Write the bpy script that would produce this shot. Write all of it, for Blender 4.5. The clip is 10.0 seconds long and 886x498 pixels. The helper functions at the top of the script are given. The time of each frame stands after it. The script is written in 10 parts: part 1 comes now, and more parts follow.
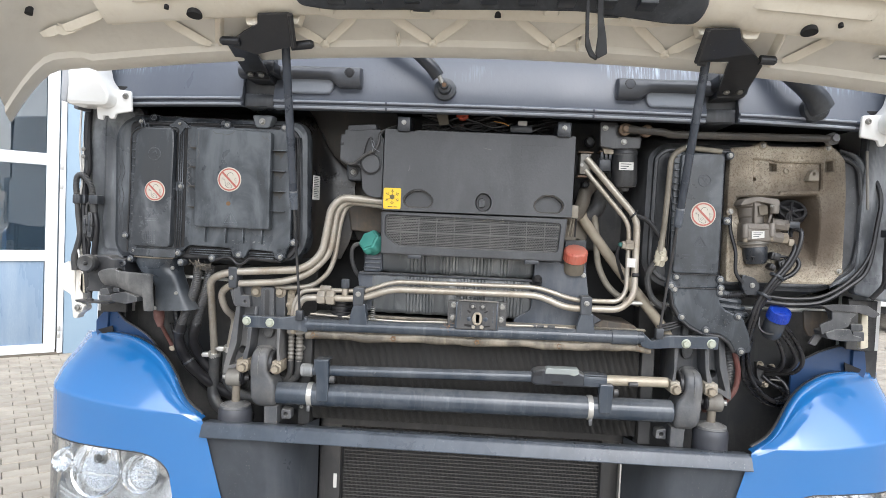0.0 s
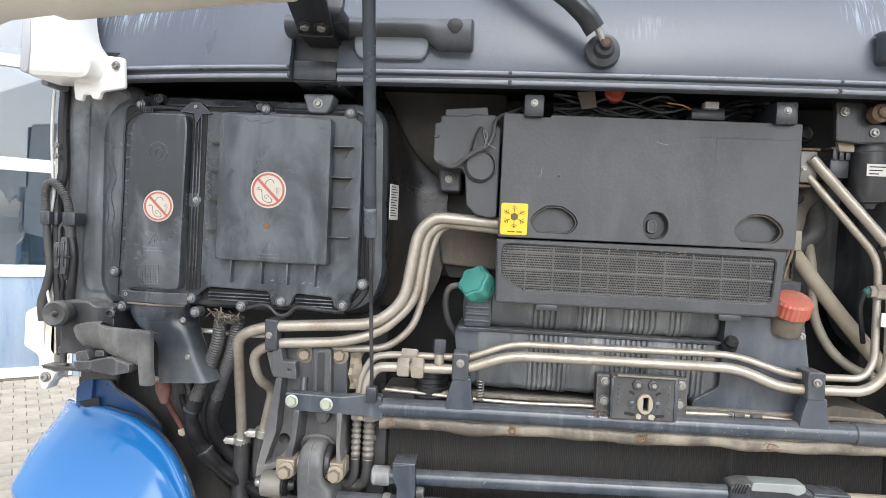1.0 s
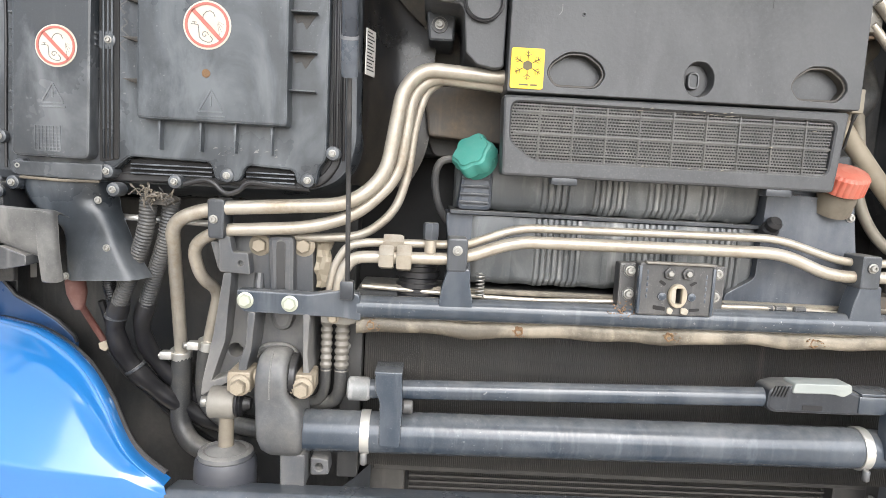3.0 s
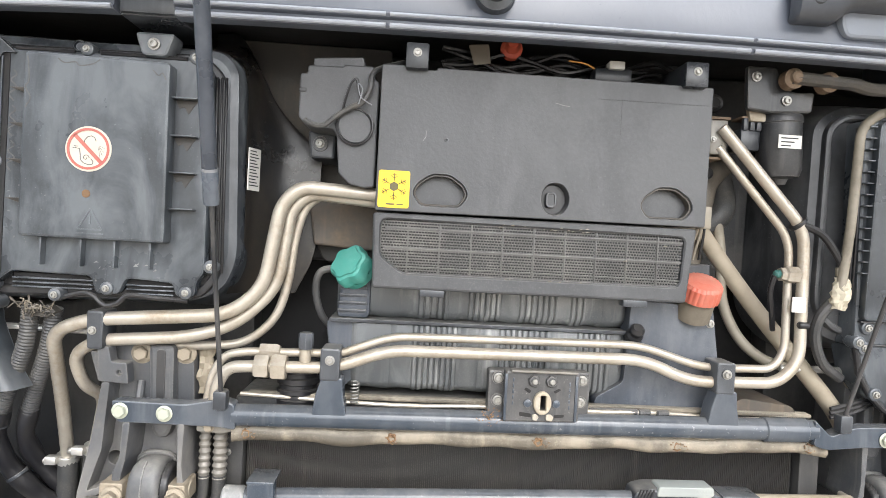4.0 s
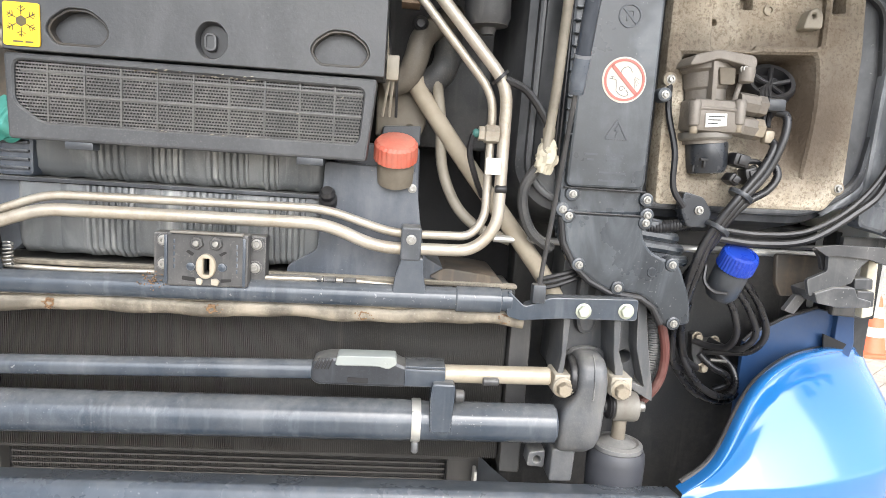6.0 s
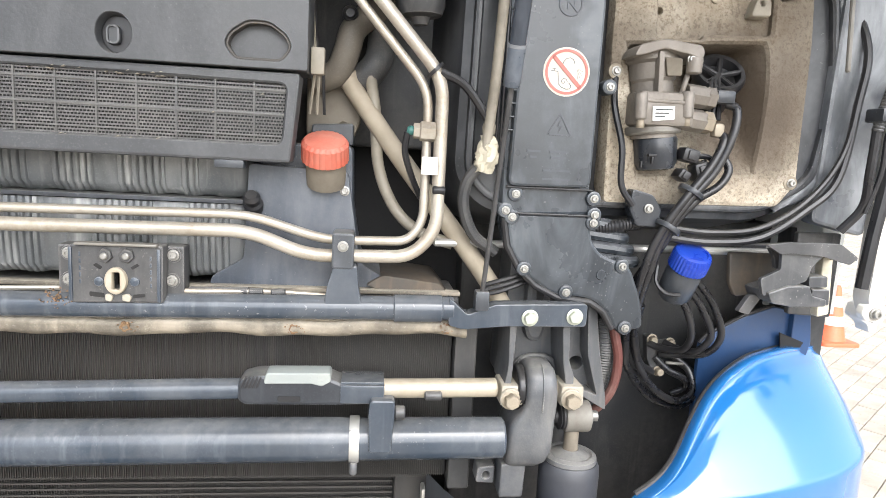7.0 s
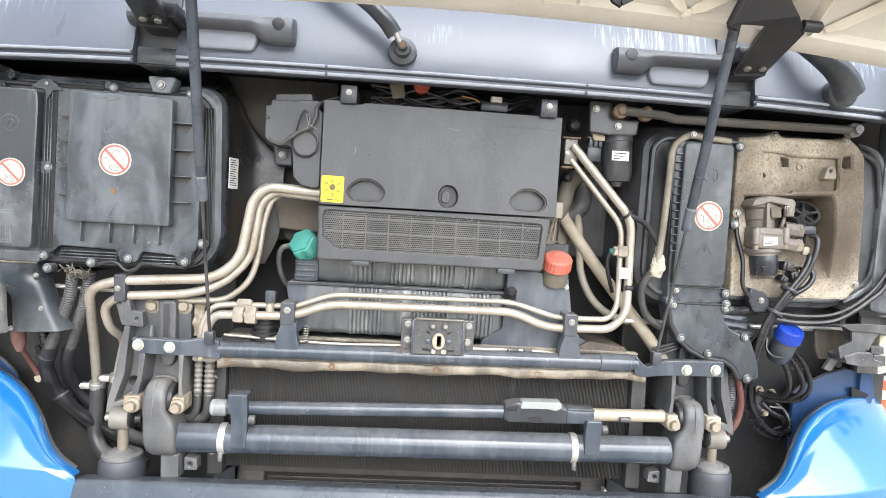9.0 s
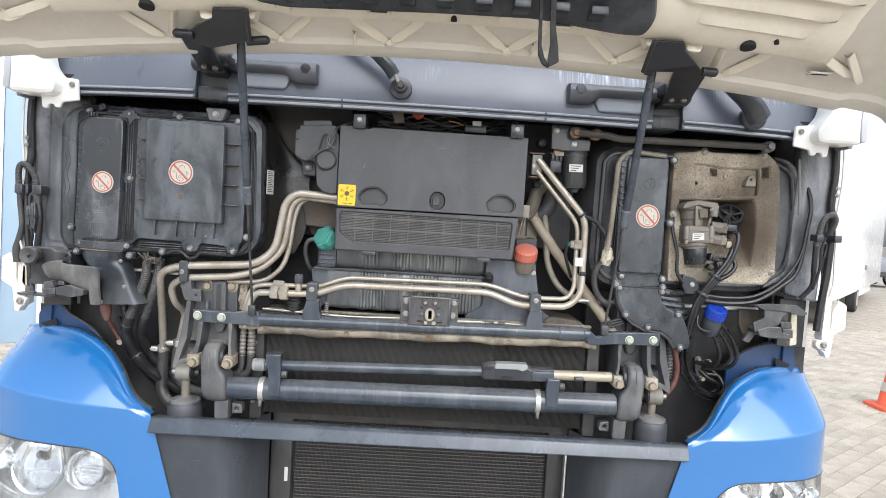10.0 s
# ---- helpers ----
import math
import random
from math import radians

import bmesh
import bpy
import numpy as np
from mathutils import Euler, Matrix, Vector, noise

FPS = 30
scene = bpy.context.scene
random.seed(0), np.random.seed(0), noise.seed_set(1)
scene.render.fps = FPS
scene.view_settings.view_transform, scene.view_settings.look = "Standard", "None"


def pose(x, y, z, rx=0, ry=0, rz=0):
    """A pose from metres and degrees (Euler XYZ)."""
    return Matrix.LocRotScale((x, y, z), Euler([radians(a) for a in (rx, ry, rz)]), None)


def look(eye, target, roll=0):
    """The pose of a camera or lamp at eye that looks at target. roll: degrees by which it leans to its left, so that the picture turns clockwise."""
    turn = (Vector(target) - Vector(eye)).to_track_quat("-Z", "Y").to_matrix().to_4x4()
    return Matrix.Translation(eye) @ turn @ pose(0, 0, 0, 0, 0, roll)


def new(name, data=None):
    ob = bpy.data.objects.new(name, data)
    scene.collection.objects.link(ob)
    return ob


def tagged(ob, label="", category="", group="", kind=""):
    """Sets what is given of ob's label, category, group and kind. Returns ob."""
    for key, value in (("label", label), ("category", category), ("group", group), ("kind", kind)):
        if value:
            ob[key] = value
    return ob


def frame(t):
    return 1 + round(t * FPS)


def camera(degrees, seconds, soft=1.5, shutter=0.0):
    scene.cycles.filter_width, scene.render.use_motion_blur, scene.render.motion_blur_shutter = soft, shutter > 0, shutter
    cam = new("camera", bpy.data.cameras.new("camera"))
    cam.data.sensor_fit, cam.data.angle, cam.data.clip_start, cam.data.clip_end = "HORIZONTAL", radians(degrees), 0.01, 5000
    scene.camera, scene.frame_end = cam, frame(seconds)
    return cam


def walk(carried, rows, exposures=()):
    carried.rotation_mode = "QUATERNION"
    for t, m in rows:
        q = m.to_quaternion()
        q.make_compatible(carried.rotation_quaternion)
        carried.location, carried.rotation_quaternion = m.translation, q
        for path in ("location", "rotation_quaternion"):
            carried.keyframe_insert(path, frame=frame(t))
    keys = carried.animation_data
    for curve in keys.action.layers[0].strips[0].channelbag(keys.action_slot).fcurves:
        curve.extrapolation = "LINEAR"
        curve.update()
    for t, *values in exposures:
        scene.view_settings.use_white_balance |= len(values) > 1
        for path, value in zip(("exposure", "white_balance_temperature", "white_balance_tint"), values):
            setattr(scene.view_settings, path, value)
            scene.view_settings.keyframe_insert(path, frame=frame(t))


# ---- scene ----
cam = camera(69.5, 10.0, soft=0.5)
SKY, SUN = 0.15, 1.3
PATH = [
    (0, (0.027, 0.001, 1.657), (-0.077, 1.997, 1.582), 2.5),
    (0.5, (-0.065, 0.296, 1.67), (-0.199, 2.29, 1.599), 2.7),
    (1, (-0.239, 0.576, 1.689), (-0.396, 2.569, 1.644), 2.7),
    (1.5, (-0.389, 0.762, 1.689), (-0.567, 2.754, 1.656), 2.7),
    (2, (-0.409, 0.823, 1.624), (-0.529, 2.818, 1.556), 2.5),
    (2.5, (-0.38, 0.824, 1.566), (-0.392, 2.816, 1.386), 2.8),
    (2.7, (-0.361, 0.816, 1.556), (-0.338, 2.803, 1.331), 3.0),
    (3.8, (-0.222, 0.75, 1.634), (-0.144, 2.746, 1.531), 3.0),
    (4, (-0.176, 0.75, 1.655), (-0.073, 2.747, 1.617), 3.1),
    (4.5, (0.033, 0.754, 1.672), (0.152, 2.751, 1.683), 3.2),
    (5, (0.199, 0.754, 1.664), (0.354, 2.748, 1.641), 3.4),
    (5.5, (0.277, 0.764, 1.625), (0.428, 2.753, 1.479), 3.8),
    (5.7, (0.285, 0.774, 1.595), (0.437, 2.757, 1.379), 3.9),
    (6.8, (0.354, 0.849, 1.588), (0.562, 2.806, 1.233), 3.2),
    (7, (0.356, 0.854, 1.595), (0.602, 2.817, 1.301), 3.1),
    (7.5, (0.238, 0.814, 1.632), (0.516, 2.788, 1.467), 3.2),
    (8, (0.063, 0.733, 1.65), (0.305, 2.716, 1.564), 3.5),
    (8.5, (-0.058, 0.569, 1.678), (0.101, 2.561, 1.582), 3.6),
    (9, (-0.048, 0.348, 1.666), (0.075, 2.343, 1.583), 3.4),
    (9.5, (0.008, 0.118, 1.666), (0.103, 2.114, 1.581), 3.5),
    (10, (0.028, -0.025, 1.678), (0.069, 1.972, 1.579), 3.5),
]
walk(cam, [(t, look(eye, target, roll)) for t, eye, target, roll in PATH], ((0.0, 0.92, 6120, 10), (1.0, 1.09, 6200, 10), (1.5, 1.16, 6420, 10), (2.0, 1.24, 6480, 10), (2.5, 1.56, 6450, 10), (4.0, 1.58, 6400, 10), (4.5, 1.62, 6370, 10), (5.5, 1.64, 6380, 10), (7.0, 1.68, 6330, 10), (8.0, 1.67, 6330, 10), (9.0, 1.77, 6240, 10), (9.5, 1.42, 6180, 10), (10.0, 1.06, 6150, 10)))

# ---- sky, sun ----
world = bpy.data.worlds.new("overcast_sky")
scene.world = world
world.use_nodes = True
wn, wl = world.node_tree.nodes, world.node_tree.links
sky = wn.new("ShaderNodeTexSky")
sky.sky_type, sky.sun_disc = "NISHITA", False
sky.sun_elevation, sky.sun_rotation, sky.air_density, sky.dust_density = radians(43), radians(167), 1.0, 3.0
veil = wn.new("ShaderNodeHueSaturation")
veil.inputs["Saturation"].default_value = 0.38
wl.new(sky.outputs[0], veil.inputs["Color"])
wl.new(veil.outputs[0], wn["Background"].inputs["Color"])
wn["Background"].inputs["Strength"].default_value = SKY
sun = bpy.data.lights.new("sun", "SUN")
sun.energy, sun.angle, sun.color = SUN, radians(80), (0.97, 0.985, 1.0)
new("sun", sun).matrix_world = look((1.3, -5.4, 5.2), (0, 0, 0))


# ---- materials ----
def tone(c):
    return (*c, 1.0) if len(c) == 3 else c


def patchy(n, l, at, fac, size, lo, hi):
    """The factor, kept in drifting patches only."""
    v = n.new("ShaderNodeTexNoise")
    v.inputs["Scale"].default_value, v.inputs["Detail"].default_value = size, 4.0
    shift = n.new("ShaderNodeMapping")
    shift.inputs["Location"].default_value = (7.3, 2.1, 4.7)
    l.new(at.outputs["Object"], shift.inputs["Vector"]), l.new(shift.outputs[0], v.inputs["Vector"])
    r = n.new("ShaderNodeMapRange")
    r.inputs["From Min"].default_value, r.inputs["From Max"].default_value = lo, hi
    l.new(v.outputs["Fac"], r.inputs["Value"])
    m = n.new("ShaderNodeMath")
    m.operation = "MULTIPLY"
    l.new(fac, m.inputs[0]), l.new(r.outputs[0], m.inputs[1])
    return m.outputs[0]


def surface(name, base, rough=0.5, metal=0.0, dirt=(0.25, 0.22, 0.18), amount=0.25, coarse=5.0, fine=90.0, bump=0.15,
            coat=0.0, spots=0.0, spot_colour=(0.6, 0.58, 0.54), vary=0.0, stretch=(1, 1, 1), spec=0.5, streak=0.0, grain=0.00, wash=0.0, dust=0.0, dust_colour=(0.30, 0.285, 0.255), edge=0.0, island=False):
    """A worn surface: a base colour with stains at two scales, fine relief and, if wanted, small bright scuffs."""
    m = bpy.data.materials.new(name)
    m.use_nodes = True
    n, l = m.node_tree.nodes, m.node_tree.links
    b = n["Principled BSDF"]
    at = n.new("ShaderNodeTexCoord")
    mp = n.new("ShaderNodeMapping")
    mp.inputs["Scale"].default_value = stretch
    l.new(at.outputs["Object"], mp.inputs["Vector"])
    big, small = n.new("ShaderNodeTexNoise"), n.new("ShaderNodeTexNoise")
    for t, s, d in ((big, coarse, 6.0), (small, fine, 3.0)):
        t.inputs["Scale"].default_value, t.inputs["Detail"].default_value = s, d
        t.inputs["Roughness"].default_value = 0.62
        l.new(mp.outputs[0], t.inputs["Vector"])
    ramp = n.new("ShaderNodeMapRange")
    ramp.inputs["From Min"].default_value, ramp.inputs["From Max"].default_value = 0.42, 0.72
    l.new(big.outputs["Fac"], ramp.inputs["Value"])
    both = n.new("ShaderNodeMath")
    both.operation = "MULTIPLY"
    l.new(ramp.outputs[0], both.inputs[0])
    l.new(small.outputs["Fac"], both.inputs[1])
    scaled = n.new("ShaderNodeMath")
    scaled.operation, scaled.use_clamp = "MULTIPLY", True
    scaled.inputs[1].default_value = amount * 2
    l.new(both.outputs[0], scaled.inputs[0])
    mix = n.new("ShaderNodeMix")
    mix.data_type = "RGBA"
    mix.inputs["A"].default_value, mix.inputs["B"].default_value = tone(base), tone(dirt)
    l.new(scaled.outputs[0], mix.inputs["Factor"])
    colour = mix.outputs["Result"]
    if spots:
        v = n.new("ShaderNodeTexNoise")
        v.inputs["Scale"].default_value, v.inputs["Detail"].default_value = 230.0, 1.0
        l.new(at.outputs["Object"], v.inputs["Vector"])
        cut = n.new("ShaderNodeMapRange")
        cut.inputs["From Min"].default_value, cut.inputs["From Max"].default_value = 0.70, 0.75
        cut.inputs["To Max"].default_value = spots
        l.new(v.outputs["Fac"], cut.inputs["Value"])
        mix2 = n.new("ShaderNodeMix")
        mix2.data_type = "RGBA"
        mix2.inputs["B"].default_value = tone(spot_colour)
        l.new(patchy(n, l, at, cut.outputs[0], 9.0, 0.45, 0.66), mix2.inputs["Factor"])
        l.new(colour, mix2.inputs["A"])
        colour = mix2.outputs["Result"]
    for much, size, lo_, hi_, detail in ((streak, (70, 70, 5), 0.56, 0.74, 3.0), (grain, (420, 420, 420), 0.55, 0.70, 1.0)):
        if much:
            mq = n.new("ShaderNodeMapping")
            mq.inputs["Scale"].default_value = size
            l.new(at.outputs["Object"], mq.inputs["Vector"])
            v = n.new("ShaderNodeTexNoise")
            v.inputs["Scale"].default_value, v.inputs["Detail"].default_value = 1.0, detail
            l.new(mq.outputs[0], v.inputs["Vector"])
            cut = n.new("ShaderNodeMapRange")
            cut.inputs["From Min"].default_value, cut.inputs["From Max"].default_value = lo_, hi_
            cut.inputs["To Max"].default_value = much
            l.new(v.outputs["Fac"], cut.inputs["Value"])
            mix3 = n.new("ShaderNodeMix")
            mix3.data_type = "RGBA"
            mix3.inputs["B"].default_value = tone([min(1.0, 1.5 * c) for c in dirt])
            l.new(patchy(n, l, at, cut.outputs[0], 5.0, 0.36, 0.62), mix3.inputs["Factor"])
            l.new(colour, mix3.inputs["A"])
            colour = mix3.outputs["Result"]
    if wash:
        film = n.new("ShaderNodeTexNoise")
        film.inputs["Scale"].default_value, film.inputs["Detail"].default_value, film.inputs["Roughness"].default_value = 1.0, 7.0, 0.58
        film.inputs["Distortion"].default_value = 0.6
        mw = n.new("ShaderNodeMapping")
        mw.inputs["Scale"].default_value, mw.inputs["Location"].default_value = (11, 11, 4.5), (3.1, 0.7, 1.9)
        l.new(at.outputs["Object"], mw.inputs["Vector"]), l.new(mw.outputs[0], film.inputs["Vector"])
        for lo_, hi_, much, gain in ((0.47, 0.64, wash, 1.0), (0.56, 0.38, wash * 0.8, 0.22)):
            cut = n.new("ShaderNodeMapRange")
            cut.inputs["From Min"].default_value, cut.inputs["From Max"].default_value, cut.inputs["To Max"].default_value = lo_, hi_, much
            l.new(film.outputs["Fac"], cut.inputs["Value"])
            mix5 = n.new("ShaderNodeMix")
            mix5.data_type = "RGBA"
            mix5.inputs["B"].default_value = tone([gain * c for c in dirt])
            l.new(cut.outputs[0], mix5.inputs["Factor"])
            l.new(colour, mix5.inputs["A"])
            colour = mix5.outputs["Result"]
    if edge:
        # rubbed edges: paler where the surface turns sharply, broken up by the stains
        turn_ = n.new("ShaderNodeBevel")
        turn_.samples = 4
        turn_.inputs["Radius"].default_value = 0.0022
        flat_ = n.new("ShaderNodeNewGeometry")
        near_ = n.new("ShaderNodeVectorMath")
        near_.operation = "DOT_PRODUCT"
        l.new(turn_.outputs[0], near_.inputs[0]), l.new(flat_.outputs["Normal"], near_.inputs[1])
        cut = n.new("ShaderNodeMapRange")
        cut.inputs["From Min"].default_value, cut.inputs["From Max"].default_value, cut.inputs["To Max"].default_value = 0.985, 0.88, edge
        l.new(near_.outputs["Value"], cut.inputs["Value"])
        mix6 = n.new("ShaderNodeMix")
        mix6.data_type = "RGBA"
        mix6.inputs["B"].default_value = tone([min(0.5, 1.9 * c) for c in dirt])
        l.new(patchy(n, l, at, cut.outputs[0], 26.0, 0.36, 0.60), mix6.inputs["Factor"])
        l.new(colour, mix6.inputs["A"])
        colour = mix6.outputs["Result"]
    if dust:
        geo = n.new("ShaderNodeNewGeometry")
        xyz = n.new("ShaderNodeSeparateXYZ")
        l.new(geo.outputs["Normal"], xyz.inputs[0])
        lay = n.new("ShaderNodeMapRange")
        lay.inputs["From Min"].default_value, lay.inputs["From Max"].default_value = 0.35, 0.95
        lay.inputs["To Max"].default_value = dust * 1.7
        l.new(xyz.outputs["Z"], lay.inputs["Value"])
        uneven = n.new("ShaderNodeMath")
        uneven.operation, uneven.use_clamp = "MULTIPLY", True
        l.new(lay.outputs[0], uneven.inputs[0])
        l.new(small.outputs["Fac"], uneven.inputs[1])
        mix4 = n.new("ShaderNodeMix")
        mix4.data_type = "RGBA"
        mix4.inputs["B"].default_value = tone(dust_colour)
        l.new(uneven.outputs[0], mix4.inputs["Factor"])
        l.new(colour, mix4.inputs["A"])
        colour = mix4.outputs["Result"]
    if vary:
        info = n.new("ShaderNodeNewGeometry" if island else "ShaderNodeObjectInfo")
        hsv = n.new("ShaderNodeHueSaturation")
        lift = n.new("ShaderNodeMapRange")
        lift.inputs["To Min"].default_value, lift.inputs["To Max"].default_value = 1 - vary, 1 + vary
        l.new(info.outputs["Random Per Island" if island else "Random"], lift.inputs["Value"])
        l.new(lift.outputs[0], hsv.inputs["Value"])
        l.new(colour, hsv.inputs["Color"])
        colour = hsv.outputs[0]
    l.new(colour, b.inputs["Base Color"])
    rr = n.new("ShaderNodeMapRange")
    rr.inputs["From Min"].default_value, rr.inputs["From Max"].default_value = 0.3, 0.7
    rr.inputs["To Min"].default_value, rr.inputs["To Max"].default_value = rough * 0.7, min(1.0, rough * 1.35)
    l.new(big.outputs["Fac"], rr.inputs["Value"])
    l.new(rr.outputs[0], b.inputs["Roughness"])
    b.inputs["Metallic"].default_value = metal
    b.inputs["Coat Weight"].default_value = coat
    b.inputs["Coat Roughness"].default_value = 0.05
    b.inputs["Specular IOR Level"].default_value = spec
    if bump:
        bp = n.new("ShaderNodeBump")
        bp.inputs["Strength"].default_value, bp.inputs["Distance"].default_value = bump, 0.002
        l.new(small.outputs["Fac"], bp.inputs["Height"])
        l.new(bp.outputs[0], b.inputs["Normal"])
    return m


plastic = surface("black_plastic", (0.018, 0.021, 0.027), 0.34, dirt=(0.110, 0.118, 0.128), amount=0.35, fine=60, bump=0.06, spots=0.3, spot_colour=(0.3, 0.29, 0.27), streak=0.22, grain=0.06, dust=0.4, wash=0.3, edge=0.55)
lid_plastic = surface("lid_plastic", (0.015, 0.020, 0.027), 0.30, dirt=(0.130, 0.143, 0.156), amount=0.55, coarse=3.5, fine=45, bump=0.05, spots=0.45, spot_colour=(0.3, 0.3, 0.29), streak=0.12, grain=0.09, dust=0.4, dust_colour=(0.24, 0.245, 0.25), wash=0.65, edge=0.60)
# Lid plastic made paler: reflected light on the duct lid is in its colour.
duct_plastic = surface("dusty_paled_duct_plastic", (0.026, 0.031, 0.038), 0.28, dirt=(0.16, 0.168, 0.178), amount=0.6, coarse=4, fine=45, bump=0.05, spots=0.35, spot_colour=(0.32, 0.31, 0.29), streak=0.2, grain=0.08, dust=0.45, dust_colour=(0.24, 0.235, 0.225), wash=0.7, edge=0.60)
relief_plastic = surface("worn_relief_plastic", (0.045, 0.05, 0.06), 0.38, dirt=(0.12, 0.13, 0.145), amount=0.3, coarse=20)
hinge_steel = surface("black_hinge_steel", (0.012, 0.013, 0.016), 0.42, dirt=(0.07, 0.066, 0.06), amount=0.25, spots=0.3, spot_colour=(0.2, 0.19, 0.17), edge=0.60)
cover_plastic = surface("grey_cover_plastic", (0.040, 0.042, 0.046), 0.42, dirt=(0.125, 0.127, 0.13), amount=0.30, coarse=4, fine=160, bump=0.16, grain=0.12, streak=0.0, spots=0.15, spot_colour=(0.25, 0.24, 0.23), dust=0.3, wash=0.18, edge=0.35)
housing_plastic = surface("dusty_black_housing", (0.017, 0.021, 0.028), 0.30, dirt=(0.165, 0.178, 0.192), amount=0.60, coarse=4, fine=45, bump=0.05, spots=0.45, spot_colour=(0.3, 0.3, 0.29), streak=0.2, grain=0.09, dust=0.45, dust_colour=(0.24, 0.245, 0.25), wash=0.7, edge=0.60)
flank_plastic = surface("black_flank_plastic", (0.011, 0.012, 0.014), 0.34, dirt=(0.070, 0.056, 0.040), amount=0.45, coarse=6, spots=0.4, spot_colour=(0.25, 0.22, 0.18), streak=0.15, grain=0.1, wash=0.35, edge=0.50)
firewall_grey = surface("dusty_firewall", (0.048, 0.045, 0.042), 0.6, dirt=(0.14, 0.112, 0.078), amount=0.6, coarse=5, streak=0.3, grain=0.15)
deflector_grey = surface("dusty_deflector", (0.050, 0.052, 0.056), 0.42, dirt=(0.19, 0.187, 0.178), amount=0.65, coarse=6, fine=60, bump=0.08, spots=0.3, streak=0.35, grain=0.08, dust=0.12, wash=0.4, edge=0.35)
strap_black = surface("black_webbing", (0.012, 0.012, 0.013), 0.7, dirt=(0.04, 0.04, 0.04), amount=0.3, coarse=40, fine=500, bump=0.4)
grime = surface("grimy_brown_steel", (0.040, 0.037, 0.034), 0.6, dirt=(0.10, 0.085, 0.065), amount=0.5, coarse=20, grain=0.25, streak=0.2)
rusty_joint = surface("rusty_joint", (0.12, 0.078, 0.048), 0.65, dirt=(0.22, 0.17, 0.12), amount=0.6, coarse=40, grain=0.3, bump=0.4)
# Near-black; also stands for shade inside holes, slots and gaps.
dark_void = surface("near_black", (0.010, 0.010, 0.011), 0.85, dirt=(0.045, 0.04, 0.035), amount=0.3)
# Dusty plastic paled further: sheen on flanks and rim is in its colour.
side_plastic = surface("dusty_paled_side_plastic", (0.070, 0.077, 0.088), 0.32, dirt=(0.25, 0.26, 0.27), amount=0.7, coarse=4, fine=45, bump=0.05, spots=0.3, streak=0.25, grain=0.05, dust=0.4, wash=0.8, edge=0.40)
arch_liner = surface("arch_liner", (0.016, 0.018, 0.021), 0.6, dirt=(0.105, 0.098, 0.088), amount=0.5, streak=0.25, grain=0.12, dust=0.5, wash=0.4)
cowl_plastic = surface("weathered_cowl_plastic", (0.085, 0.096, 0.120), 0.33, dirt=(0.14, 0.155, 0.182), amount=0.3, coarse=3, fine=120, spots=0.55, spot_colour=(0.03, 0.033, 0.045), stretch=(1, 1, 0.4), streak=0.0, grain=0.03)


def drips(m, low, high, colour):
    """Pale dried drips running down from an upper edge."""
    n, l = m.node_tree.nodes, m.node_tree.links
    b = n["Principled BSDF"]
    under = b.inputs["Base Color"].links[0].from_socket
    at, mp, v, w = n.new("ShaderNodeTexCoord"), n.new("ShaderNodeMapping"), n.new("ShaderNodeTexNoise"), n.new("ShaderNodeSeparateXYZ")
    mp.inputs["Scale"].default_value = (190, 8, 9)
    v.inputs["Scale"].default_value, v.inputs["Detail"].default_value, v.inputs["Roughness"].default_value = 1.0, 4.0, 0.7
    l.new(at.outputs["Object"], mp.inputs["Vector"]), l.new(mp.outputs[0], v.inputs["Vector"]), l.new(at.outputs["Object"], w.inputs[0])
    r = n.new("ShaderNodeMapRange")
    r.inputs["From Min"].default_value, r.inputs["From Max"].default_value = 0.50, 0.62
    l.new(v.outputs["Fac"], r.inputs["Value"])
    h = n.new("ShaderNodeMapRange")
    h.inputs["From Min"].default_value, h.inputs["From Max"].default_value, h.inputs["To Max"].default_value = low, high, 0.85
    l.new(w.outputs["Z"], h.inputs["Value"])
    f = n.new("ShaderNodeMath")
    f.operation = "MULTIPLY"
    l.new(r.outputs[0], f.inputs[0]), l.new(h.outputs[0], f.inputs[1])
    mix = n.new("ShaderNodeMix")
    mix.data_type = "RGBA"
    mix.inputs["B"].default_value = tone(colour)
    l.new(patchy(n, l, at, f.outputs[0], 3.2, 0.47, 0.60), mix.inputs["Factor"])
    l.new(under, mix.inputs["A"])
    l.new(mix.outputs["Result"], b.inputs["Base Color"])


drips(cowl_plastic, 2.030, 2.085, (0.42, 0.50, 0.60))
# Paler than the cowl: the lip's bright highlights are put into this colour.
lip_grey = surface("lip_highlight", (0.26, 0.28, 0.32), 0.3, dirt=(0.5, 0.53, 0.58), amount=0.4)
handle_plastic = surface("handle_plastic", (0.050, 0.054, 0.063), 0.38, dirt=(0.168, 0.182, 0.210), amount=0.25, bump=0.1, dust=0.3)
recess_plastic = surface("handle_recess_plastic", (0.210, 0.232, 0.270), 0.35, dirt=(0.286, 0.299, 0.325), amount=0.3, bump=0.1)
trim_grey = surface("grey_trim", (0.15, 0.155, 0.165), 0.35, dirt=(0.325, 0.338, 0.364), amount=0.3)
wrap_grey = surface("shell_shade_grey", (0.42, 0.43, 0.45), 0.3, dirt=(0.25, 0.25, 0.25), amount=0.3, bump=0.0)
white_paint = surface("white_paint", (0.80, 0.80, 0.78), 0.22, dirt=(0.45, 0.40, 0.33), amount=0.10, coat=0.4, bump=0.0)
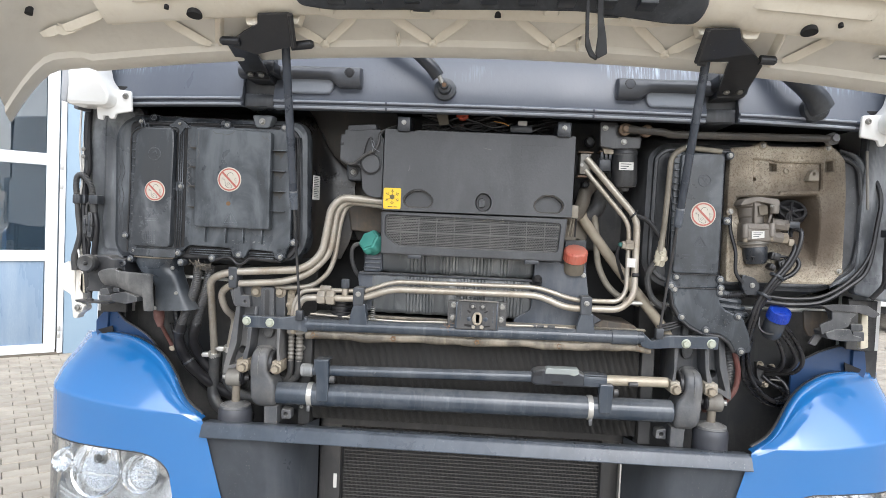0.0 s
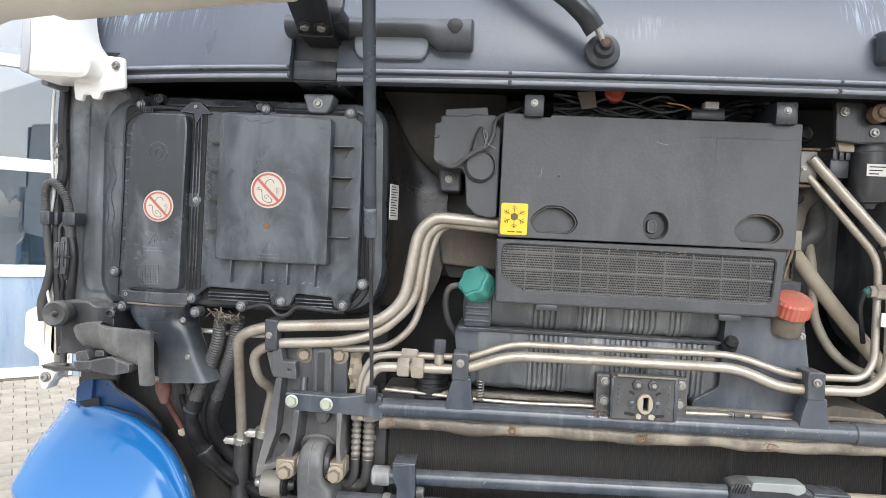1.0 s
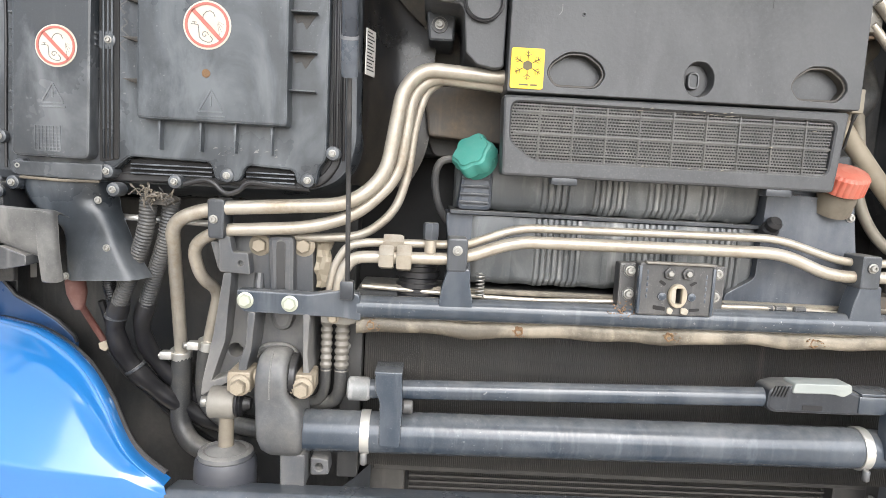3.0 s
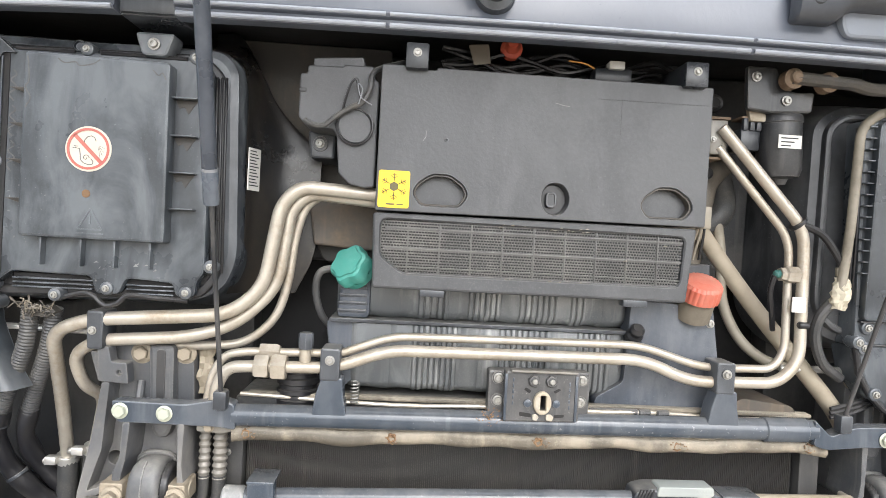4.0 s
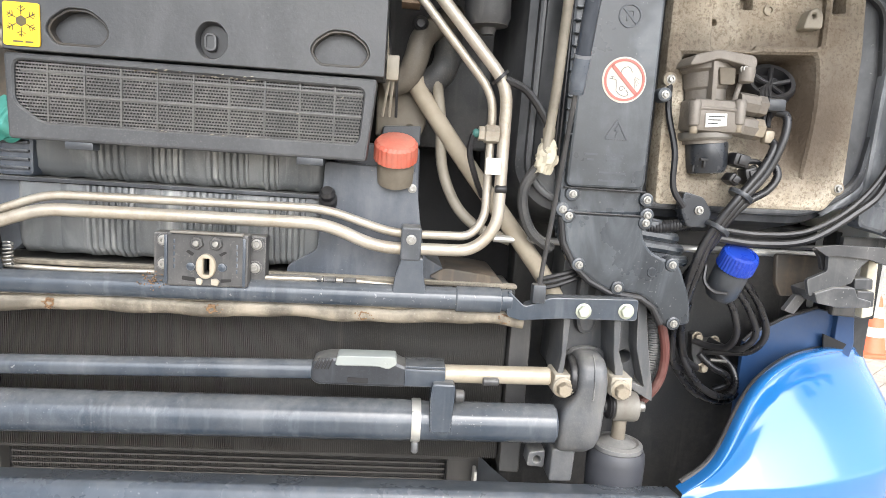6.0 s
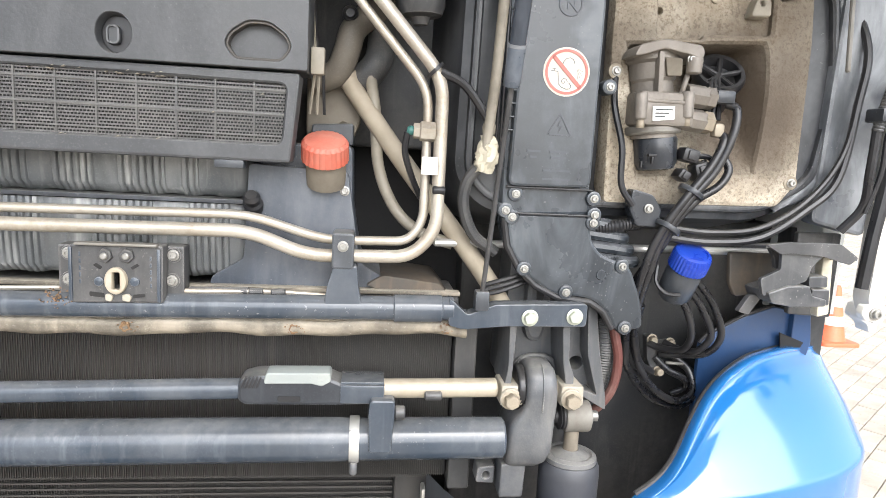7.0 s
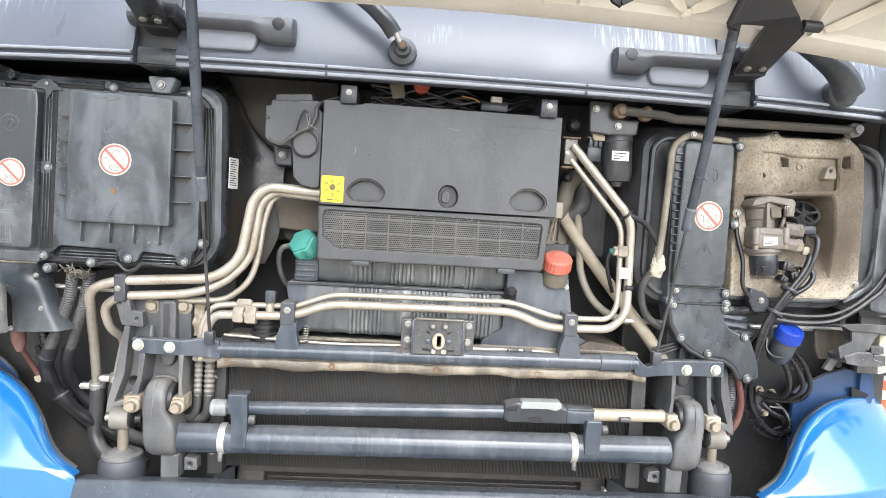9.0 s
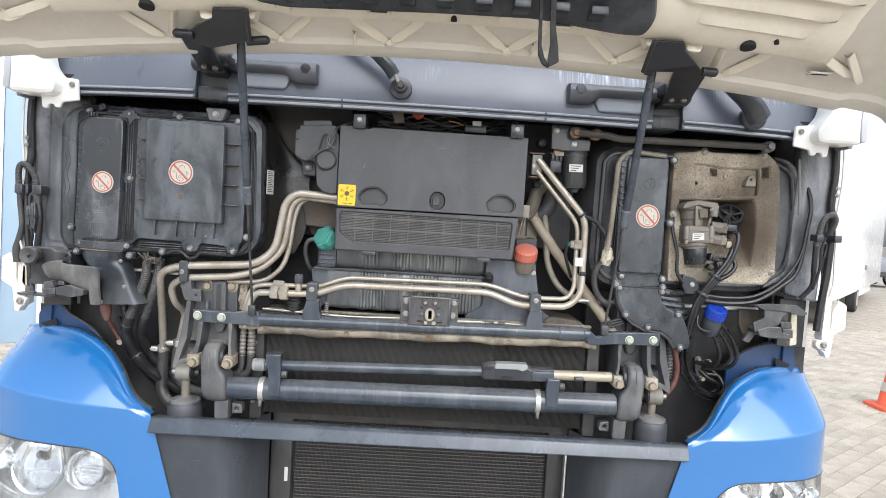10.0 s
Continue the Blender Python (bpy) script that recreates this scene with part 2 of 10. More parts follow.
cream = surface("cream_moulding", (0.745, 0.695, 0.588), 0.42, dirt=(0.42, 0.35, 0.25), amount=0.32, coarse=6, bump=0.10, spots=0.2, spot_colour=(0.2, 0.16, 0.1), streak=0.16)
# Greyer than the panel's cream: the skin's shade is put into it.
skin_cream = surface("shaded_cream_skin", (0.66, 0.63, 0.56), 0.45, dirt=(0.38, 0.34, 0.27), amount=0.26, coarse=5, bump=0.10, spots=0.15, spot_colour=(0.2, 0.16, 0.1), streak=0.1)
blue_paint = surface("blue_paint", (0.016, 0.128, 0.350), 0.12, dirt=(0.026, 0.142, 0.37), amount=0.15, coat=1.0, bump=0.0, spots=0.0)
blue_shader = blue_paint.node_tree.nodes["Principled BSDF"]
blue_shader.inputs["Coat IOR"].default_value = 1.8
blue_shader.inputs["Coat Roughness"].default_value = 0.10
blue_paint.node_tree.nodes["Principled BSDF"].inputs["Coat IOR"].default_value = 1.72
blue_paint.node_tree.nodes["Principled BSDF"].inputs["Coat Roughness"].default_value = 0.10
# Wing blue darkened to navy: the inner panel's shade is in its colour.
blue_shaded = surface("shaded_blue_panel", (0.018, 0.056, 0.15), 0.32, dirt=(0.07, 0.085, 0.115), amount=0.4, dust=0.3)
# Bumper plastic made paler: the cheek's reflected sky is put into it.
cheek_plastic = surface("sky_paled_bumper_plastic", (0.100, 0.111, 0.128), 0.36, dirt=(0.125, 0.132, 0.14), amount=0.4, coarse=5, fine=60, bump=0.06, spots=0.3, streak=0.3, wash=0.3)
bumper_plastic = surface("bumper_plastic", (0.026, 0.038, 0.056), 0.27, dirt=(0.085, 0.098, 0.114), amount=0.4, coarse=5, fine=60, bump=0.06, spots=0.55, spot_colour=(0.4, 0.4, 0.4), streak=0.22, grain=0.1, dust=0.15, wash=0.3, edge=0.40)
pipe_alu = surface("dusty_aluminium", (0.475, 0.44, 0.38), 0.36, metal=0.42, dirt=(0.24, 0.19, 0.13), amount=0.7, coarse=9, fine=160, spots=0.25, spot_colour=(0.2, 0.15, 0.1), grain=0.25, streak=0.25, wash=0.25)
zinc = surface("zinc_bolt", (0.34, 0.335, 0.315), 0.38, metal=0.75, dirt=(0.2, 0.18, 0.15), amount=0.5, coarse=60, dust=0.3)
hex_paint = surface("yellow_zinc_bolt", (0.42, 0.45, 0.38), 0.42, metal=0.45, dirt=(0.35, 0.30, 0.2), amount=0.4, coarse=50)
dirty_nut = surface("dirty_zinc_nut", (0.30, 0.26, 0.20), 0.55, metal=0.3, dirt=(0.13, 0.095, 0.06), amount=0.5, coarse=40)
black_steel = surface("black_painted_steel", (0.016, 0.018, 0.022), 0.36, dirt=(0.155, 0.148, 0.140), amount=0.36, fine=60, bump=0.08, spots=0.3, spot_colour=(0.35, 0.33, 0.3), streak=0.25, grain=0.06, dust=0.35, wash=0.3, edge=0.70)
blue_steel = surface("blue_grey_painted_steel", (0.033, 0.045, 0.062), 0.19, dirt=(0.125, 0.130, 0.138), amount=0.35, coarse=7, fine=50, bump=0.06, spots=0.4, spot_colour=(0.36, 0.36, 0.36), streak=0.35, grain=0.06, dust=0.22, wash=0.25, edge=0.70)
cast_iron = surface("grey_casting", (0.052, 0.057, 0.066), 0.42, dirt=(0.185, 0.178, 0.165), amount=0.6, coarse=9, fine=90, bump=0.25, grain=0.08, streak=0.2, dust=0.4, wash=0.4, edge=0.60)
bracket_steel = surface("bracket_casting", (0.060, 0.065, 0.074), 0.46, dirt=(0.185, 0.175, 0.16), amount=0.6, coarse=7, fine=80, bump=0.25, streak=0.3, grain=0.08, dust=0.4, wash=0.4, edge=0.60)
seal_beige = surface("dusty_beige_seal", (0.10, 0.086, 0.066), 0.75, dirt=(0.30, 0.26, 0.20), amount=0.55, coarse=5, fine=120, bump=0.5, spots=0.3, grain=0.25, streak=0.35, dust=0.5, dust_colour=(0.46, 0.42, 0.345), wash=0.8)
rust = surface("rusty_spot", (0.15, 0.085, 0.042), 0.85, dirt=(0.26, 0.17, 0.09), amount=0.5, coarse=60, fine=300, bump=0.6)
fin_metal = surface("radiator_fins", (0.034, 0.032, 0.029), 0.6, metal=0.1, dirt=(0.115, 0.10, 0.08), amount=0.3, coarse=10, fine=300, stretch=(1, 1, 0.25), streak=0.35, grain=0.14)
rad_frame = surface("radiator_frame", (0.034, 0.034, 0.036), 0.42, dirt=(0.095, 0.09, 0.08), amount=0.4, fine=60, bump=0.08, streak=0.3, grain=0.08, dust=0.4, wash=0.3, edge=0.60)
tank_grey = surface("dusty_grey_tank", (0.120, 0.130, 0.138), 0.45, dirt=(0.32, 0.32, 0.31), amount=0.5, coarse=7, fine=90, spots=0.25, spot_colour=(0.35, 0.35, 0.34), stretch=(1, 1, 0.3), streak=0.8, grain=0.14, dust=0.4, wash=0.45, edge=0.50)
tank_blue = surface("blue_grey_tank", (0.040, 0.051, 0.070), 0.36, dirt=(0.16, 0.165, 0.175), amount=0.3, spots=0.3, streak=0.35, grain=0.14, dust=0.35, wash=0.4, edge=0.50)
mullion_grey = surface("dusty_mullion", (0.080, 0.079, 0.077), 0.5, dirt=(0.20, 0.19, 0.175), amount=0.5, coarse=14, dust=0.4)
mesh_grey = surface("dusty_mesh", (0.066, 0.065, 0.064), 0.5, dirt=(0.21, 0.20, 0.19), amount=0.55, coarse=12, grain=0.3)
teal_cap = surface("teal_cap_plastic", (0.045, 0.235, 0.195), 0.5, dirt=(0.14, 0.29, 0.25), amount=0.35, coarse=30, spots=0.15)
sensor_teal = surface("dark_teal_plastic", (0.03, 0.12, 0.105), 0.45, dirt=(0.1, 0.17, 0.15), amount=0.4, coarse=40)
red_cap = surface("faded_red_cap_plastic", (0.46, 0.105, 0.066), 0.5, dirt=(0.40, 0.20, 0.15), amount=0.5, coarse=30, dust=0.35, dust_colour=(0.5, 0.25, 0.19))
blue_cap = surface("blue_cap_plastic", (0.008, 0.036, 0.31), 0.30, dirt=(0.03, 0.12, 0.5), amount=0.2, coarse=30)
rubber = surface("black_rubber", (0.012, 0.012, 0.014), 0.38, dirt=(0.06, 0.056, 0.052), amount=0.25, coarse=20, dust=0.12)
hose_grey = surface("dusty_hose", (0.040, 0.041, 0.043), 0.5, dirt=(0.13, 0.12, 0.10), amount=0.4, coarse=20, grain=0.16, streak=0.2, dust=0.5)
hose_tan = surface("tan_hose", (0.16, 0.138, 0.105), 0.65, dirt=(0.07, 0.058, 0.045), amount=0.5, coarse=15, grain=0.2)
hose_red = surface("red_brown_hose", (0.095, 0.030, 0.024), 0.6, dirt=(0.19, 0.12, 0.10), amount=0.5, coarse=20)
insulation = surface("speckled_cream_insulation", (0.565, 0.510, 0.410), 0.85, dirt=(0.15, 0.115, 0.08), amount=0.6, coarse=6, fine=160, bump=1.0, spots=0.5, spot_colour=(0.08, 0.055, 0.035), grain=0.35, streak=0.3)


def soil(m, stain, dots, grime_shade=()):
    """Brown stains with a ragged outline, dense dark dots, and dark patches of grime and shade over a finished
    material.
    """
    n, l = m.node_tree.nodes, m.node_tree.links
    b = n["Principled BSDF"]
    colour = b.inputs["Base Color"].links[0].from_socket
    at = n.new("ShaderNodeTexCoord")
    area_, speck = n.new("ShaderNodeTexNoise"), n.new("ShaderNodeTexNoise")
    for t, sc, de in ((area_, 9.0, 9.0), (speck, 175.0, 4.0)):
        t.inputs["Scale"].default_value, t.inputs["Detail"].default_value, t.inputs["Roughness"].default_value = sc, de, 0.7
        l.new(at.outputs["Object"], t.inputs["Vector"])
    for src, lo, hi, much, col in ((area_, 0.40, 0.64, 0.75, stain), (speck, 0.50, 0.62, 0.62, dots)):
        r = n.new("ShaderNodeMapRange")
        r.inputs["From Min"].default_value, r.inputs["From Max"].default_value, r.inputs["To Max"].default_value = lo, hi, much
        l.new(src.outputs["Fac"], r.inputs["Value"])
        mx_ = n.new("ShaderNodeMix")
        mx_.data_type = "RGBA"
        mx_.inputs["B"].default_value = tone(col)
        l.new(r.outputs[0], mx_.inputs["Factor"])
        l.new(colour, mx_.inputs["A"])
        colour = mx_.outputs["Result"]
    for centre, size, much in grime_shade:
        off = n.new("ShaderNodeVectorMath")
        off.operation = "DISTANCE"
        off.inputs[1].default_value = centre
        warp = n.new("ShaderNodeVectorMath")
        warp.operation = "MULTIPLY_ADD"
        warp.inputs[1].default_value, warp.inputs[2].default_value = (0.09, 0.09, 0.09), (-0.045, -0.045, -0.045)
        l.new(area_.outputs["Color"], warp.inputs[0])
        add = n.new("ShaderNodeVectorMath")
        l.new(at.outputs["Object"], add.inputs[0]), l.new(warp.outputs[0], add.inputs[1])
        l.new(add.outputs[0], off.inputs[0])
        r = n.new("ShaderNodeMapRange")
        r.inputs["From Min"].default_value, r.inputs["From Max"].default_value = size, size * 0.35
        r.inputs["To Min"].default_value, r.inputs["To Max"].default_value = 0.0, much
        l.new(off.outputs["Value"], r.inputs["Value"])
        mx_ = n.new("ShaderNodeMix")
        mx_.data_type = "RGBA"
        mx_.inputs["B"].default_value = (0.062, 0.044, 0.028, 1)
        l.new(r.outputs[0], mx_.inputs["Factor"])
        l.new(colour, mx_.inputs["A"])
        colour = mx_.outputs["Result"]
    l.new(colour, b.inputs["Base Color"])


# Patches in the pocket hold grime and its shade in one dark colour.
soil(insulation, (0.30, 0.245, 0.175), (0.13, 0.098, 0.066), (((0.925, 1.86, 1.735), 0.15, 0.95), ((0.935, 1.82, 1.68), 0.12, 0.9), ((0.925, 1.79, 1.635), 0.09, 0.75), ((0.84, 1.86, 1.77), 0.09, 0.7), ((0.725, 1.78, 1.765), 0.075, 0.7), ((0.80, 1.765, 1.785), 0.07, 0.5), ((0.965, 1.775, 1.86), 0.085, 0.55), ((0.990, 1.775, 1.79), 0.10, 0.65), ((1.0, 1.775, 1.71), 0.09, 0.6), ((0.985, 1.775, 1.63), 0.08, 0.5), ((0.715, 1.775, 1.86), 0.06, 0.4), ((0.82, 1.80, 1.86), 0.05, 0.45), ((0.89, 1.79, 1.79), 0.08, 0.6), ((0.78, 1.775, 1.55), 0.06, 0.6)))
hose_dust = surface("dust_coated_hose", (0.105, 0.092, 0.074), 0.65, dirt=(0.19, 0.165, 0.13), amount=0.5, coarse=16, grain=0.15, wash=0.4)
seal_cream = surface("cream_rubber_seal", (0.24, 0.215, 0.17), 0.55, dirt=(0.09, 0.075, 0.055), amount=0.65, coarse=14)
yellow = surface("yellow_label", (0.80, 0.50, 0.012), 0.4, dirt=(0.55, 0.38, 0.06), amount=0.2, bump=0.0, coarse=20)
crystal_ink = surface("faded_crystal_ink", (0.075, 0.062, 0.03), 0.5, dirt=(0.2, 0.15, 0.03), amount=0.4, coarse=60, bump=0.0)
faded_ink = surface("faded_ink", (0.10, 0.098, 0.095), 0.5, amount=0.0, bump=0.0)
ink = surface("black_ink", (0.02, 0.02, 0.02), 0.5, amount=0.0, bump=0.0)
paper = surface("white_label", (0.60, 0.59, 0.56), 0.5, dirt=(0.5, 0.47, 0.4), amount=0.2, coarse=30, bump=0.0)
sticker_white = surface("sticker_white", (0.54, 0.50, 0.43), 0.4, dirt=(0.42, 0.35, 0.26), amount=0.35, coarse=25, bump=0.0)
sticker_red = surface("sticker_red", (0.40, 0.105, 0.082), 0.4, dirt=(0.38, 0.17, 0.13), amount=0.3, coarse=25, bump=0.0)
lamp_silver = surface("lamp_silver", (0.88, 0.89, 0.90), 0.30, metal=0.35, amount=0.0, bump=0.0)
chrome = surface("reflector_chrome", (0.92, 0.93, 0.94), 0.12, metal=1.0, amount=0.0, bump=0.0)
trim_dark = surface("dark_lamp_trim", (0.05, 0.052, 0.056), 0.3, amount=0.1, dirt=(0.12, 0.12, 0.12), bump=0.0)
shield_brown = surface("stained_shield", (0.055, 0.048, 0.041), 0.6, dirt=(0.17, 0.125, 0.08), amount=0.5, coarse=12, streak=0.3)
tide_grey = surface("dried_water_edge", (0.085, 0.085, 0.083), 0.6, dirt=(0.04, 0.04, 0.042), amount=0.6, coarse=60, bump=0.0)
tide_dark = surface("dark_water_run", (0.022, 0.023, 0.026), 0.5, dirt=(0.08, 0.08, 0.08), amount=0.5, coarse=60, bump=0.0)
scuff_grey = surface("pale_scuff", (0.20, 0.20, 0.195), 0.7, dirt=(0.1, 0.1, 0.1), amount=0.4, coarse=80, bump=0.0)
deflector_dark = surface("dark_deflector_plastic", (0.040, 0.041, 0.044), 0.42, dirt=(0.14, 0.135, 0.13), amount=0.5, coarse=7, fine=60, bump=0.08, spots=0.3, streak=0.35, dust=0.12, wash=0.4, edge=0.35)
frame_grey = surface("dusty_frame_plastic", (0.020, 0.022, 0.026), 0.36, dirt=(0.115, 0.117, 0.12), amount=0.55, coarse=5, fine=60, bump=0.06, spots=0.3, streak=0.3, dust=0.4, wash=0.5, edge=0.60)
latch_grey = surface("dusty_latch_plastic", (0.040, 0.042, 0.046), 0.4, dirt=(0.15, 0.148, 0.145), amount=0.5, coarse=18, spots=0.4, streak=0.3, dust=0.5, edge=0.60)
door_white = surface("dirty_white_edge", (0.66, 0.63, 0.57), 0.35, dirt=(0.30, 0.25, 0.18), amount=0.45, coarse=9, streak=0.4, spots=0.3, spot_colour=(0.2, 0.15, 0.1))
core_fins = surface("radiator_core", (0.020, 0.019, 0.018), 0.6, dirt=(0.060, 0.053, 0.045), amount=0.4, coarse=14, fine=420, bump=0.6, stretch=(1, 1, 0.3), streak=0.3, grain=0.12)
hose_beige = surface("dusty_beige_hose", (0.33, 0.285, 0.215), 0.65, dirt=(0.17, 0.14, 0.10), amount=0.4, coarse=12, streak=0.3, dust=0.3)
cooler_grey = surface("intercooler_fins", (0.058, 0.056, 0.054), 0.55, metal=0.1, dirt=(0.11, 0.10, 0.09), amount=0.4, coarse=10, streak=0.3)
strut_steel = surface("worn_strut_paint", (0.035, 0.042, 0.055), 0.28, dirt=(0.11, 0.12, 0.14), amount=0.45, coarse=8, streak=0.3, dust=0.3)
strut_worn = surface("scuffed_strut_sleeve", (0.06, 0.072, 0.09), 0.3, dirt=(0.17, 0.185, 0.21), amount=0.5, coarse=30, wash=0.4)
silver = surface("silver_band", (0.55, 0.54, 0.51), 0.35, metal=0.6, dirt=(0.4, 0.37, 0.3), amount=0.3, coarse=30)
ivory_tube = surface("ivory_tube", (0.40, 0.355, 0.28), 0.42, metal=0.25, dirt=(0.24, 0.185, 0.115), amount=0.5, coarse=12, spots=0.3, spot_colour=(0.3, 0.2, 0.1))
grip_green = surface("grey_green_grip", (0.24, 0.26, 0.25), 0.45, dirt=(0.35, 0.35, 0.3), amount=0.3, coarse=40)
cast_alu = surface("weathered_cast_aluminium", (0.185, 0.165, 0.142), 0.5, metal=0.2, dirt=(0.085, 0.07, 0.055), amount=0.4, coarse=18, fine=200, bump=0.4, grain=0.2, streak=0.2, edge=0.50)
dusty_steel = surface("dusty_grey_steel", (0.20, 0.19, 0.17), 0.5, metal=0.25, dirt=(0.10, 0.085, 0.065), amount=0.5, coarse=14, grain=0.2, streak=0.2)
ivory_block = surface("dust_caked_casting", (0.34, 0.31, 0.255), 0.65, dirt=(0.2, 0.165, 0.115), amount=0.5, coarse=30, bump=0.4, grain=0.2)
spring_rubber = surface("air_spring_rubber", (0.040, 0.042, 0.050), 0.45, dirt=(0.09, 0.088, 0.086), amount=0.3, coarse=8)
line_nylon = surface("black_nylon_line", (0.012, 0.012, 0.014), 0.28, dirt=(0.07, 0.066, 0.06), amount=0.25, coarse=20)
worn_paper = surface("worn_yellowed_label", (0.48, 0.44, 0.34), 0.6, dirt=(0.22, 0.19, 0.14), amount=0.5, coarse=40)
copper = surface("copper_terminal", (0.5, 0.24, 0.06), 0.45, metal=0.6, amount=0.3)
orange = surface("orange_cap", (0.62, 0.10, 0.05), 0.45, amount=0.2)
# the yard
paver = surface("grey_paver", (0.40, 0.352, 0.285), 0.85, dirt=(0.22, 0.19, 0.15), amount=0.5, coarse=3, fine=60, bump=0.3, vary=0.12)
paver_field = surface("grey_paver_field", (0.40, 0.352, 0.285), 0.85, dirt=(0.22, 0.19, 0.15), amount=0.5, coarse=3, fine=60, bump=0.3, vary=0.12, island=True)
far_paver = surface("far_grey_paver", (0.36, 0.316, 0.256), 0.85, dirt=(0.22, 0.19, 0.15), amount=0.5, coarse=3, fine=60, bump=0.3)


def bonded(m, length, width, angle, mortar):
    """Lays a running bond of blocks over a finished material, for the yard's far reaches."""
    n, l = m.node_tree.nodes, m.node_tree.links
    b = n["Principled BSDF"]
    colour = b.inputs["Base Color"].links[0].from_socket
    at, mp, br = n.new("ShaderNodeTexCoord"), n.new("ShaderNodeMapping"), n.new("ShaderNodeTexBrick")
    mp.inputs["Rotation"].default_value = (0, 0, -angle)
    br.inputs["Scale"].default_value, br.inputs["Mortar Size"].default_value = 1.0, 0.004
    br.inputs["Brick Width"].default_value, br.inputs["Row Height"].default_value = length, width
    l.new(at.outputs["Object"], mp.inputs["Vector"]), l.new(mp.outputs[0], br.inputs["Vector"])
    mix = n.new("ShaderNodeMix")
    mix.data_type = "RGBA"
    mix.inputs["B"].default_value = tone(mortar)
    l.new(br.outputs["Fac"], mix.inputs["Factor"]), l.new(colour, mix.inputs["A"])
    l.new(mix.outputs["Result"], b.inputs["Base Color"])


bonded(far_paver, 0.19, 0.13, radians(38.3), (0.16, 0.14, 0.11))
joint = surface("sandy_joint", (0.19, 0.168, 0.135), 0.95, dirt=(0.10, 0.088, 0.07), amount=0.4, coarse=4)
facade_blue = surface("pale_blue_cladding", (0.25, 0.34, 0.425), 0.5, dirt=(0.34, 0.42, 0.48), amount=0.3, coarse=2)
frame_white = surface("white_aluminium_frame", (0.78, 0.79, 0.80), 0.35, dirt=(0.6, 0.6, 0.58), amount=0.15, coarse=6, bump=0.0)
door_panel = surface("blue_grey_door_panel", (0.20, 0.27, 0.36), 0.3, dirt=(0.33, 0.39, 0.45), amount=0.5, coarse=3, stretch=(2, 2, 0.3))
cone_orange = surface("cone_orange", (0.75, 0.11, 0.04), 0.5, dirt=(0.5, 0.2, 0.12), amount=0.25, coarse=12)
tyre = surface("tyre_rubber", (0.025, 0.025, 0.026), 0.8, dirt=(0.1, 0.095, 0.09), amount=0.3)
tail_red = surface("tail_lamp_red", (0.5, 0.02, 0.02), 0.25, amount=0.0, bump=0.0)


def clear(name, colour, rough=0.02, ior=1.45):
    m = bpy.data.materials.new(name)
    m.use_nodes = True
    b = m.node_tree.nodes["Principled BSDF"]
    b.inputs["Base Color"].default_value = tone(colour)
    b.inputs["Roughness"].default_value = rough
    b.inputs["Transmission Weight"].default_value = 1.0
    b.inputs["IOR"].default_value = ior
    return m


lens_glass = clear("headlamp_lens", (0.95, 0.97, 0.98))
window_glass = clear("window_glass", (0.62, 0.68, 0.72), 0.01, 2.0)


# ---- building blocks ----
AT = {}


def thing(name, place, label, category, group="", kind=""):
    ob = new(name)
    ob.location = place
    AT[ob.name] = Matrix.Translation(place)
    return tagged(ob, label, category, group, kind)


def shade(bm, angle=32):
    bmesh.ops.recalc_face_normals(bm, faces=bm.faces)
    lay = bm.faces.layers.int.get("flat")
    for f in bm.faces:
        f.smooth = len(f.verts) < 5 and not (lay and f[lay])
    for e in bm.edges:
        if len(e.link_faces) == 2 and e.calc_face_angle(0) > radians(angle):
            e.smooth = False


def part(name, bm, material, parent=None, label="", m=None, angle=32):
    if isinstance(bm, bpy.types.Mesh):
        me = bm
    else:
        shade(bm, angle)
        me = bpy.data.meshes.new(name)
        bm.to_mesh(me)
        bm.free()
        me.materials.append(material)
    ob = new(name, me)
    if parent is not None:
        ob.parent = parent
        ob.matrix_parent_inverse = AT.get(parent.name, Matrix.Identity(4)).inverted()
    if m is not None:
        ob.matrix_basis = m
        AT[ob.name] = m
    return tagged(ob, label)


def solid(name, bm, material, label, category, kind="", group=""):
    return tagged(part(name, bm, material), label, category, group, kind)


def rounded(pts, r, n=4):
    """The polygon with its corners rounded by up to r."""
    out, k = [], len(pts)
    for i in range(k):
        p, a, b = Vector(pts[i]), Vector(pts[i - 1]), Vector(pts[(i + 1) % k])
        u, v = (a - p), (b - p)
        c = min(r, u.length * 0.45, v.length * 0.45)
        s, e = p + u.normalized() * c, p + v.normalized() * c
        for j in range(n + 1):
            t = j / n
            out.append(tuple((1 - t) ** 2 * s + 2 * t * (1 - t) * p + t * t * e))
    return out


def area(pts):
    return sum(pts[i - 1][0] * pts[i][1] - pts[i][0] * pts[i - 1][1] for i in range(len(pts))) / 2


def inset(pts, d):
    """The polygon moved inwards by d (outwards if negative)."""
    s, k, out = (1 if area(pts) > 0 else -1), len(pts), []
    for i in range(k):
        p, a, b = Vector(pts[i]), Vector(pts[i - 1]), Vector(pts[(i + 1) % k])
        u, v = (p - a), (b - p)
        if u.length < 1e-7 or v.length < 1e-7:
            out.append(tuple(p))
            continue
        u.normalize(), v.normalize()
        nu, nv = Vector((-u.y, u.x)) * s, Vector((-v.y, v.x)) * s
        h = nu + nv
        h = h / max(0.35, h.length_squared / 2) if h.length > 1e-6 else nu
        out.append(tuple(p + h * d))
    return out


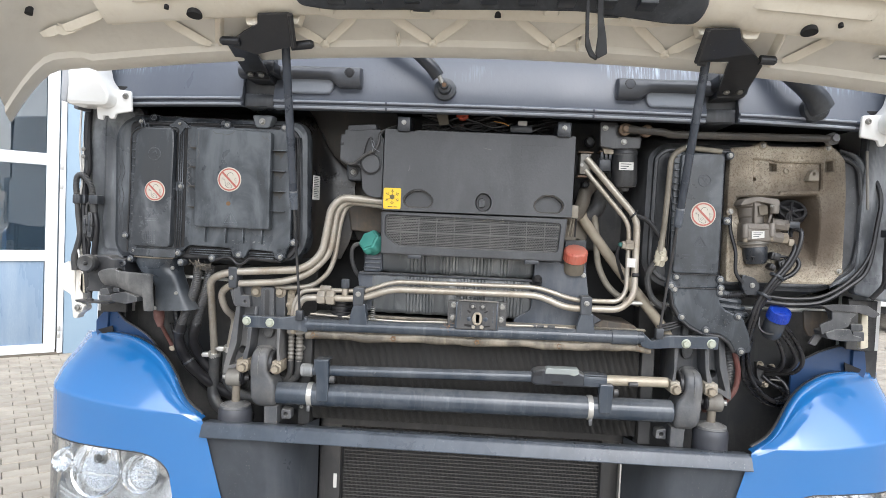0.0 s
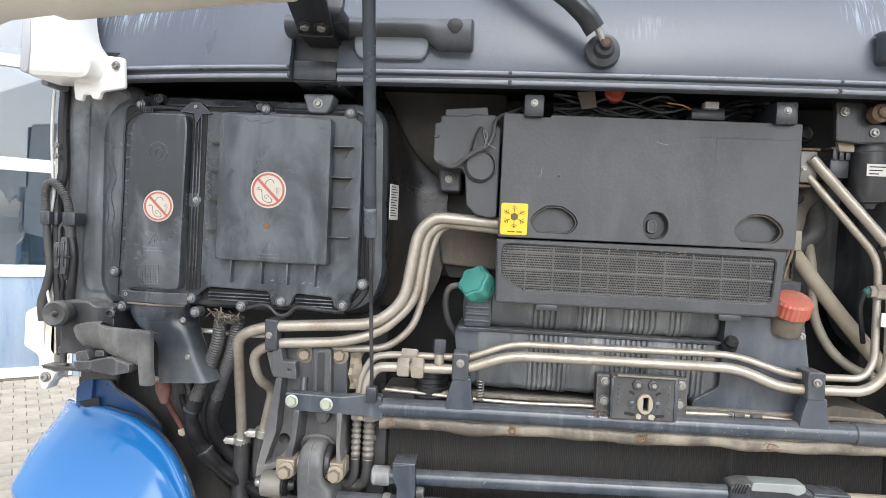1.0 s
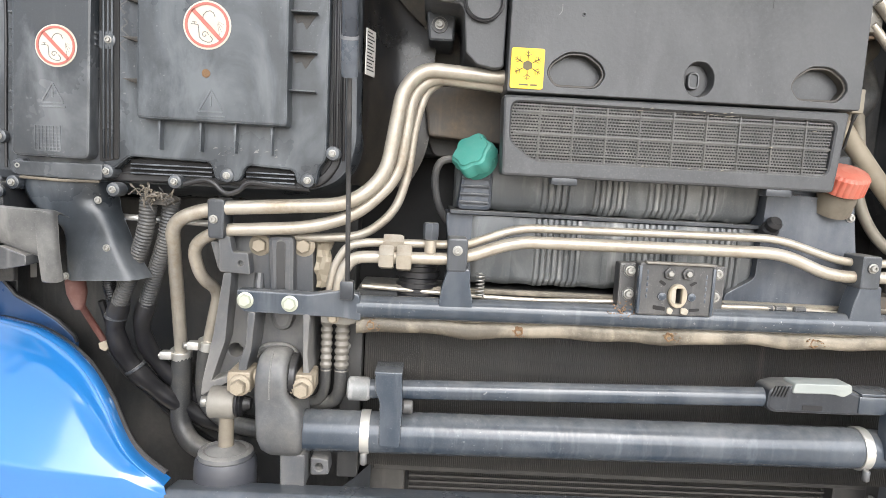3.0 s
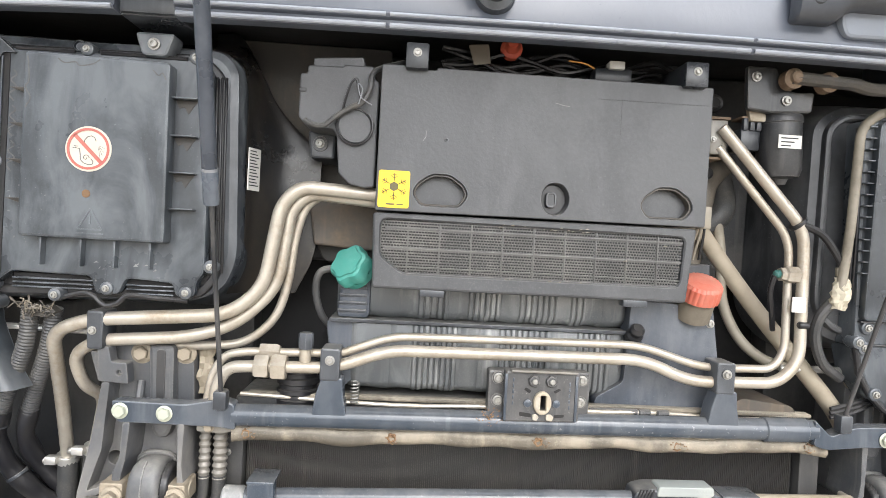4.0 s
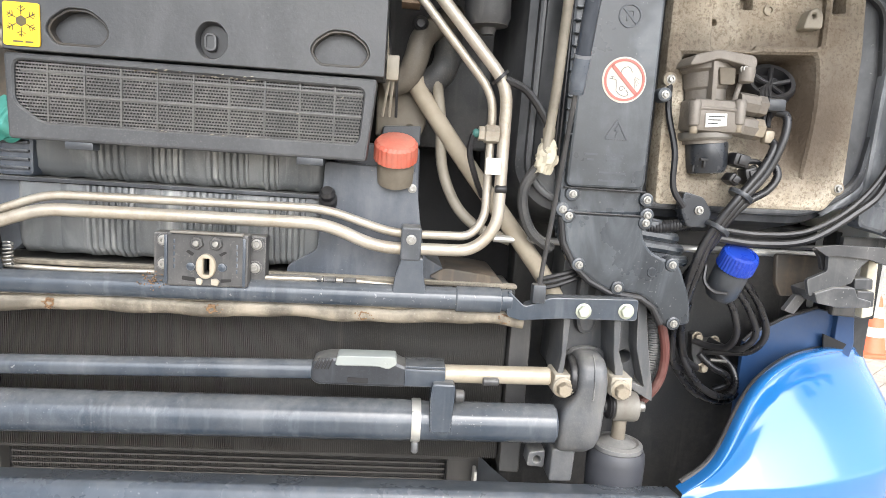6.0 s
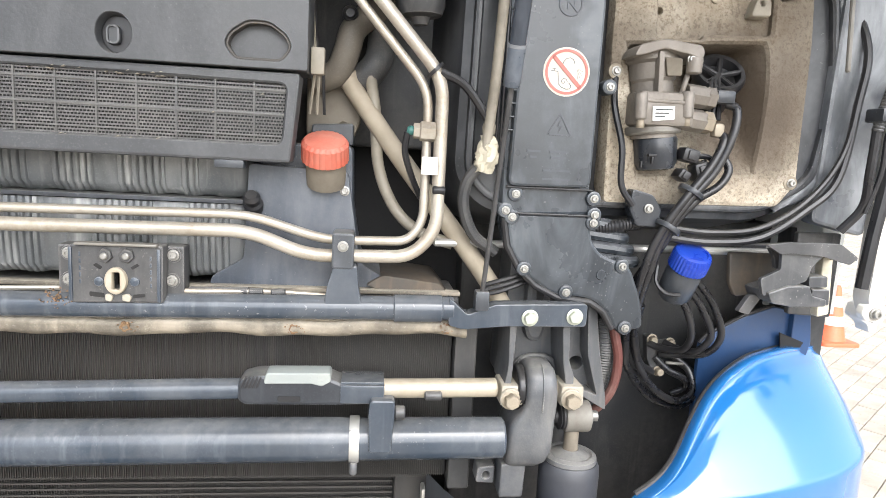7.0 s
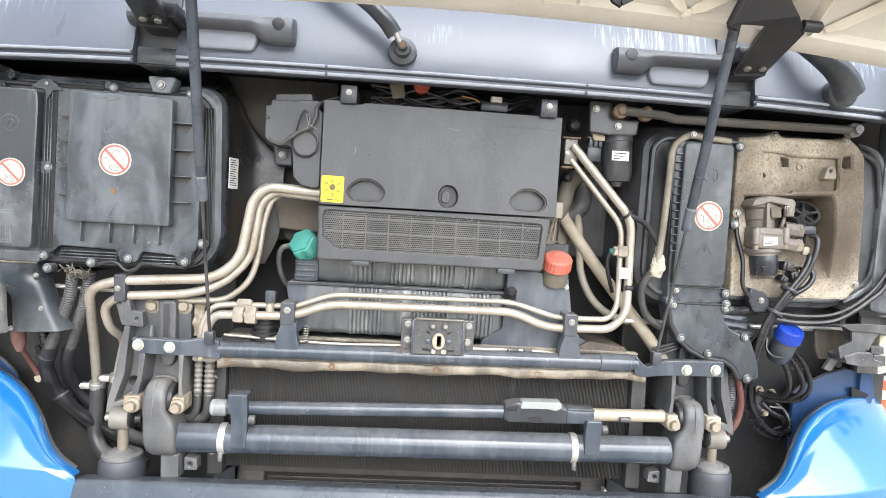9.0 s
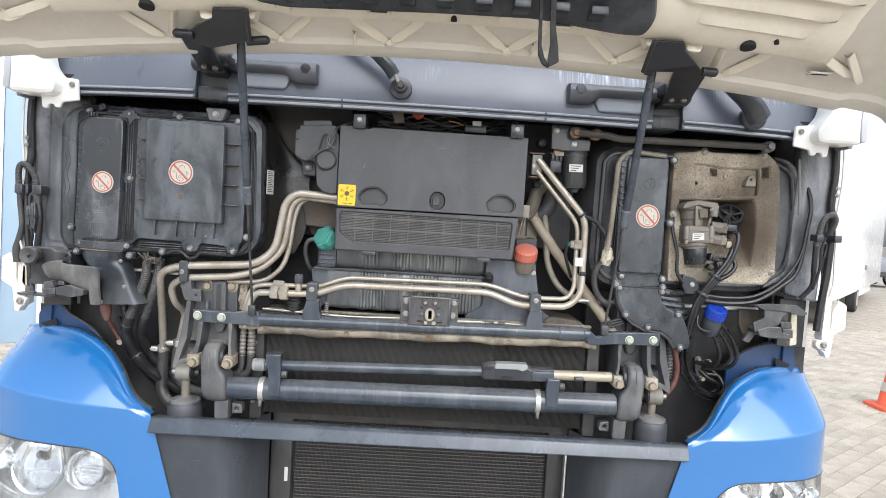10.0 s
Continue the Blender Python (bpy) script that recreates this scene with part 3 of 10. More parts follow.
def spread(axis):
    return {"y": lambda u, v, w: (u, w, v), "x": lambda u, v, w: (w, u, v), "z": lambda u, v, w: (u, v, w)}[axis]


def plate(bm, pts, w0, w1, ch=0.003, holes=(), axis="y", taper=0.0, back=False):
    """A slab of outline pts from its front at w0 to its back at w1, with softened front edges; holes: (outline, depth or None)."""
    to = spread(axis)
    sign = 1 if w1 > w0 else -1
    ch = min(ch, abs(w1 - w0) * 0.45)

    def loop(p, w):
        return [bm.verts.new(to(a, b, w)) for a, b in p]

    def wall(a, b):
        for i in range(len(a)):
            bm.faces.new((a[i - 1], a[i], b[i], b[i - 1]))

    for _ in range(6):
        q = inset(pts, ch)
        if all((Vector(q[i]) - Vector(q[i - 1])).dot(Vector(pts[i]) - Vector(pts[i - 1])) > -1e-9 for i in range(len(pts))):
            break
        ch *= 0.6
    front = loop(inset(pts, ch), w0)
    rings = [front]
    if ch:
        rings.append(loop(inset(pts, ch * 0.3), w0 + sign * ch * 0.3))
        rings.append(loop(pts, w0 + sign * ch))
    rings.append(loop(inset(pts, -taper) if taper else pts, w1))
    for a, b in zip(rings, rings[1:]):
        wall(a, b)
    fills = [front]
    for h, depth in holes:
        lip = loop(inset(h, -ch * 0.6), w0)
        edge = loop(h, w0 + sign * ch * 0.6) if ch else lip
        if ch:
            wall(lip, edge)
        floor = loop(inset(h, (depth or 0) * 0.12), w0 + sign * depth) if depth else loop(h, w1)
        wall(edge, floor)
        if depth:
            bm.faces.new(floor)
        fills.append(lip)
    if len(fills) == 1:
        bm.faces.new(front)
    else:
        edges = []
        for lp in fills:
            for i in range(len(lp)):
                edges.append(bm.edges.get((lp[i - 1], lp[i])) or bm.edges.new((lp[i - 1], lp[i])))
        lay = bm.faces.layers.int.get("flat") or bm.faces.layers.int.new("flat")
        made = bmesh.ops.triangle_fill(bm, use_beauty=True, use_dissolve=False, edges=edges)["geom"]
        for f in made:
            if isinstance(f, bmesh.types.BMFace):
                f[lay] = 1
    if back or not holes:
        bm.faces.new(list(reversed(rings[-1])))
    return bm


def rect(x0, x1, z0, z1, r=0.0, n=3):
    p = [(x0, z0), (x1, z0), (x1, z1), (x0, z1)]
    return rounded(p, r, n) if r else p


def box(bm, x0, x1, y0, y1, z0, z1, ch=0.002):
    """A block with softened edges."""
    got = bmesh.ops.create_cube(bm, size=1)["verts"]
    for v in got:
        v.co = Vector(((x0 + x1) / 2 + v.co.x * (x1 - x0), (y0 + y1) / 2 + v.co.y * (y1 - y0), (z0 + z1) / 2 + v.co.z * (z1 - z0)))
    if ch:
        es = list({e for v in got for e in v.link_edges})
        bmesh.ops.bevel(bm, geom=es, offset=ch, segments=2, affect="EDGES", profile=0.5)
    return bm


def plain_box(bm, x0, x1, y0, y1, z0, z1):
    vs = [bm.verts.new((x, y, z)) for x in (x0, x1) for y in (y0, y1) for z in (z0, z1)]
    for q in ((0, 1, 3, 2), (4, 6, 7, 5), (0, 4, 5, 1), (2, 3, 7, 6), (0, 2, 6, 4), (1, 5, 7, 3)):
        bm.faces.new([vs[i] for i in q])


def path_of(pts, fillet):
    """A polyline with its bends rounded."""
    pts = [Vector(p) for p in pts]
    out = [pts[0]]
    for a, p, b in zip(pts, pts[1:], pts[2:]):
        u, v = a - p, b - p
        c = min(fillet, u.length * 0.48, v.length * 0.48)
        s, e = p + u.normalized() * c, p + v.normalized() * c
        for j in range(7):
            t = j / 6
            out.append((1 - t) ** 2 * s + 2 * t * (1 - t) * p + t * t * e)
    return out + [pts[-1]]


def spline(pts, n=8):
    """A smooth curve through the points."""
    pts = [Vector(p) for p in pts]
    q = [pts[0] * 2 - pts[1]] + pts + [pts[-1] * 2 - pts[-2]]
    out = []
    for i in range(1, len(q) - 2):
        a, b, c, d = q[i - 1:i + 3]
        for j in range(n):
            t = j / n
            out.append(0.5 * (2 * b + (c - a) * t + (2 * a - 5 * b + 4 * c - d) * t * t + (3 * b - a - 3 * c + d) * t ** 3))
    return out + [pts[-1]]


def sweep(bm, line, r, n=12, rings=None):
    """A round tube along the line; r: a number, or a function of the way along it."""
    line = [p for i, p in enumerate(line) if i == 0 or (p - line[i - 1]).length > 1e-6]
    up, last, s = None, None, 0.0
    for i, p in enumerate(line):
        d = (line[min(i + 1, len(line) - 1)] - line[max(i - 1, 0)]).normalized()
        if up is None:
            up = d.orthogonal().normalized()
        up = (up - d * up.dot(d)).normalized()
        side = d.cross(up)
        s += (p - line[i - 1]).length if i else 0
        rad = r(s) if callable(r) else r
        ring = [bm.verts.new(p + (up * math.cos(2 * math.pi * k / n) + side * math.sin(2 * math.pi * k / n)) * rad) for k in range(n)]
        if last:
            for k in range(n):
                bm.faces.new((last[k - 1], last[k], ring[k], ring[k - 1]))
        else:
            bm.faces.new(list(reversed(ring)))
        last = ring
    bm.faces.new(last)
    return bm


def tube(bm, pts, r, fillet=0.03, n=12):
    return sweep(bm, path_of(pts, fillet), r, n)


def resample(line, step):
    out, need = [line[0]], step
    for a, b in zip(line, line[1:]):
        d = (b - a).length
        pos = 0.0
        while d - pos >= need:
            pos += need
            out.append(a + (b - a) * (pos / d))
            need = step
        need -= d - pos
    return out


def corrugated(bm, pts, r, pitch=0.0045, n=12):
    line = resample(spline(pts, 12), pitch / 4)
    return sweep(bm, line, lambda s: r * (1.0 + 0.055 * math.sin(2 * math.pi * s / pitch)), n)


def turned(bm, base, way, profile, n=24, lobes=0, depth=0.0, phase=0.0):
    """A turned body: profile of (radius, height) along way from base; lobes notch the rim."""
    base, way = Vector(base), Vector(way).normalized()
    u = way.orthogonal().normalized()
    v = way.cross(u)
    last = None
    for r, h in profile:
        ring = []
        for k in range(n):
            a = 2 * math.pi * k / n + phase
            rr = r * (1 - depth * (0.5 + 0.5 * math.cos(lobes * a))) if lobes else r
            ring.append(bm.verts.new(base + way * h + (u * math.cos(a) + v * math.sin(a)) * rr))
        if last:
            for k in range(n):
                bm.faces.new((last[k - 1], last[k], ring[k], ring[k - 1]))
        else:
            bm.faces.new(list(reversed(ring)))
        last = ring
    bm.faces.new(last)
    return bm


def rod(bm, a, b, r, n=16, ch=0.002):
    a, b = Vector(a), Vector(b)
    h = (b - a).length
    ch = min(ch, r * 0.4, h * 0.4)
    return turned(bm, a, b - a, [(r - ch, 0), (r, ch), (r, h - ch), (r - ch, h)], n)


def sheet(bm, grid, off):
    """A closed shell from a grid of points and its copy moved by off."""
    off = Vector(off)
    g = [[bm.verts.new(p) for p in row] for row in grid]
    h = [[bm.verts.new(Vector(p) + off) for p in row] for row in grid]
    n, m = len(grid), len(grid[0])
    for a in range(n - 1):
        for b in range(m - 1):
            bm.faces.new((g[a][b], g[a + 1][b], g[a + 1][b + 1], g[a][b + 1]))
            bm.faces.new((h[a][b], h[a][b + 1], h[a + 1][b + 1], h[a + 1][b]))
    for a in range(n - 1):
        for b in (0, m - 1):
            bm.faces.new((g[a][b], g[a + 1][b], h[a + 1][b], h[a][b]))
    for b in range(m - 1):
        for a in (0, n - 1):
            bm.faces.new((g[a][b], g[a][b + 1], h[a][b + 1], h[a][b]))


def bm_new():
    return bmesh.new()


def make(f, *a, **k):
    bm = bmesh.new()
    f(bm, *a, **k)
    return bm


def shared(name, bm, material, angle=32):
    shade(bm, angle)
    me = bpy.data.meshes.new(name)
    bm.to_mesh(me)
    bm.free()
    me.materials.append(material)
    return me


# a socket-head screw, a washer-faced hex bolt; both point at -y from their seat
_s = bm_new()
turned(_s, (0, 0, 0), (0, -1, 0), [(1.0, 0), (1.0, 0.25), (0.72, 0.28), (0.70, 0.75), (0.6, 0.85), (0.34, 0.85), (0.3, 0.55)], 14)
SCREW = shared("screw", _s, zinc)
_h = bm_new()
turned(_h, (0, 0, 0), (0, -1, 0), [(1.25, 0), (1.3, 0.12), (1.0, 0.2)], 18)
turned(_h, (0, -0.18, 0), (0, -1, 0), [(1.0, 0), (1.0, 0.5), (0.86, 0.62)], 6)
HEX = shared("hex_bolt", _h, hex_paint)
_d = bm_new()
turned(_d, (0, 0, 0), (0, -1, 0), [(1.25, 0), (1.3, 0.12), (1.0, 0.2)], 18)
turned(_d, (0, -0.18, 0), (0, -1, 0), [(1.0, 0), (1.0, 0.6), (0.86, 0.74)], 6)
NUT = shared("nut", _d, dirty_nut)


def screw(parent, x, y, z, r=0.0065, mesh=None, turn=0.0):
    return part("bolt", mesh or SCREW, None, parent, m=pose(x, y, z, 0, turn, 0) @ Matrix.Diagonal((r, r, r, 1)))


def stroke(bm, pts, y, w, th=0.0008):
    """A flat painted line of width w through (x, z) points, laid on the plane y."""
    for (ax, az), (bx, bz) in zip(pts, pts[1:]):
        d = Vector((bx - ax, bz - az))
        if d.length < 1e-6:
            continue
        n = Vector((-d.y, d.x)).normalized() * w / 2
        q = [(ax + n.x, az + n.y), (bx + n.x, bz + n.y), (bx - n.x, bz - n.y), (ax - n.x, az - n.y)]
        plate(bm, q, y - th, y, 0)
    return bm


def circle(x, z, r, n=32, a0=0.0):
    return [(x + r * math.cos(a0 + 2 * math.pi * i / n), z + r * math.sin(a0 + 2 * math.pi * i / n)) for i in range(n)]


def lance_sticker(x, y, z, r):
    """A round warning sticker: a red ring and bar over a spray-lance sign."""
    t = thing("warning_sticker", (x, y, z), "round white sticker with red ring and bar, no pressure washing", "sticker", "warning stickers")
    part("disc", make(plate, circle(x, z, r), y - 0.001, y, 0.0003), sticker_white, t)
    sign = bm_new()
    k = r / 86

    def line(pts, w):
        stroke(sign, [(x + a * k, z + b * k) for a, b in pts], y - 0.001, w * k, 0.0004)

    line(((-54, 10), (-38, 8)), 2.2), line(((-58, 2), (-32, 0)), 2.6), line(((-46, 9), (-46, 1)), 2.2)
    line(((-32, 0), (-29, -24), (-28, -42), (-16, -54), (2, -60), (16, -58), (20, -48), (10, -36)), 3.0)
    line([(-8 + (13 - 0.8 * i) * math.cos(0.55 * i), -34 + (13 - 0.8 * i) * math.sin(0.55 * i)) for i in range(13)], 2.6)
    line(((-12, 2), (-17, 18), (-14, 34), (-4, 46), (10, 50), (22, 44), (28, 30)), 2.8)
    for a, b in ((60, 4), (57, -10), (52, -22), (45, -34)):
        line(((34 + (a - 30) * 0.2, 16 + (b - 14) * 0.2), (a, b)), 1.1)
    part("lance_sign", sign, faded_ink, t, "thin black line drawing")
    part("ring", make(plate, circle(x, z, r * 0.92), y - 0.0022, y - 0.0014, 0.0, [(circle(x, z, r * 0.81), None)]), sticker_red, t, "red printed ring")
    part("bar", make(stroke, [(x - r * 0.6, z + r * 0.6), (x + r * 0.6, z - r * 0.6)], y - 0.0018, r * 0.16, 0.0004), sticker_red, t, "red diagonal bar")
    return t


XC = 0.035


def mx(x):
    return 2 * XC - x


def flip(pts):
    return [(mx(x), z) for x, z in pts]


# ---- the cab: bulkhead, arches, shell ----
cab = thing("truck_cab", (XC, 2.0, 0.9), "white truck cab with its front flap raised", "truck cab")
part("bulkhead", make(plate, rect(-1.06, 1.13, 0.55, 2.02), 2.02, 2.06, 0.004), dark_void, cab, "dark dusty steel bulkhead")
part("firewall_plate", make(plate, rounded([(-0.56, 1.984), (-0.225, 1.984), (-0.225, 1.60), (-0.33, 1.60), (-0.40, 1.76), (-0.50, 1.90)], 0.01), 1.905, 1.93, 0.006), firewall_grey, cab, "dusty grey firewall plate")
part("upper_bulkhead", make(plate, rect(-0.50, 0.50, 1.60, 1.98, 0.03), 1.93, 2.02, 0.006), arch_liner, cab)
for side in (-1, 1):
    x0, x1 = (-1.085, -1.045) if side < 0 else (1.115, 1.155)
    part("side_wall", make(plate, [(1.83, 1.36), (2.3, 1.30), (3.4, 1.30), (3.4, 3.3), (1.95, 3.3), (1.83, 2.06), (1.83, 1.5)], x0, x1, 0.004, axis="x"), white_paint, cab)
part("roof", make(box, -1.085, 1.155, 1.95, 3.4, 3.30, 3.36, 0.02), white_paint, cab)
part("rear_wall", make(box, -1.045, 1.115, 3.36, 3.40, 0.9, 3.3, 0.004), white_paint, cab)
part("cab_floor", make(box, -1.045, 1.115, 2.06, 3.36, 0.86, 0.9, 0.004), dark_void, cab)
bm = bm_new()
plate(bm, rect(-1.03, 1.10, 2.24, 3.2, 0.06), 1.86, 1.866, 0.001)
part("windscreen", bm, window_glass, cab, "tinted laminated windscreen")
part("windscreen_frame", make(plate, rect(-1.085, 1.155, 2.16, 3.3, 0.03), 1.852, 1.90, 0.004, [(rect(-1.03, 1.10, 2.24, 3.2, 0.06), None)]), rubber, cab)
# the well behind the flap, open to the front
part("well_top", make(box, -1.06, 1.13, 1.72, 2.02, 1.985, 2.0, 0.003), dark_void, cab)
for side in (-1, 1):
    f = (lambda p: p) if side < 0 else flip
    lean = [(-1.086, 1.962), (-0.985, 1.962), (-0.975, 1.52), (-1.070, 1.50)]
    part("side_panel", make(plate, rounded(f(lean), 0.012), 1.77, 1.80, 0.006), side_plastic, cab, "smooth dusty dark panel")
    arch = [(-1.078, 1.50), (-0.80, 1.50), (-0.70, 1.52), (-0.46, 1.52), (-0.46, 0.7), (-1.078, 0.7)]
    part("arch_edge", make(plate, rounded(f([(-1.070, 1.50), (-1.035, 1.50), (-1.035, 1.12), (-1.125, 1.12), (-1.125, 1.35), (-1.070, 1.352)]), 0.004), 1.895, 1.93, 0.004), arch_liner, cab)
    part("arch_post", make(plate, rounded(f([(-1.068, 1.50), (-0.99, 1.50), (-0.99, 1.362), (-1.068, 1.358)]), 0.004), 1.815, 1.825, 0.003), arch_liner, cab)
    part("arch_wall", make(plate, f(arch), 1.965, 2.02, 0.006), arch_liner, cab)

# ---- cowl below the windscreen ----
cowl = thing("cowl_panel", (XC, 1.70, 1.95), "weathered blue-grey plastic cowl below the windscreen, water-stained", "cowl panel")


def cowl_strip(bm, x0, x1, low=0.0, cols=24):
    """A curved cowl section; its foot is a stepped lip."""
    prof = [(1.700, 1.949), (1.676, 1.949), (1.672, 1.953), (1.676, 1.957), (1.676, 1.962), (1.668, 1.964), (1.666, 1.969), (1.672, 1.974),
            (1.676, 1.99), (1.690, 2.05), (1.712, 2.11), (1.745, 2.16), (1.80, 2.20), (1.86, 2.215), (1.86, 2.16), (1.78, 2.12), (1.725, 2.02)]
    grid = []
    for i in range(cols + 1):
        x = x0 + (x1 - x0) * i / cols
        b = 0.045 * max(0.0, (abs(x - XC) / 1.0)) ** 4
        grid.append([bm.verts.new((x, y + b, z + low - 0.008 * ((x - XC) / 1.0) ** 2)) for y, z in prof])
    for a, b in zip(grid, grid[1:]):
        for j in range(len(prof) - 1):
            bm.faces.new((a[j], a[j + 1], b[j + 1], b[j]))
    bm.faces.new(grid[0]), bm.faces.new(list(reversed(grid[-1])))
    for a, b in zip(grid, grid[1:]):
        bm.faces.new((a[-1], a[0], b[0], b[-1]))


for k, (a, b, low) in enumerate(((-1.03, -0.612, 0.006), (-0.526, 0.598, 0), (0.680, 1.10, 0.006))):
    part("cowl_section", make(cowl_strip, a, b, low), cowl_plastic, cowl)
for a, b, low in ((-0.945, -0.615, 0.006), (-0.524, -0.228, 0), (-0.222, 0.309, 0), (0.315, 0.596, 0), (0.683, 0.985, 0.006)):
    for yy, zz, r in ((1.667, 1.968, 0.0030), (1.673, 1.9535, 0.0038)):
        pts = [Vector((x, yy + 0.045 * abs(x - XC) ** 4, zz + low - 0.008 * (x - XC) ** 2)) for x in [a + (b - a) * k / 8 for k in range(9)]]
        part("lip_strip", make(sweep, pts, r, 8), lip_grey, cowl, "pale lip strip, highlight put into its colour")
for a, b in ((-0.612, -0.526), (0.598, 0.680)):
    bm = bm_new()
    box(bm, a, b, 1.700, 1.84, 1.95, 2.18, 0.004)
    box(bm, a + 0.004, b - 0.004, 1.690, 1.702, 1.952, 1.985, 0.002)
    part("hinge_recess", bm, plastic, cowl, "black recess under the flap hinge")

# grab handles on the cowl
for a, b, flipped in ((-0.618, -0.290, False), (0.366, 0.692, True)):
    h = thing("grab_handle", ((a + b) / 2, 1.66, 2.0), "dark grey moulded plastic grab handle screwed to the cowl", "grab handle", "grab handles")
    inner = b if not flipped else a
    s = -1 if not flipped else 1
    lift, long_ = (0.0, b - a) if flipped else (0.006, b - a)
    rows = []
    for d in [0.0, 0.0015, 0.004, 0.008, 0.014, 0.03, 0.05, 0.060, 0.066, 0.072, 0.079, 0.088, 0.10, 0.16, 0.22, 0.28, long_ - 0.012, long_ - 0.004, long_ - 0.001, long_]:
        foot = 1 - min(1, max(0, (d - 0.056) / 0.032))
        foot = foot * foot * (3 - 2 * foot)
        top, low = 2.052 + lift, 2.016 - 0.018 * foot + lift
        end = min(1.0, 0.35 + math.sqrt(max(0.0, 1 - (1 - min(1, d / 0.014)) ** 2)), 0.35 + math.sqrt(max(0.0, 1 - (1 - min(1, (long_ - d) / 0.012)) ** 2)))
        zc, hz, deep = (top + low) / 2, (top - low) / 2 * (0.72 + 0.28 * end), (0.036 - 0.004 * foot) * end
        flat_ = 0.8 - 0.35 * foot
        rows.append([(inner + s * d, 1.684 - deep * math.sin(math.pi * k / 16) ** flat_, zc + hz * math.cos(math.pi * k / 16)) for k in range(17)])
    part("grip", make(sheet, rows, (0, 0.002, 0)), handle_plastic, h, angle=60)
    plug_at = (inner + s * 0.031, 1.6545, 2.034 + lift)
    part("screw_cover", make(turned, plug_at, (0, -1, 0.05), [(0.0135, 0), (0.0135, 0.0016), (0.0115, 0.0022)], 24), rubber, h, "black rim of the screw cover")
    # Left disc is black for the dark inside an open screw hole.
    part("screw_cover", make(turned, plug_at, (0, -1, 0.05), [(0.0110, 0.0015), (0.0105, 0.0030), (0.004, 0.0034)], 24), handle_plastic if flipped else rubber, h)
    r0, r1 = sorted((inner + s * 0.076, inner + s * 0.206))
    part("recess_plate", make(plate, rounded([(r0 + 0.008, 1.981 + lift), (r1 - 0.008, 1.981 + lift), (r1, 2.000 + lift), (r1, 2.024 + lift), (r0, 2.024 + lift), (r0, 2.000 + lift)], 0.010), 1.668, 1.690, 0.009), recess_plastic, h, "lighter grey finger recess")

# wipers
w = thing("wiper", (-0.075, 1.66, 2.01), "black windscreen wiper arm on a rusty pivot", "wiper", "wipers")
part("arm", make(sweep, spline([(-0.09, 1.645, 2.035), (-0.115, 1.64, 2.065), (-0.17, 1.65, 2.11), (-0.30, 1.72, 2.19)], 8), 0.017, 12), plastic, w)
bm = make(turned, (-0.073, 1.676, 2.008), (0, -1, 0.1), [(0.030, 0), (0.028, 0.012), (0.018, 0.016), (0.016, 0.03), (0.010, 0.032), (0.009, 0.045)], 20)
part("pivot", bm, plastic, w)
part("nut", make(turned, (-0.073, 1.652, 2.010), (0, -1, 0.1), [(0.010, 0), (0.010, 0.010), (0.007, 0.013), (0.006, 0.022)], 6), rust, w, "rusty pivot nut")
part("link", make(rod, (-0.088, 1.635, 2.036), (-0.076, 1.638, 2.014), 0.006), zinc, w)
w = thing("wiper", (0.865, 1.66, 1.985), "thick black windscreen wiper arm end", "wiper", "wipers")
part("arm", make(sweep, spline([(0.872, 1.655, 1.988), (0.845, 1.645, 2.02), (0.80, 1.65, 2.06), (0.70, 1.72, 2.16)], 8), lambda s: 0.030 - 0.06 * min(s, 0.15), 12), plastic, w)
part("pivot", make(turned, (0.868, 1.70, 1.992), (0, -1, 0), [(0.032, 0), (0.032, 0.03), (0.024, 0.04)], 20), plastic, w)

# white corner pieces
for side in (-1, 1):
    f = (lambda p: p) if side < 0 else flip
    c = thing("corner_panel", (-1.02 if side < 0 else 1.09, 1.72, 1.90), "white painted corner panel with a rounded shell and bolted tab", "corner panel", "corner panels")
    bm = bm_new()
    shell = [(-1.075, 1.935), (-1.08, 2.06), (-1.07, 2.20), (-1.005, 2.20), (-0.995, 2.045), (-0.987, 2.010), (-0.967, 1.987), (-0.953, 1.962), (-0.960, 1.938), (-0.975, 1.932)]
    plate(bm, rounded(f(shell), 0.012), 1.645, 1.72, 0.016)
    part("shell", bm, white_paint, c)
    tab = [(-0.972, 1.985), (-0.918, 1.980), (-0.914, 1.926), (-0.958, 1.918), (-0.962, 1.904), (-0.975, 1.904), (-0.978, 1.912), (-0.992, 1.912), (-0.994, 1.900), (-1.008, 1.902), (-1.012, 1.936)]
    part("tab", make(plate, rounded(f(tab), 0.005), 1.682, 1.69, 0.002), white_paint, c, "flat notched white mounting tab")
    screw(c, -0.931 if side < 0 else mx(-0.931), 1.681, 1.965, 0.008)
    # Grey plate on the white shell: its shadow side put into colour.
    wrap = [(-1.086, 1.942), (-1.071, 1.938), (-1.066, 1.985), (-1.068, 2.045), (-1.083, 2.040)]
    part("wrap_face", make(plate, rounded(f(wrap), 0.007), 1.6425, 1.66, 0.004), wrap_grey, c, "grey side face, shade put into its colour")
    edge = [(-1.088, 1.93), (-1.073, 1.93), (-1.066, 2.2), (-1.084, 2.2)]
    part("edge_trim", make(plate, rounded(f(edge), 0.006), 1.70, 1.83, 0.005), trim_grey, c)

# ---- raised front flap ----
flap = thing("front_flap", (XC, 1.4, 2.05), "raised front flap seen from inside, cream moulding with ribs", "front flap")


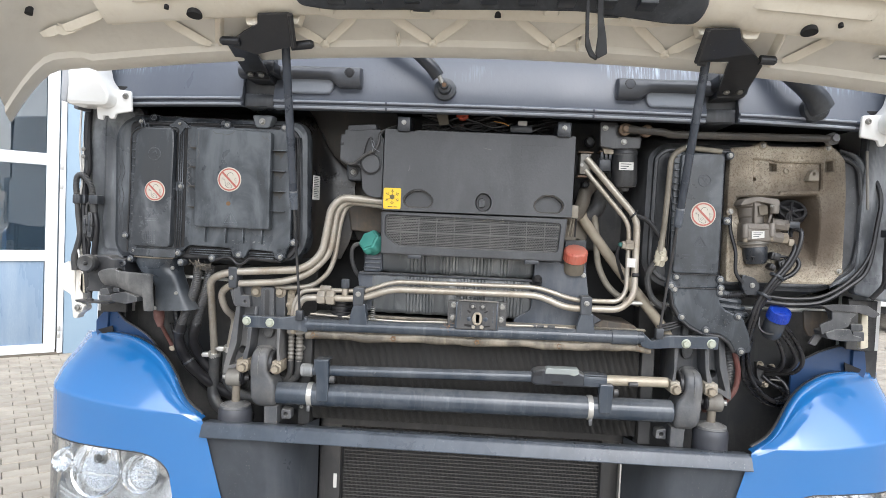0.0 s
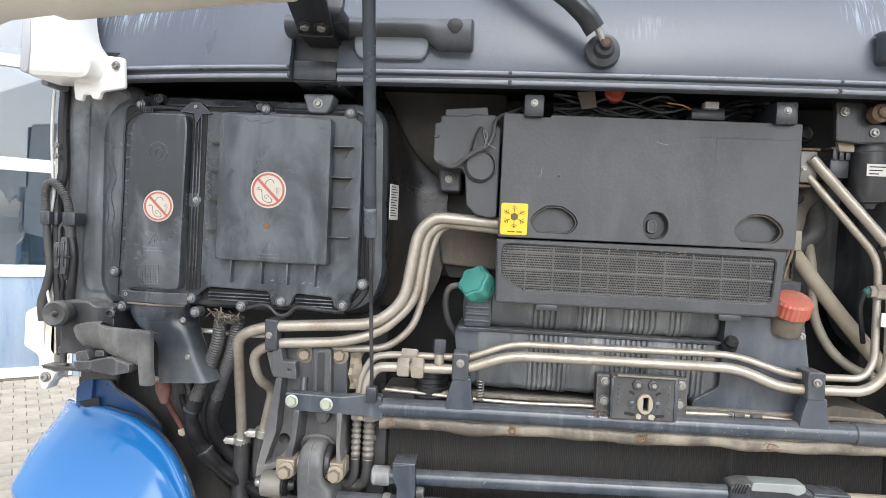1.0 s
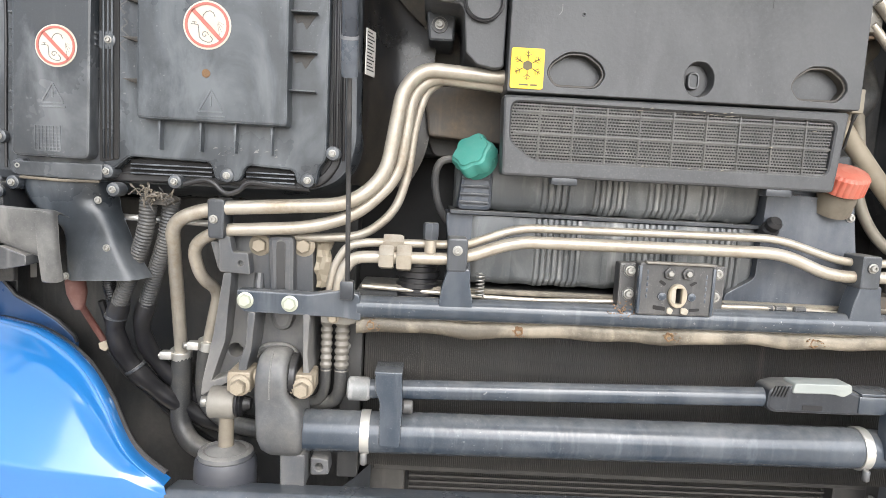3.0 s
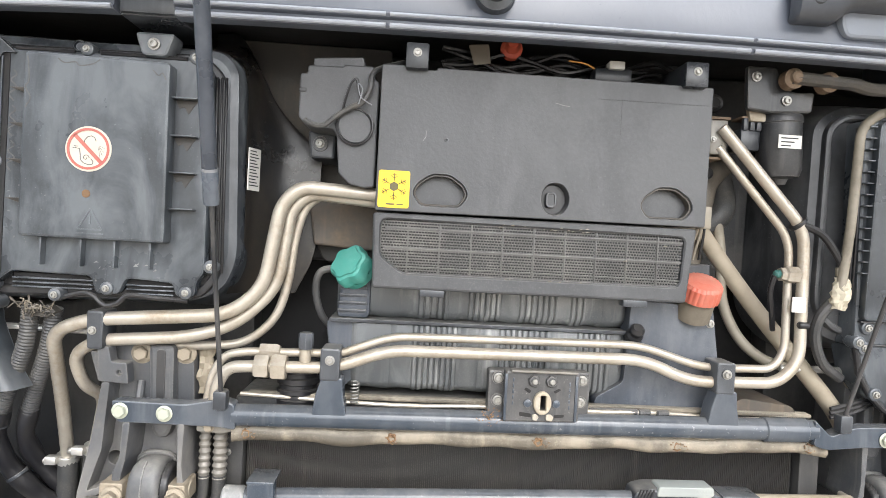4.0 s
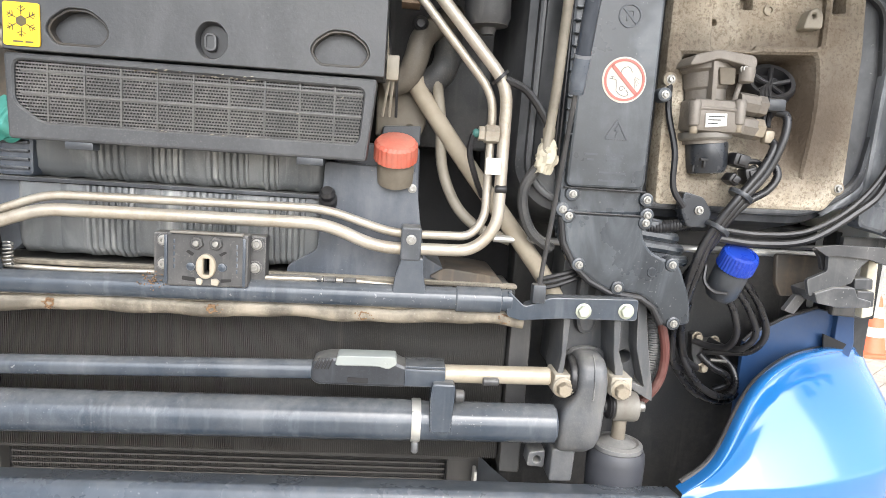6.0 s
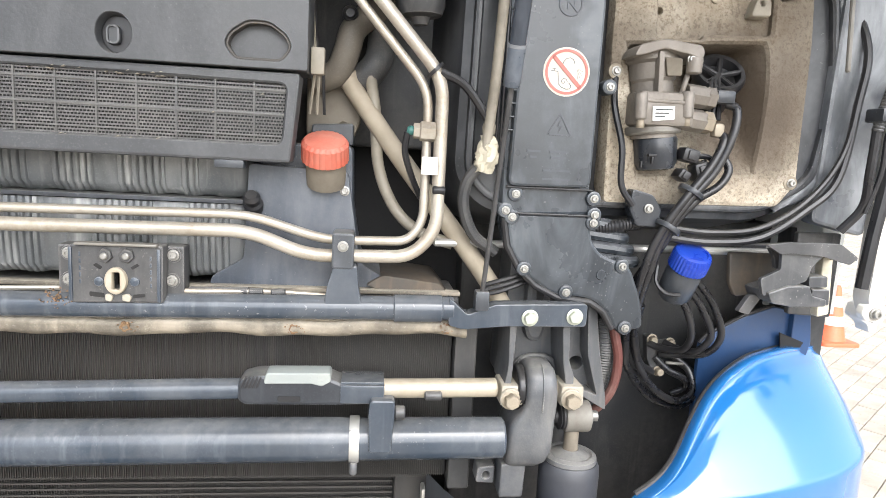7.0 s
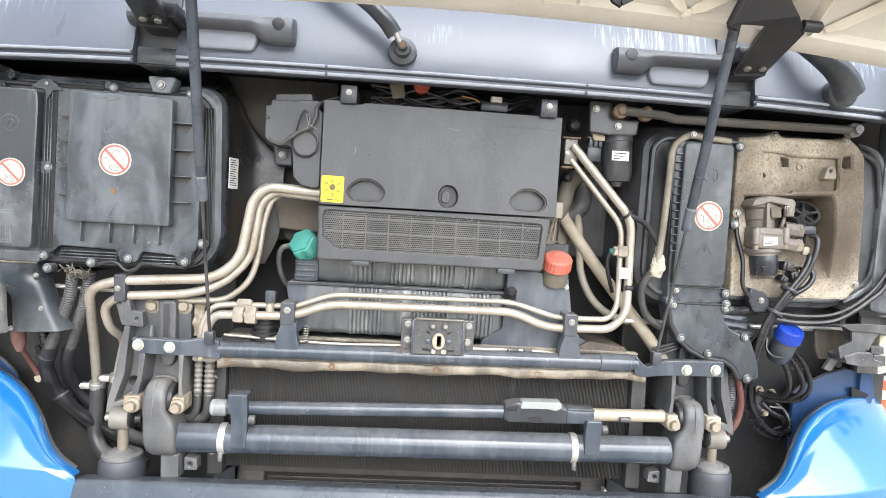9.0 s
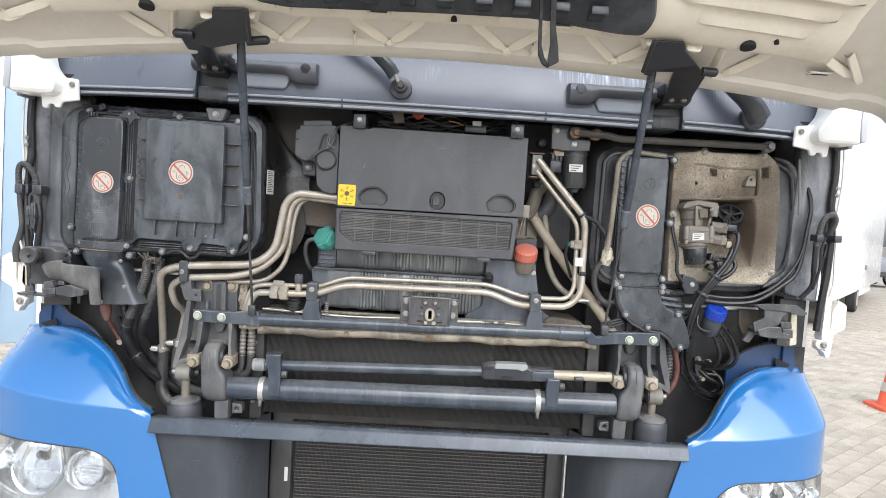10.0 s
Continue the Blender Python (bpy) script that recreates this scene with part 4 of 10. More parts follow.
def curl_at(y):
    """Half the flap's flat width, narrower towards its free edge."""
    return max(0.90, 1.035 + (y - 1.46) * 0.40)


def droop(x, y=1.5):
    d = abs(x - XC)
    return 0.062 * d ** 2 + 0.092 * max(0.0, (d - curl_at(y)) / 0.10) ** 1.5 - 0.012 * min(1.0, max(0.0, (d - 0.955) / 0.012))


PROF = [(1.545, 2.080), (1.532, 2.058), (1.527, 2.053), (1.510, 2.054), (1.492, 2.061), (1.480, 2.066), (1.474, 2.080), (1.440, 2.099), (1.400, 2.121), (1.345, 2.148),
        (1.20, 2.240), (1.00, 2.360), (0.80, 2.480), (0.66, 2.560), (0.645, 2.570), (0.66, 2.61), (0.80, 2.535), (1.0, 2.415), (1.20, 2.295), (1.40, 2.195), (1.53, 2.125)]


def flap_skin(bm, n=96):
    rows = []
    for k in range(n + 1):
        q = 2 * k / n - 1
        row = []
        for y, z in PROF:
            x = XC + q * (curl_at(y) + 0.115)
            row.append(bm.verts.new((x, y + 0.015 * q * q, z - droop(x, y))))
        rows.append(row)
    m = len(PROF)
    for a, b in zip(rows, rows[1:]):
        for j in range(m):
            bm.faces.new((a[j - 1], b[j - 1], b[j], a[j]))


bm = bm_new()
flap_skin(bm)
part("outer_skin", bm, skin_cream, flap, "grey-cream outer skin, shade put into its colour", angle=30)


def on_flap(x, y, drop=0.0):
    """A point on the flap's inner face at (x, y)."""
    pr = [(PROF[i][0], PROF[i][1]) for i in range(3, 14)]
    for (ya, za), (yb, zb) in zip(pr, pr[1:]):
        if yb <= y <= ya:
            return (x, y, za + (zb - za) * (ya - y) / (ya - yb) - droop(x, y) - drop)
    return (x, y, pr[-1][1] - droop(x, y) - drop)


def inner_edge(x):
    """How far the inner panel reaches towards the hinges."""
    if -0.30 < x < 0.38:
        return 1.398
    return 1.398 - 0.012 * min(1, (abs(x - 0.04) - 0.34) / 0.03)


def inner_panel(bm):
    """The stepped inner panel with its upright ledge."""
    xs = [-0.795 + 1.66 * k / 83 for k in range(84)]
    rows = []
    for x in xs:
        e = inner_edge(x)
        row = []
        for y, dz in ((e + 0.003, -0.004), (e, 0.018), (e - 0.003, 0.022), (e - 0.014, 0.022), (e - 0.017, 0.031), (e - 0.022, 0.033), (1.33, 0.030), (1.29, 0.026), (1.285, 0.020), (1.20, 0.020), (1.0, 0.020), (0.80, 0.018), (0.75, -0.004)):
            row.append(bm.verts.new(on_flap(x + 0.25 * max(0, e - y) * (x - XC) / 3.2, y, dz)))
        rows.append(row)
    for row in (rows[0], rows[-1]):
        s = -0.006 if row is rows[0] else 0.006
        rows.insert(0 if row is rows[0] else len(rows), [bm.verts.new((v.co.x + s, v.co.y, v.co.z + 0.036)) for v in row])
    for a, b in zip(rows, rows[1:]):
        for j in range(len(a) - 1):
            bm.faces.new((a[j], b[j], b[j + 1], a[j + 1]))


part("inner_panel", make(inner_panel), cream, flap, "cream moulded inner panel", angle=40)


def rib(bm, x0, y0, x1, y1, h=0.016, w=0.004):
    """An upright rib standing on the inner face."""
    n = 8
    d = Vector((x1 - x0, y1 - y0, 0)).normalized()
    s = Vector((-d.y, d.x, 0)) * w
    for k in range(n):
        a, b = k / n, (k + 1) / n
        q = []
        for t in (a, b):
            x, y = x0 + (x1 - x0) * t, y0 + (y1 - y0) * t
            p = Vector(on_flap(x, y))
            e = h * min(1, 3 * (1 - t) + 0.55, 3 * t + 0.35)
            q.append([bm.verts.new(p + s * 2.6 + Vector((0, 0, 0.003))), bm.verts.new(p + s * 0.8 - Vector((0, 0, e * 0.8))), bm.verts.new(p + s * 0.3 - Vector((0, 0, e))), bm.verts.new(p - s * 0.3 - Vector((0, 0, e))), bm.verts.new(p - s * 0.8 - Vector((0, 0, e * 0.8))), bm.verts.new(p - s * 2.6 + Vector((0, 0, 0.003)))])
        for j in range(5):
            bm.faces.new((q[0][j], q[1][j], q[1][j + 1], q[0][j + 1]))


for xb in (-0.343, -0.094, 0.178, 0.43):
    for s, w in ((-1, 0.095), (1, 0.090)):
        part("rib", make(rib, xb + s * 0.006, 1.476, xb + s * w, 1.403, 0.016, 0.0034), cream, flap)
    part("rib_foot", make(turned, (xb, 1.478, on_flap(xb, 1.478)[2] + 0.004), (0, -0.3, -1), [(0.012, 0), (0.010, 0.008), (0.006, 0.011)], 10), cream, flap)
for x0, y0, x1, y1 in ((-0.613, 1.474, -0.690, 1.396), (-0.590, 1.474, -0.560, 1.396), (0.690, 1.474, 0.765, 1.392), (0.66, 1.474, 0.655, 1.396), (-0.930, 1.408, -0.800, 1.372),
                       (-0.985, 1.43, -0.86, 1.392), (0.985, 1.440, 0.915, 1.372), (0.955, 1.425, 0.872, 1.392)):
    part("rib", make(rib, x0, y0, x1, y1, 0.014, 0.004), cream, flap)
for x in (-0.173, 0.235, 0.66, -0.558):
    part("rib", make(rib, x, 1.478, x, 1.452, 0.018, 0.002), cream, flap)
# long stepped swages on the inner panel
for side in (-1, 1):
    for k, (xa, xb) in enumerate(((0.545, 0.800), (0.500, 0.828), (0.520, 0.858))):
        ya = 1.322 - 0.040 * k
        bm = bm_new()
        rows = []
        for i in range(13):
            x = XC + side * (xa + (xb - xa) * i / 12 - XC)
            e = 0.0 if i in (0, 12) else 1.0
            rows.append([bm.verts.new(on_flap(x, y, 0.024 + d * e)) for y, d in ((ya + 0.003, -0.006), (ya, 0.009), (ya - 0.004, 0.011), (ya - 0.016, 0.006), (ya - 0.034, -0.008))])
        for a, b in zip(rows, rows[1:]):
            for j in range(4):
                bm.faces.new((a[j], b[j], b[j + 1], a[j + 1]))
        part("swage", bm, cream, flap, angle=25)
# ears beside the hinges
for a, b in ((-0.495, -0.470), (-0.405, -0.382), (0.475, 0.500), (0.565, 0.595)):
    z0 = on_flap(a, 1.392, 0.012)[2]
    ear = [(a - 0.012, z0 + 0.02), (b + 0.012, z0 + 0.02), (b, z0 - 0.022), (a, z0 - 0.022)]
    part("hinge_ear", make(plate, rounded(ear, 0.006), 1.385, 1.415, 0.004), cream, flap)
# Uncut holes: near-black discs carry the shade inside them.
for x, y, r in ((-0.598, 1.355, 0.016), (-0.650, 1.335, 0.005), (0.684, 1.355, 0.016), (0.735, 1.335, 0.005), (-0.83, 1.30, 0.009), (-0.97, 1.36, 0.008)):
    p = on_flap(x, y, 0.031 if -0.8 < x < 0.86 else 0.004)
    part("hole", make(turned, (p[0], p[1], p[2] - 0.005), (0, 0.22, 1), [(r * 1.02, -0.001), (r * 0.9, 0.02)], 20), dark_void, flap, "near-black disc for the shade of a round hole")
for x in (0.16, 0.335, -0.31):
    p = on_flap(x, 1.352, 0.030)
    part("boss", make(turned, (p[0], p[1], p[2] + 0.004), (0, -0.35, -1), [(0.019, 0), (0.018, 0.012), (0.014, 0.016)], 18), cream, flap)
for x in (-0.11, 0.395, 0.28):
    p = on_flap(x, 1.362, 0.034)
    part("clip_seat", make(plate, rounded([(x - 0.032, p[2] + 0.012), (x + 0.032, p[2] + 0.012), (x + 0.022, p[2] - 0.006), (x - 0.022, p[2] - 0.006)], 0.004), 1.352, 1.372, 0.003), cream, flap)
    part("clip", make(box, x - 0.018, x + 0.018, 1.346, 1.356, p[2] - 0.003, p[2] + 0.010, 0.002), plastic, flap, "black plastic clip")
p = on_flap(0.05, 1.372, 0.033)
part("hole", make(turned, (p[0], p[1], p[2] - 0.002), (0, -0.5, 1), [(0.007, 0), (0.006, 0.02)], 16), dark_void, flap, "near-black disc for the shade of a round hole")
p = on_flap(0.885, 1.425)
tg = part("tag", make(box, p[0] - 0.026, p[0] + 0.026, p[1] - 0.010, p[1] + 0.010, p[2] - 0.010, p[2] - 0.006, 0.001), paper, flap, "white paper tag")
part("tag_bar", make(box, p[0] - 0.018, p[0] + 0.018, p[1] - 0.003, p[1] + 0.003, p[2] - 0.0112, p[2] - 0.009, 0), ink, tg)
grille = thing("flap_grille", (XC + 0.05, 1.22, 2.12), "black plastic grille insert on the underside of the flap", "grille insert")
bm = bm_new()
out = [(-0.37, 1.10), (-0.37, 1.330), (-0.30, 1.343), (0.05, 1.341), (0.22, 1.337), (0.40, 1.353), (0.455, 1.350), (0.468, 1.315), (0.44, 1.235), (0.40, 1.10)]
plate(bm, rounded(out, 0.02), -0.050, 0.02, 0.008, axis="z")
for v in bm.verts:
    v.co.z += on_flap(v.co.x, min(1.47, max(0.7, v.co.y)))[2]
part("insert", bm, plastic, grille)
for k in range(9):
    x = -0.30 + 0.078 * k
    p = on_flap(x, 1.315, 0.052)
    part("slat", make(box, x, x + 0.035, 1.275, 1.330, p[2] - 0.006 - 0.0, p[2] + 0.012, 0.003), plastic, grille)
strap = thing("pull_strap", (0.25, 1.27, 2.0), "black woven pull strap hanging in a loop", "strap")
wide = [(0.236, 2.15), (0.2475, 2.15), (0.249, 2.07), (0.2575, 2.025), (0.260, 1.998), (0.242, 1.988), (0.2375, 2.0), (0.2405, 2.03), (0.238, 2.08)]
thin = [(0.214, 2.15), (0.2215, 2.15), (0.2245, 2.03), (0.232, 2.006), (0.243, 1.991), (0.2415, 1.987), (0.228, 1.994), (0.219, 2.013)]
part("webbing", make(plate, rounded(wide, 0.003), 1.250, 1.2535, 0.001), strap_black, strap)
part("webbing", make(plate, rounded(thin, 0.003), 1.2545, 1.262, 0.001), strap_black, strap)

# hinge arms and gas struts


def bent(bm, pts, faces, th=0.006):
    """A folded sheet-steel shape through corners in space."""
    vs = [bm.verts.new(p) for p in pts]
    for f in faces:
        bm.faces.new([vs[i] for i in f])
    bmesh.ops.recalc_face_normals(bm, faces=bm.faces)
    back = [bm.verts.new(v.co + Vector((0, th * 0.6, th * 0.8))) for v in vs]
    for f in list(bm.faces):
        bm.faces.new([back[vs.index(v)] for v in reversed(f.verts)])
    for e in [e for e in bm.edges if len(e.link_faces) == 1 and all(v in vs for v in e.verts)]:
        a, b = e.verts
        bm.faces.new((a, b, back[vs.index(b)], back[vs.index(a)]))


for side in (-1, 1):
    if side < 0:
        stamping = [(-0.459, 1.350, 2.086), (-0.393, 1.350, 2.089), (-0.398, 1.410, 2.038), (-0.489, 1.440, 2.025), (-0.524, 1.636, 2.017), (-0.583, 1.636, 2.016), (-0.558, 1.440, 2.044), (-0.508, 1.400, 2.062), (-0.466, 1.370, 2.071)]
        stubs = (((-0.569, 1.425, 2.050), (-0.524, 1.425, 2.049)), ((-0.356, 1.425, 2.048), (-0.406, 1.425, 2.042)))
        ridge = ((-0.389, 1.350, 2.088), (-0.396, 1.410, 2.038))
    else:
        stamping = [(0.544, 1.350, 2.081), (0.482, 1.350, 2.080), (0.484, 1.420, 2.032), (0.559, 1.440, 2.040), (0.606, 1.636, 2.007), (0.674, 1.636, 2.012), (0.635, 1.450, 2.036), (0.599, 1.410, 2.051), (0.557, 1.375, 2.070)]
        stubs = (((0.659, 1.440, 2.045), (0.624, 1.440, 2.046)), ((0.491, 1.440, 2.040), (0.510, 1.440, 2.038)))
        ridge = ((0.480, 1.350, 2.080), (0.483, 1.420, 2.032))
    h = part("hinge", make(bent, stamping, ((0, 1, 2), (0, 2, 8), (8, 2, 7), (7, 2, 3), (7, 3, 6), (6, 3, 4, 5))), hinge_steel, flap, "black stamped steel hinge with bolted foot", angle=20)
    part("hinge_flange", make(sweep, [Vector(ridge[0]), Vector(ridge[0]).lerp(Vector(ridge[1]), 0.5), Vector(ridge[1])], 0.006, 8), hinge_steel, h)
    for a, b in stubs:
        a, b = Vector(a), Vector(b)
        bm = bm_new()
        sweep(bm, [b, b.lerp(a, 0.5), a.lerp(b, 0.12), a], lambda t, e=(a - b).length: 0.010 if t < e * 0.9 else 0.006, 12)
        part("hinge_pin", bm, hinge_steel, h)
        # The bore's dark inside is painted as a near-black disc.
        part("bore_shade", make(turned, a.lerp(b, 0.2) + Vector((0, -0.0095, -0.001)), (0, 1, 0), [(0.004, 0), (0.003, 0.004)], 12), dark_void, h)
    fx = [p[0] for p in stamping[4:6]]
    part("hinge_foot", make(plate, rounded([(min(fx), stamping[4][2] - 0.006), (max(fx), stamping[5][2] - 0.006), (max(fx) + 0.008, stamping[4][2] + 0.034), (min(fx) + 0.008, stamping[4][2] + 0.034)], 0.004), 1.634, 1.695, 0.003), hinge_steel, h)
    part("hinge_block", make(box, max(fx) - 0.006 if side < 0 else min(fx) - 0.01, max(fx) + 0.022 if side < 0 else min(fx) + 0.02, 1.60, 1.69, 2.022, 2.052, 0.005), hinge_steel, h)
    inner_, outer_ = Vector(stamping[4]).lerp(Vector(stamping[3]), 0.16), Vector(stamping[5]).lerp(Vector(stamping[6]), 0.16)
    for k in (0.28, 0.74):
        at_ = inner_.lerp(outer_, k)
        part("bolt_seat", make(turned, at_, (0, -0.35, -1), [(0.0115, -0.002), (0.0115, 0.0015), (0.0105, 0.0022)], 16), hinge_steel, h)
        part("bolt", make(turned, at_, (0, -0.35, -1), [(0.0078, 0.001), (0.0078, 0.006), (0.0064, 0.0075), (0.003, 0.0075)], 6), zinc, h, "dull steel bolt head")
    top, foot_p = ((-0.43, 1.455, 2.062), (-0.446, 1.717, 1.392)) if side < 0 else ((0.522, 1.475, 2.055), (0.5235, 1.725, 1.392))
    g = thing("gas_strut", foot_p, "black gas strut holding the flap, with a slim steel rod", "gas strut", "gas struts")
    a, b = Vector(top), Vector(foot_p)
    d = (b - a).normalized()
    mid = a + d * (a - b).length * 0.569
    part("cylinder", make(turned, a, d, [(0.008, 0), (0.0098, 0.006), (0.0098, (mid - a).length - 0.05), (0.0098, (mid - a).length - 0.046)], 16), strut_steel, g)
    part("sleeve", make(turned, mid - d * 0.047, d, [(0.0095, 0), (0.0106, 0.002), (0.0106, 0.040), (0.0098, 0.046), (0.005, 0.047)], 16), strut_worn, g, "scuffed paler end sleeve")
    part("piston_rod", make(rod, mid - d * 0.004, b, 0.0034, 12), black_steel, g, "dark steel piston rod")
    part("end_fitting", make(box, b.x - 0.010, b.x + 0.010, b.y - 0.012, b.y + 0.008, b.z - 0.012, b.z + 0.016, 0.003), plastic, g)
    part("label", make(turned, mid - d * 0.05, d, [(0.0109, 0), (0.0109, 0.004)], 16), trim_grey, g)

# ---- left-hand housing with two lids ----
hs = thing("equipment_housing", (-0.72, 1.8, 1.53), "large black plastic equipment housing with rounded frame, dusty", "equipment housing")
outer = [(-1.010, 1.862), (-1.000, 1.896), (-0.975, 1.922), (-0.945, 1.932), (-0.48, 1.928), (-0.452, 1.90), (-0.442, 1.60), (-0.462, 1.55), (-0.51, 1.528), (-0.985, 1.525), (-1.006, 1.56)]
part("tray", make(plate, rounded(outer, 0.030, 6), 1.762, 1.94, 0.016, taper=0.02), housing_plastic, hs)
part("tray_skirt", make(plate, rounded([(-1.040, 1.935), (-0.985, 1.950), (-0.95, 1.94), (-0.95, 1.54), (-1.036, 1.54), (-1.048, 1.60), (-1.041, 1.70)], 0.02, 5), 1.766, 1.80, 0.010, taper=0.01), side_plastic, hs, "pale dusty skirt with water stains")
rim = [(-0.955, 1.91), (-0.505, 1.914), (-0.472, 1.885), (-0.466, 1.575), (-0.495, 1.538), (-0.95, 1.53)]
part("gasket", make(plate, rounded(rim, 0.02), 1.752, 1.765, 0.003, [(rounded(inset(rim, 0.012), 0.02), 0.008)]), rubber, hs)
big = [(-0.802, 1.902), (-0.51, 1.902), (-0.488, 1.888), (-0.486, 1.580), (-0.496, 1.568), (-0.499, 1.542), (-0.528, 1.542), (-0.533, 1.562), (-0.602, 1.566), (-0.612, 1.541), (-0.646, 1.541), (-0.654, 1.567), (-0.770, 1.570), (-0.795, 1.548), (-0.812, 1.56)]
lid = part("lid_base", make(plate, rounded(big, 0.008), 1.736, 1.757, 0.004), lid_plastic, hs)
boxp = [(-0.747, 1.892), (-0.540, 1.888), (-0.538, 1.623), (-0.749, 1.624)]
part("raised_lid", make(plate, rounded(boxp, 0.006), 1.709, 1.738, 0.004), lid_plastic, hs, "raised rectangular black lid")
for z in (1.840, 1.784, 1.729, 1.675):
    part("fin", make(plate, [(-0.541, z + 0.0012), (-0.503, z + 0.0008), (-0.503, z - 0.0008), (-0.541, z - 0.0012)], 1.719, 1.738, 0.0005), lid_plastic, hs)
    part("dirt_trail", make(plate, rounded([(-0.539, z - 0.0012), (-0.506, z - 0.0012), (-0.512, z - 0.009), (-0.520, z - 0.022), (-0.526, z - 0.011), (-0.534, z - 0.014)], 0.002), 1.7352, 1.737, 0.0003), grime, hs, "brown dirt trail") if z > 1.7 else None
for z in (1.839, 1.787, 1.734, 1.677):
    part("fin", make(plate, [(-0.773, z + 0.0012), (-0.747, z + 0.0022), (-0.747, z - 0.0065), (-0.757, z - 0.0035)], 1.718, 1.738, 0.0006), flank_plastic, hs)


def tide_line(line, y, w):
    """The thin uneven edge of a dried puddle on an upright face."""
    pts = [(p.x + random.uniform(-0.0004, 0.0004), p.z) for p in spline([(x, 0, z) for x, z in line], 9)]
    bm = bm_new()
    for a, b in zip(pts, pts[1:]):
        stroke(bm, [a, b], y, w * random.uniform(0.7, 1.2), 0.0005)
    return bm


for z in (1.845, 1.792, 1.740):
    part("tide_mark", tide_line([(-0.778, z + 0.024), (-0.773, z + 0.017), (-0.781, z + 0.009), (-0.772, z - 0.002), (-0.783, z - 0.012), (-0.776, z - 0.022)], 1.7364, 0.0022), tide_grey, hs, "dried water mark")
for line in ([(-0.742, 1.885), (-0.739, 1.85), (-0.744, 1.84), (-0.737, 1.825), (-0.743, 1.81)], [(-0.70, 1.884), (-0.69, 1.878), (-0.675, 1.88), (-0.668, 1.875), (-0.65, 1.879), (-0.64, 1.886)], [(-0.565, 1.876), (-0.556, 1.868), (-0.551, 1.872), (-0.545, 1.862)]):
    part("tide_mark", tide_line(line, 1.7092, 0.0018), tide_grey, hs, "dried water mark")
for x in (-0.990, -0.979):
    part("tide_mark", tide_line([(x - 0.002, 1.80), (x + 0.005, 1.77), (x - 0.003, 1.735), (x + 0.004, 1.70), (x + 0.001, 1.67), (x + 0.007, 1.63), (x + 0.002, 1.59)], 1.7622, 0.0022), tide_dark, hs, "dark water run")
for x in (-0.722, -0.664, -0.615, -0.563):
    part("fin", make(plate, [(x - 0.002, 1.624), (x + 0.002, 1.624), (x + 0.001, 1.582), (x - 0.001, 1.582)], 1.722, 1.738, 0.0008), lid_plastic, hs)
for a, b, z in ((-0.774, -0.652, 1.5565), (-0.606, -0.531, 1.553)):
    # Near-black strip stands for the darkness inside the vent opening.
    part("slot_shade", make(box, a, b, 1.7495, 1.756, z - 0.0105, z + 0.0105, 0.001), dark_void, hs, "near-black strip for the shade in a vent slot")
    for dz in (-0.010, -0.0035, 0.003):
        part("vent_bar", make(box, a + 0.002, b - 0.002, 1.743, 1.750, z + dz - 0.0011, z + dz + 0.0011, 0.0005), lid_plastic, hs)
part("drip_lip", make(sweep, spline([(-0.705, 1.742, 1.530), (-0.668, 1.740, 1.541), (-0.650, 1.738, 1.538), (-0.636, 1.736, 1.527), (-0.626, 1.735, 1.524), (-0.612, 1.736, 1.529), (-0.597, 1.738, 1.541), (-0.56, 1.740, 1.538), (-0.51, 1.742, 1.536)], 6), 0.0038, 8), rubber, hs)
for k in range(16):
    px_, pz_ = random.uniform(-0.655, -0.555), 1.578 + 0.012 * random.random()
    part("salt_mark", make(plate, [(px_, pz_), (px_ + 0.002 + 0.006 * random.random(), pz_ + 0.001), (px_ + 0.004, pz_ + 0.004 * random.random() + 0.001)], 1.7357, 1.7363, 0), scuff_grey, hs)
narrow_frame = [(-0.945, 1.875), (-0.93, 1.898), (-0.80, 1.905), (-0.803, 1.545), (-0.945, 1.536), (-0.95, 1.56)]
part("duct_frame", make(plate, rounded(narrow_frame, 0.01), 1.742, 1.757, 0.003), housing_plastic, hs)
narrow = [(-0.905, 1.890), (-0.815, 1.890), (-0.812, 1.855), (-0.818, 1.562), (-0.928, 1.563), (-0.921, 1.862)]
part("duct_lid", make(plate, rounded(narrow, 0.012), 1.717, 1.744, 0.004), duct_plastic, hs, "narrow upright black duct lid")
for k in range(12):
    z = 1.85 - 0.022 * k
    part("tooth", make(box, -0.935, -0.922, 1.728, 1.744, z - 0.0015, z + 0.0015, 0.0005), lid_plastic, hs)
for k in range(7):
    part("tooth", make(box, -0.912 + k * 0.004, -0.9105 + k * 0.004, 1.728, 1.744, 1.892, 1.906 - 0.001 * k, 0.0), lid_plastic, hs)
# Flat near-black plate paints the shade of the deep seam.
part("seam_shade", make(plate, rounded([(-0.8115, 1.90), (-0.7825, 1.895), (-0.7845, 1.565), (-0.8125, 1.56)], 0.004), 1.7345, 1.742, 0.001), dark_void, hs, "near-black plate for the shade in the seam")
for x, w, y in ((-0.8045, 0.0016, 1.733), (-0.7985, 0.0011, 1.7335), (-0.7925, 0.0016, 1.733)):
    part("seam_strip", make(rod, (x - 0.001, y, 1.565), (x, y, 1.888), w, 8), lid_plastic, hs)
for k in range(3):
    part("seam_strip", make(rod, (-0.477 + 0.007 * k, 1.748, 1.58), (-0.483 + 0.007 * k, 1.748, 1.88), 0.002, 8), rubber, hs)
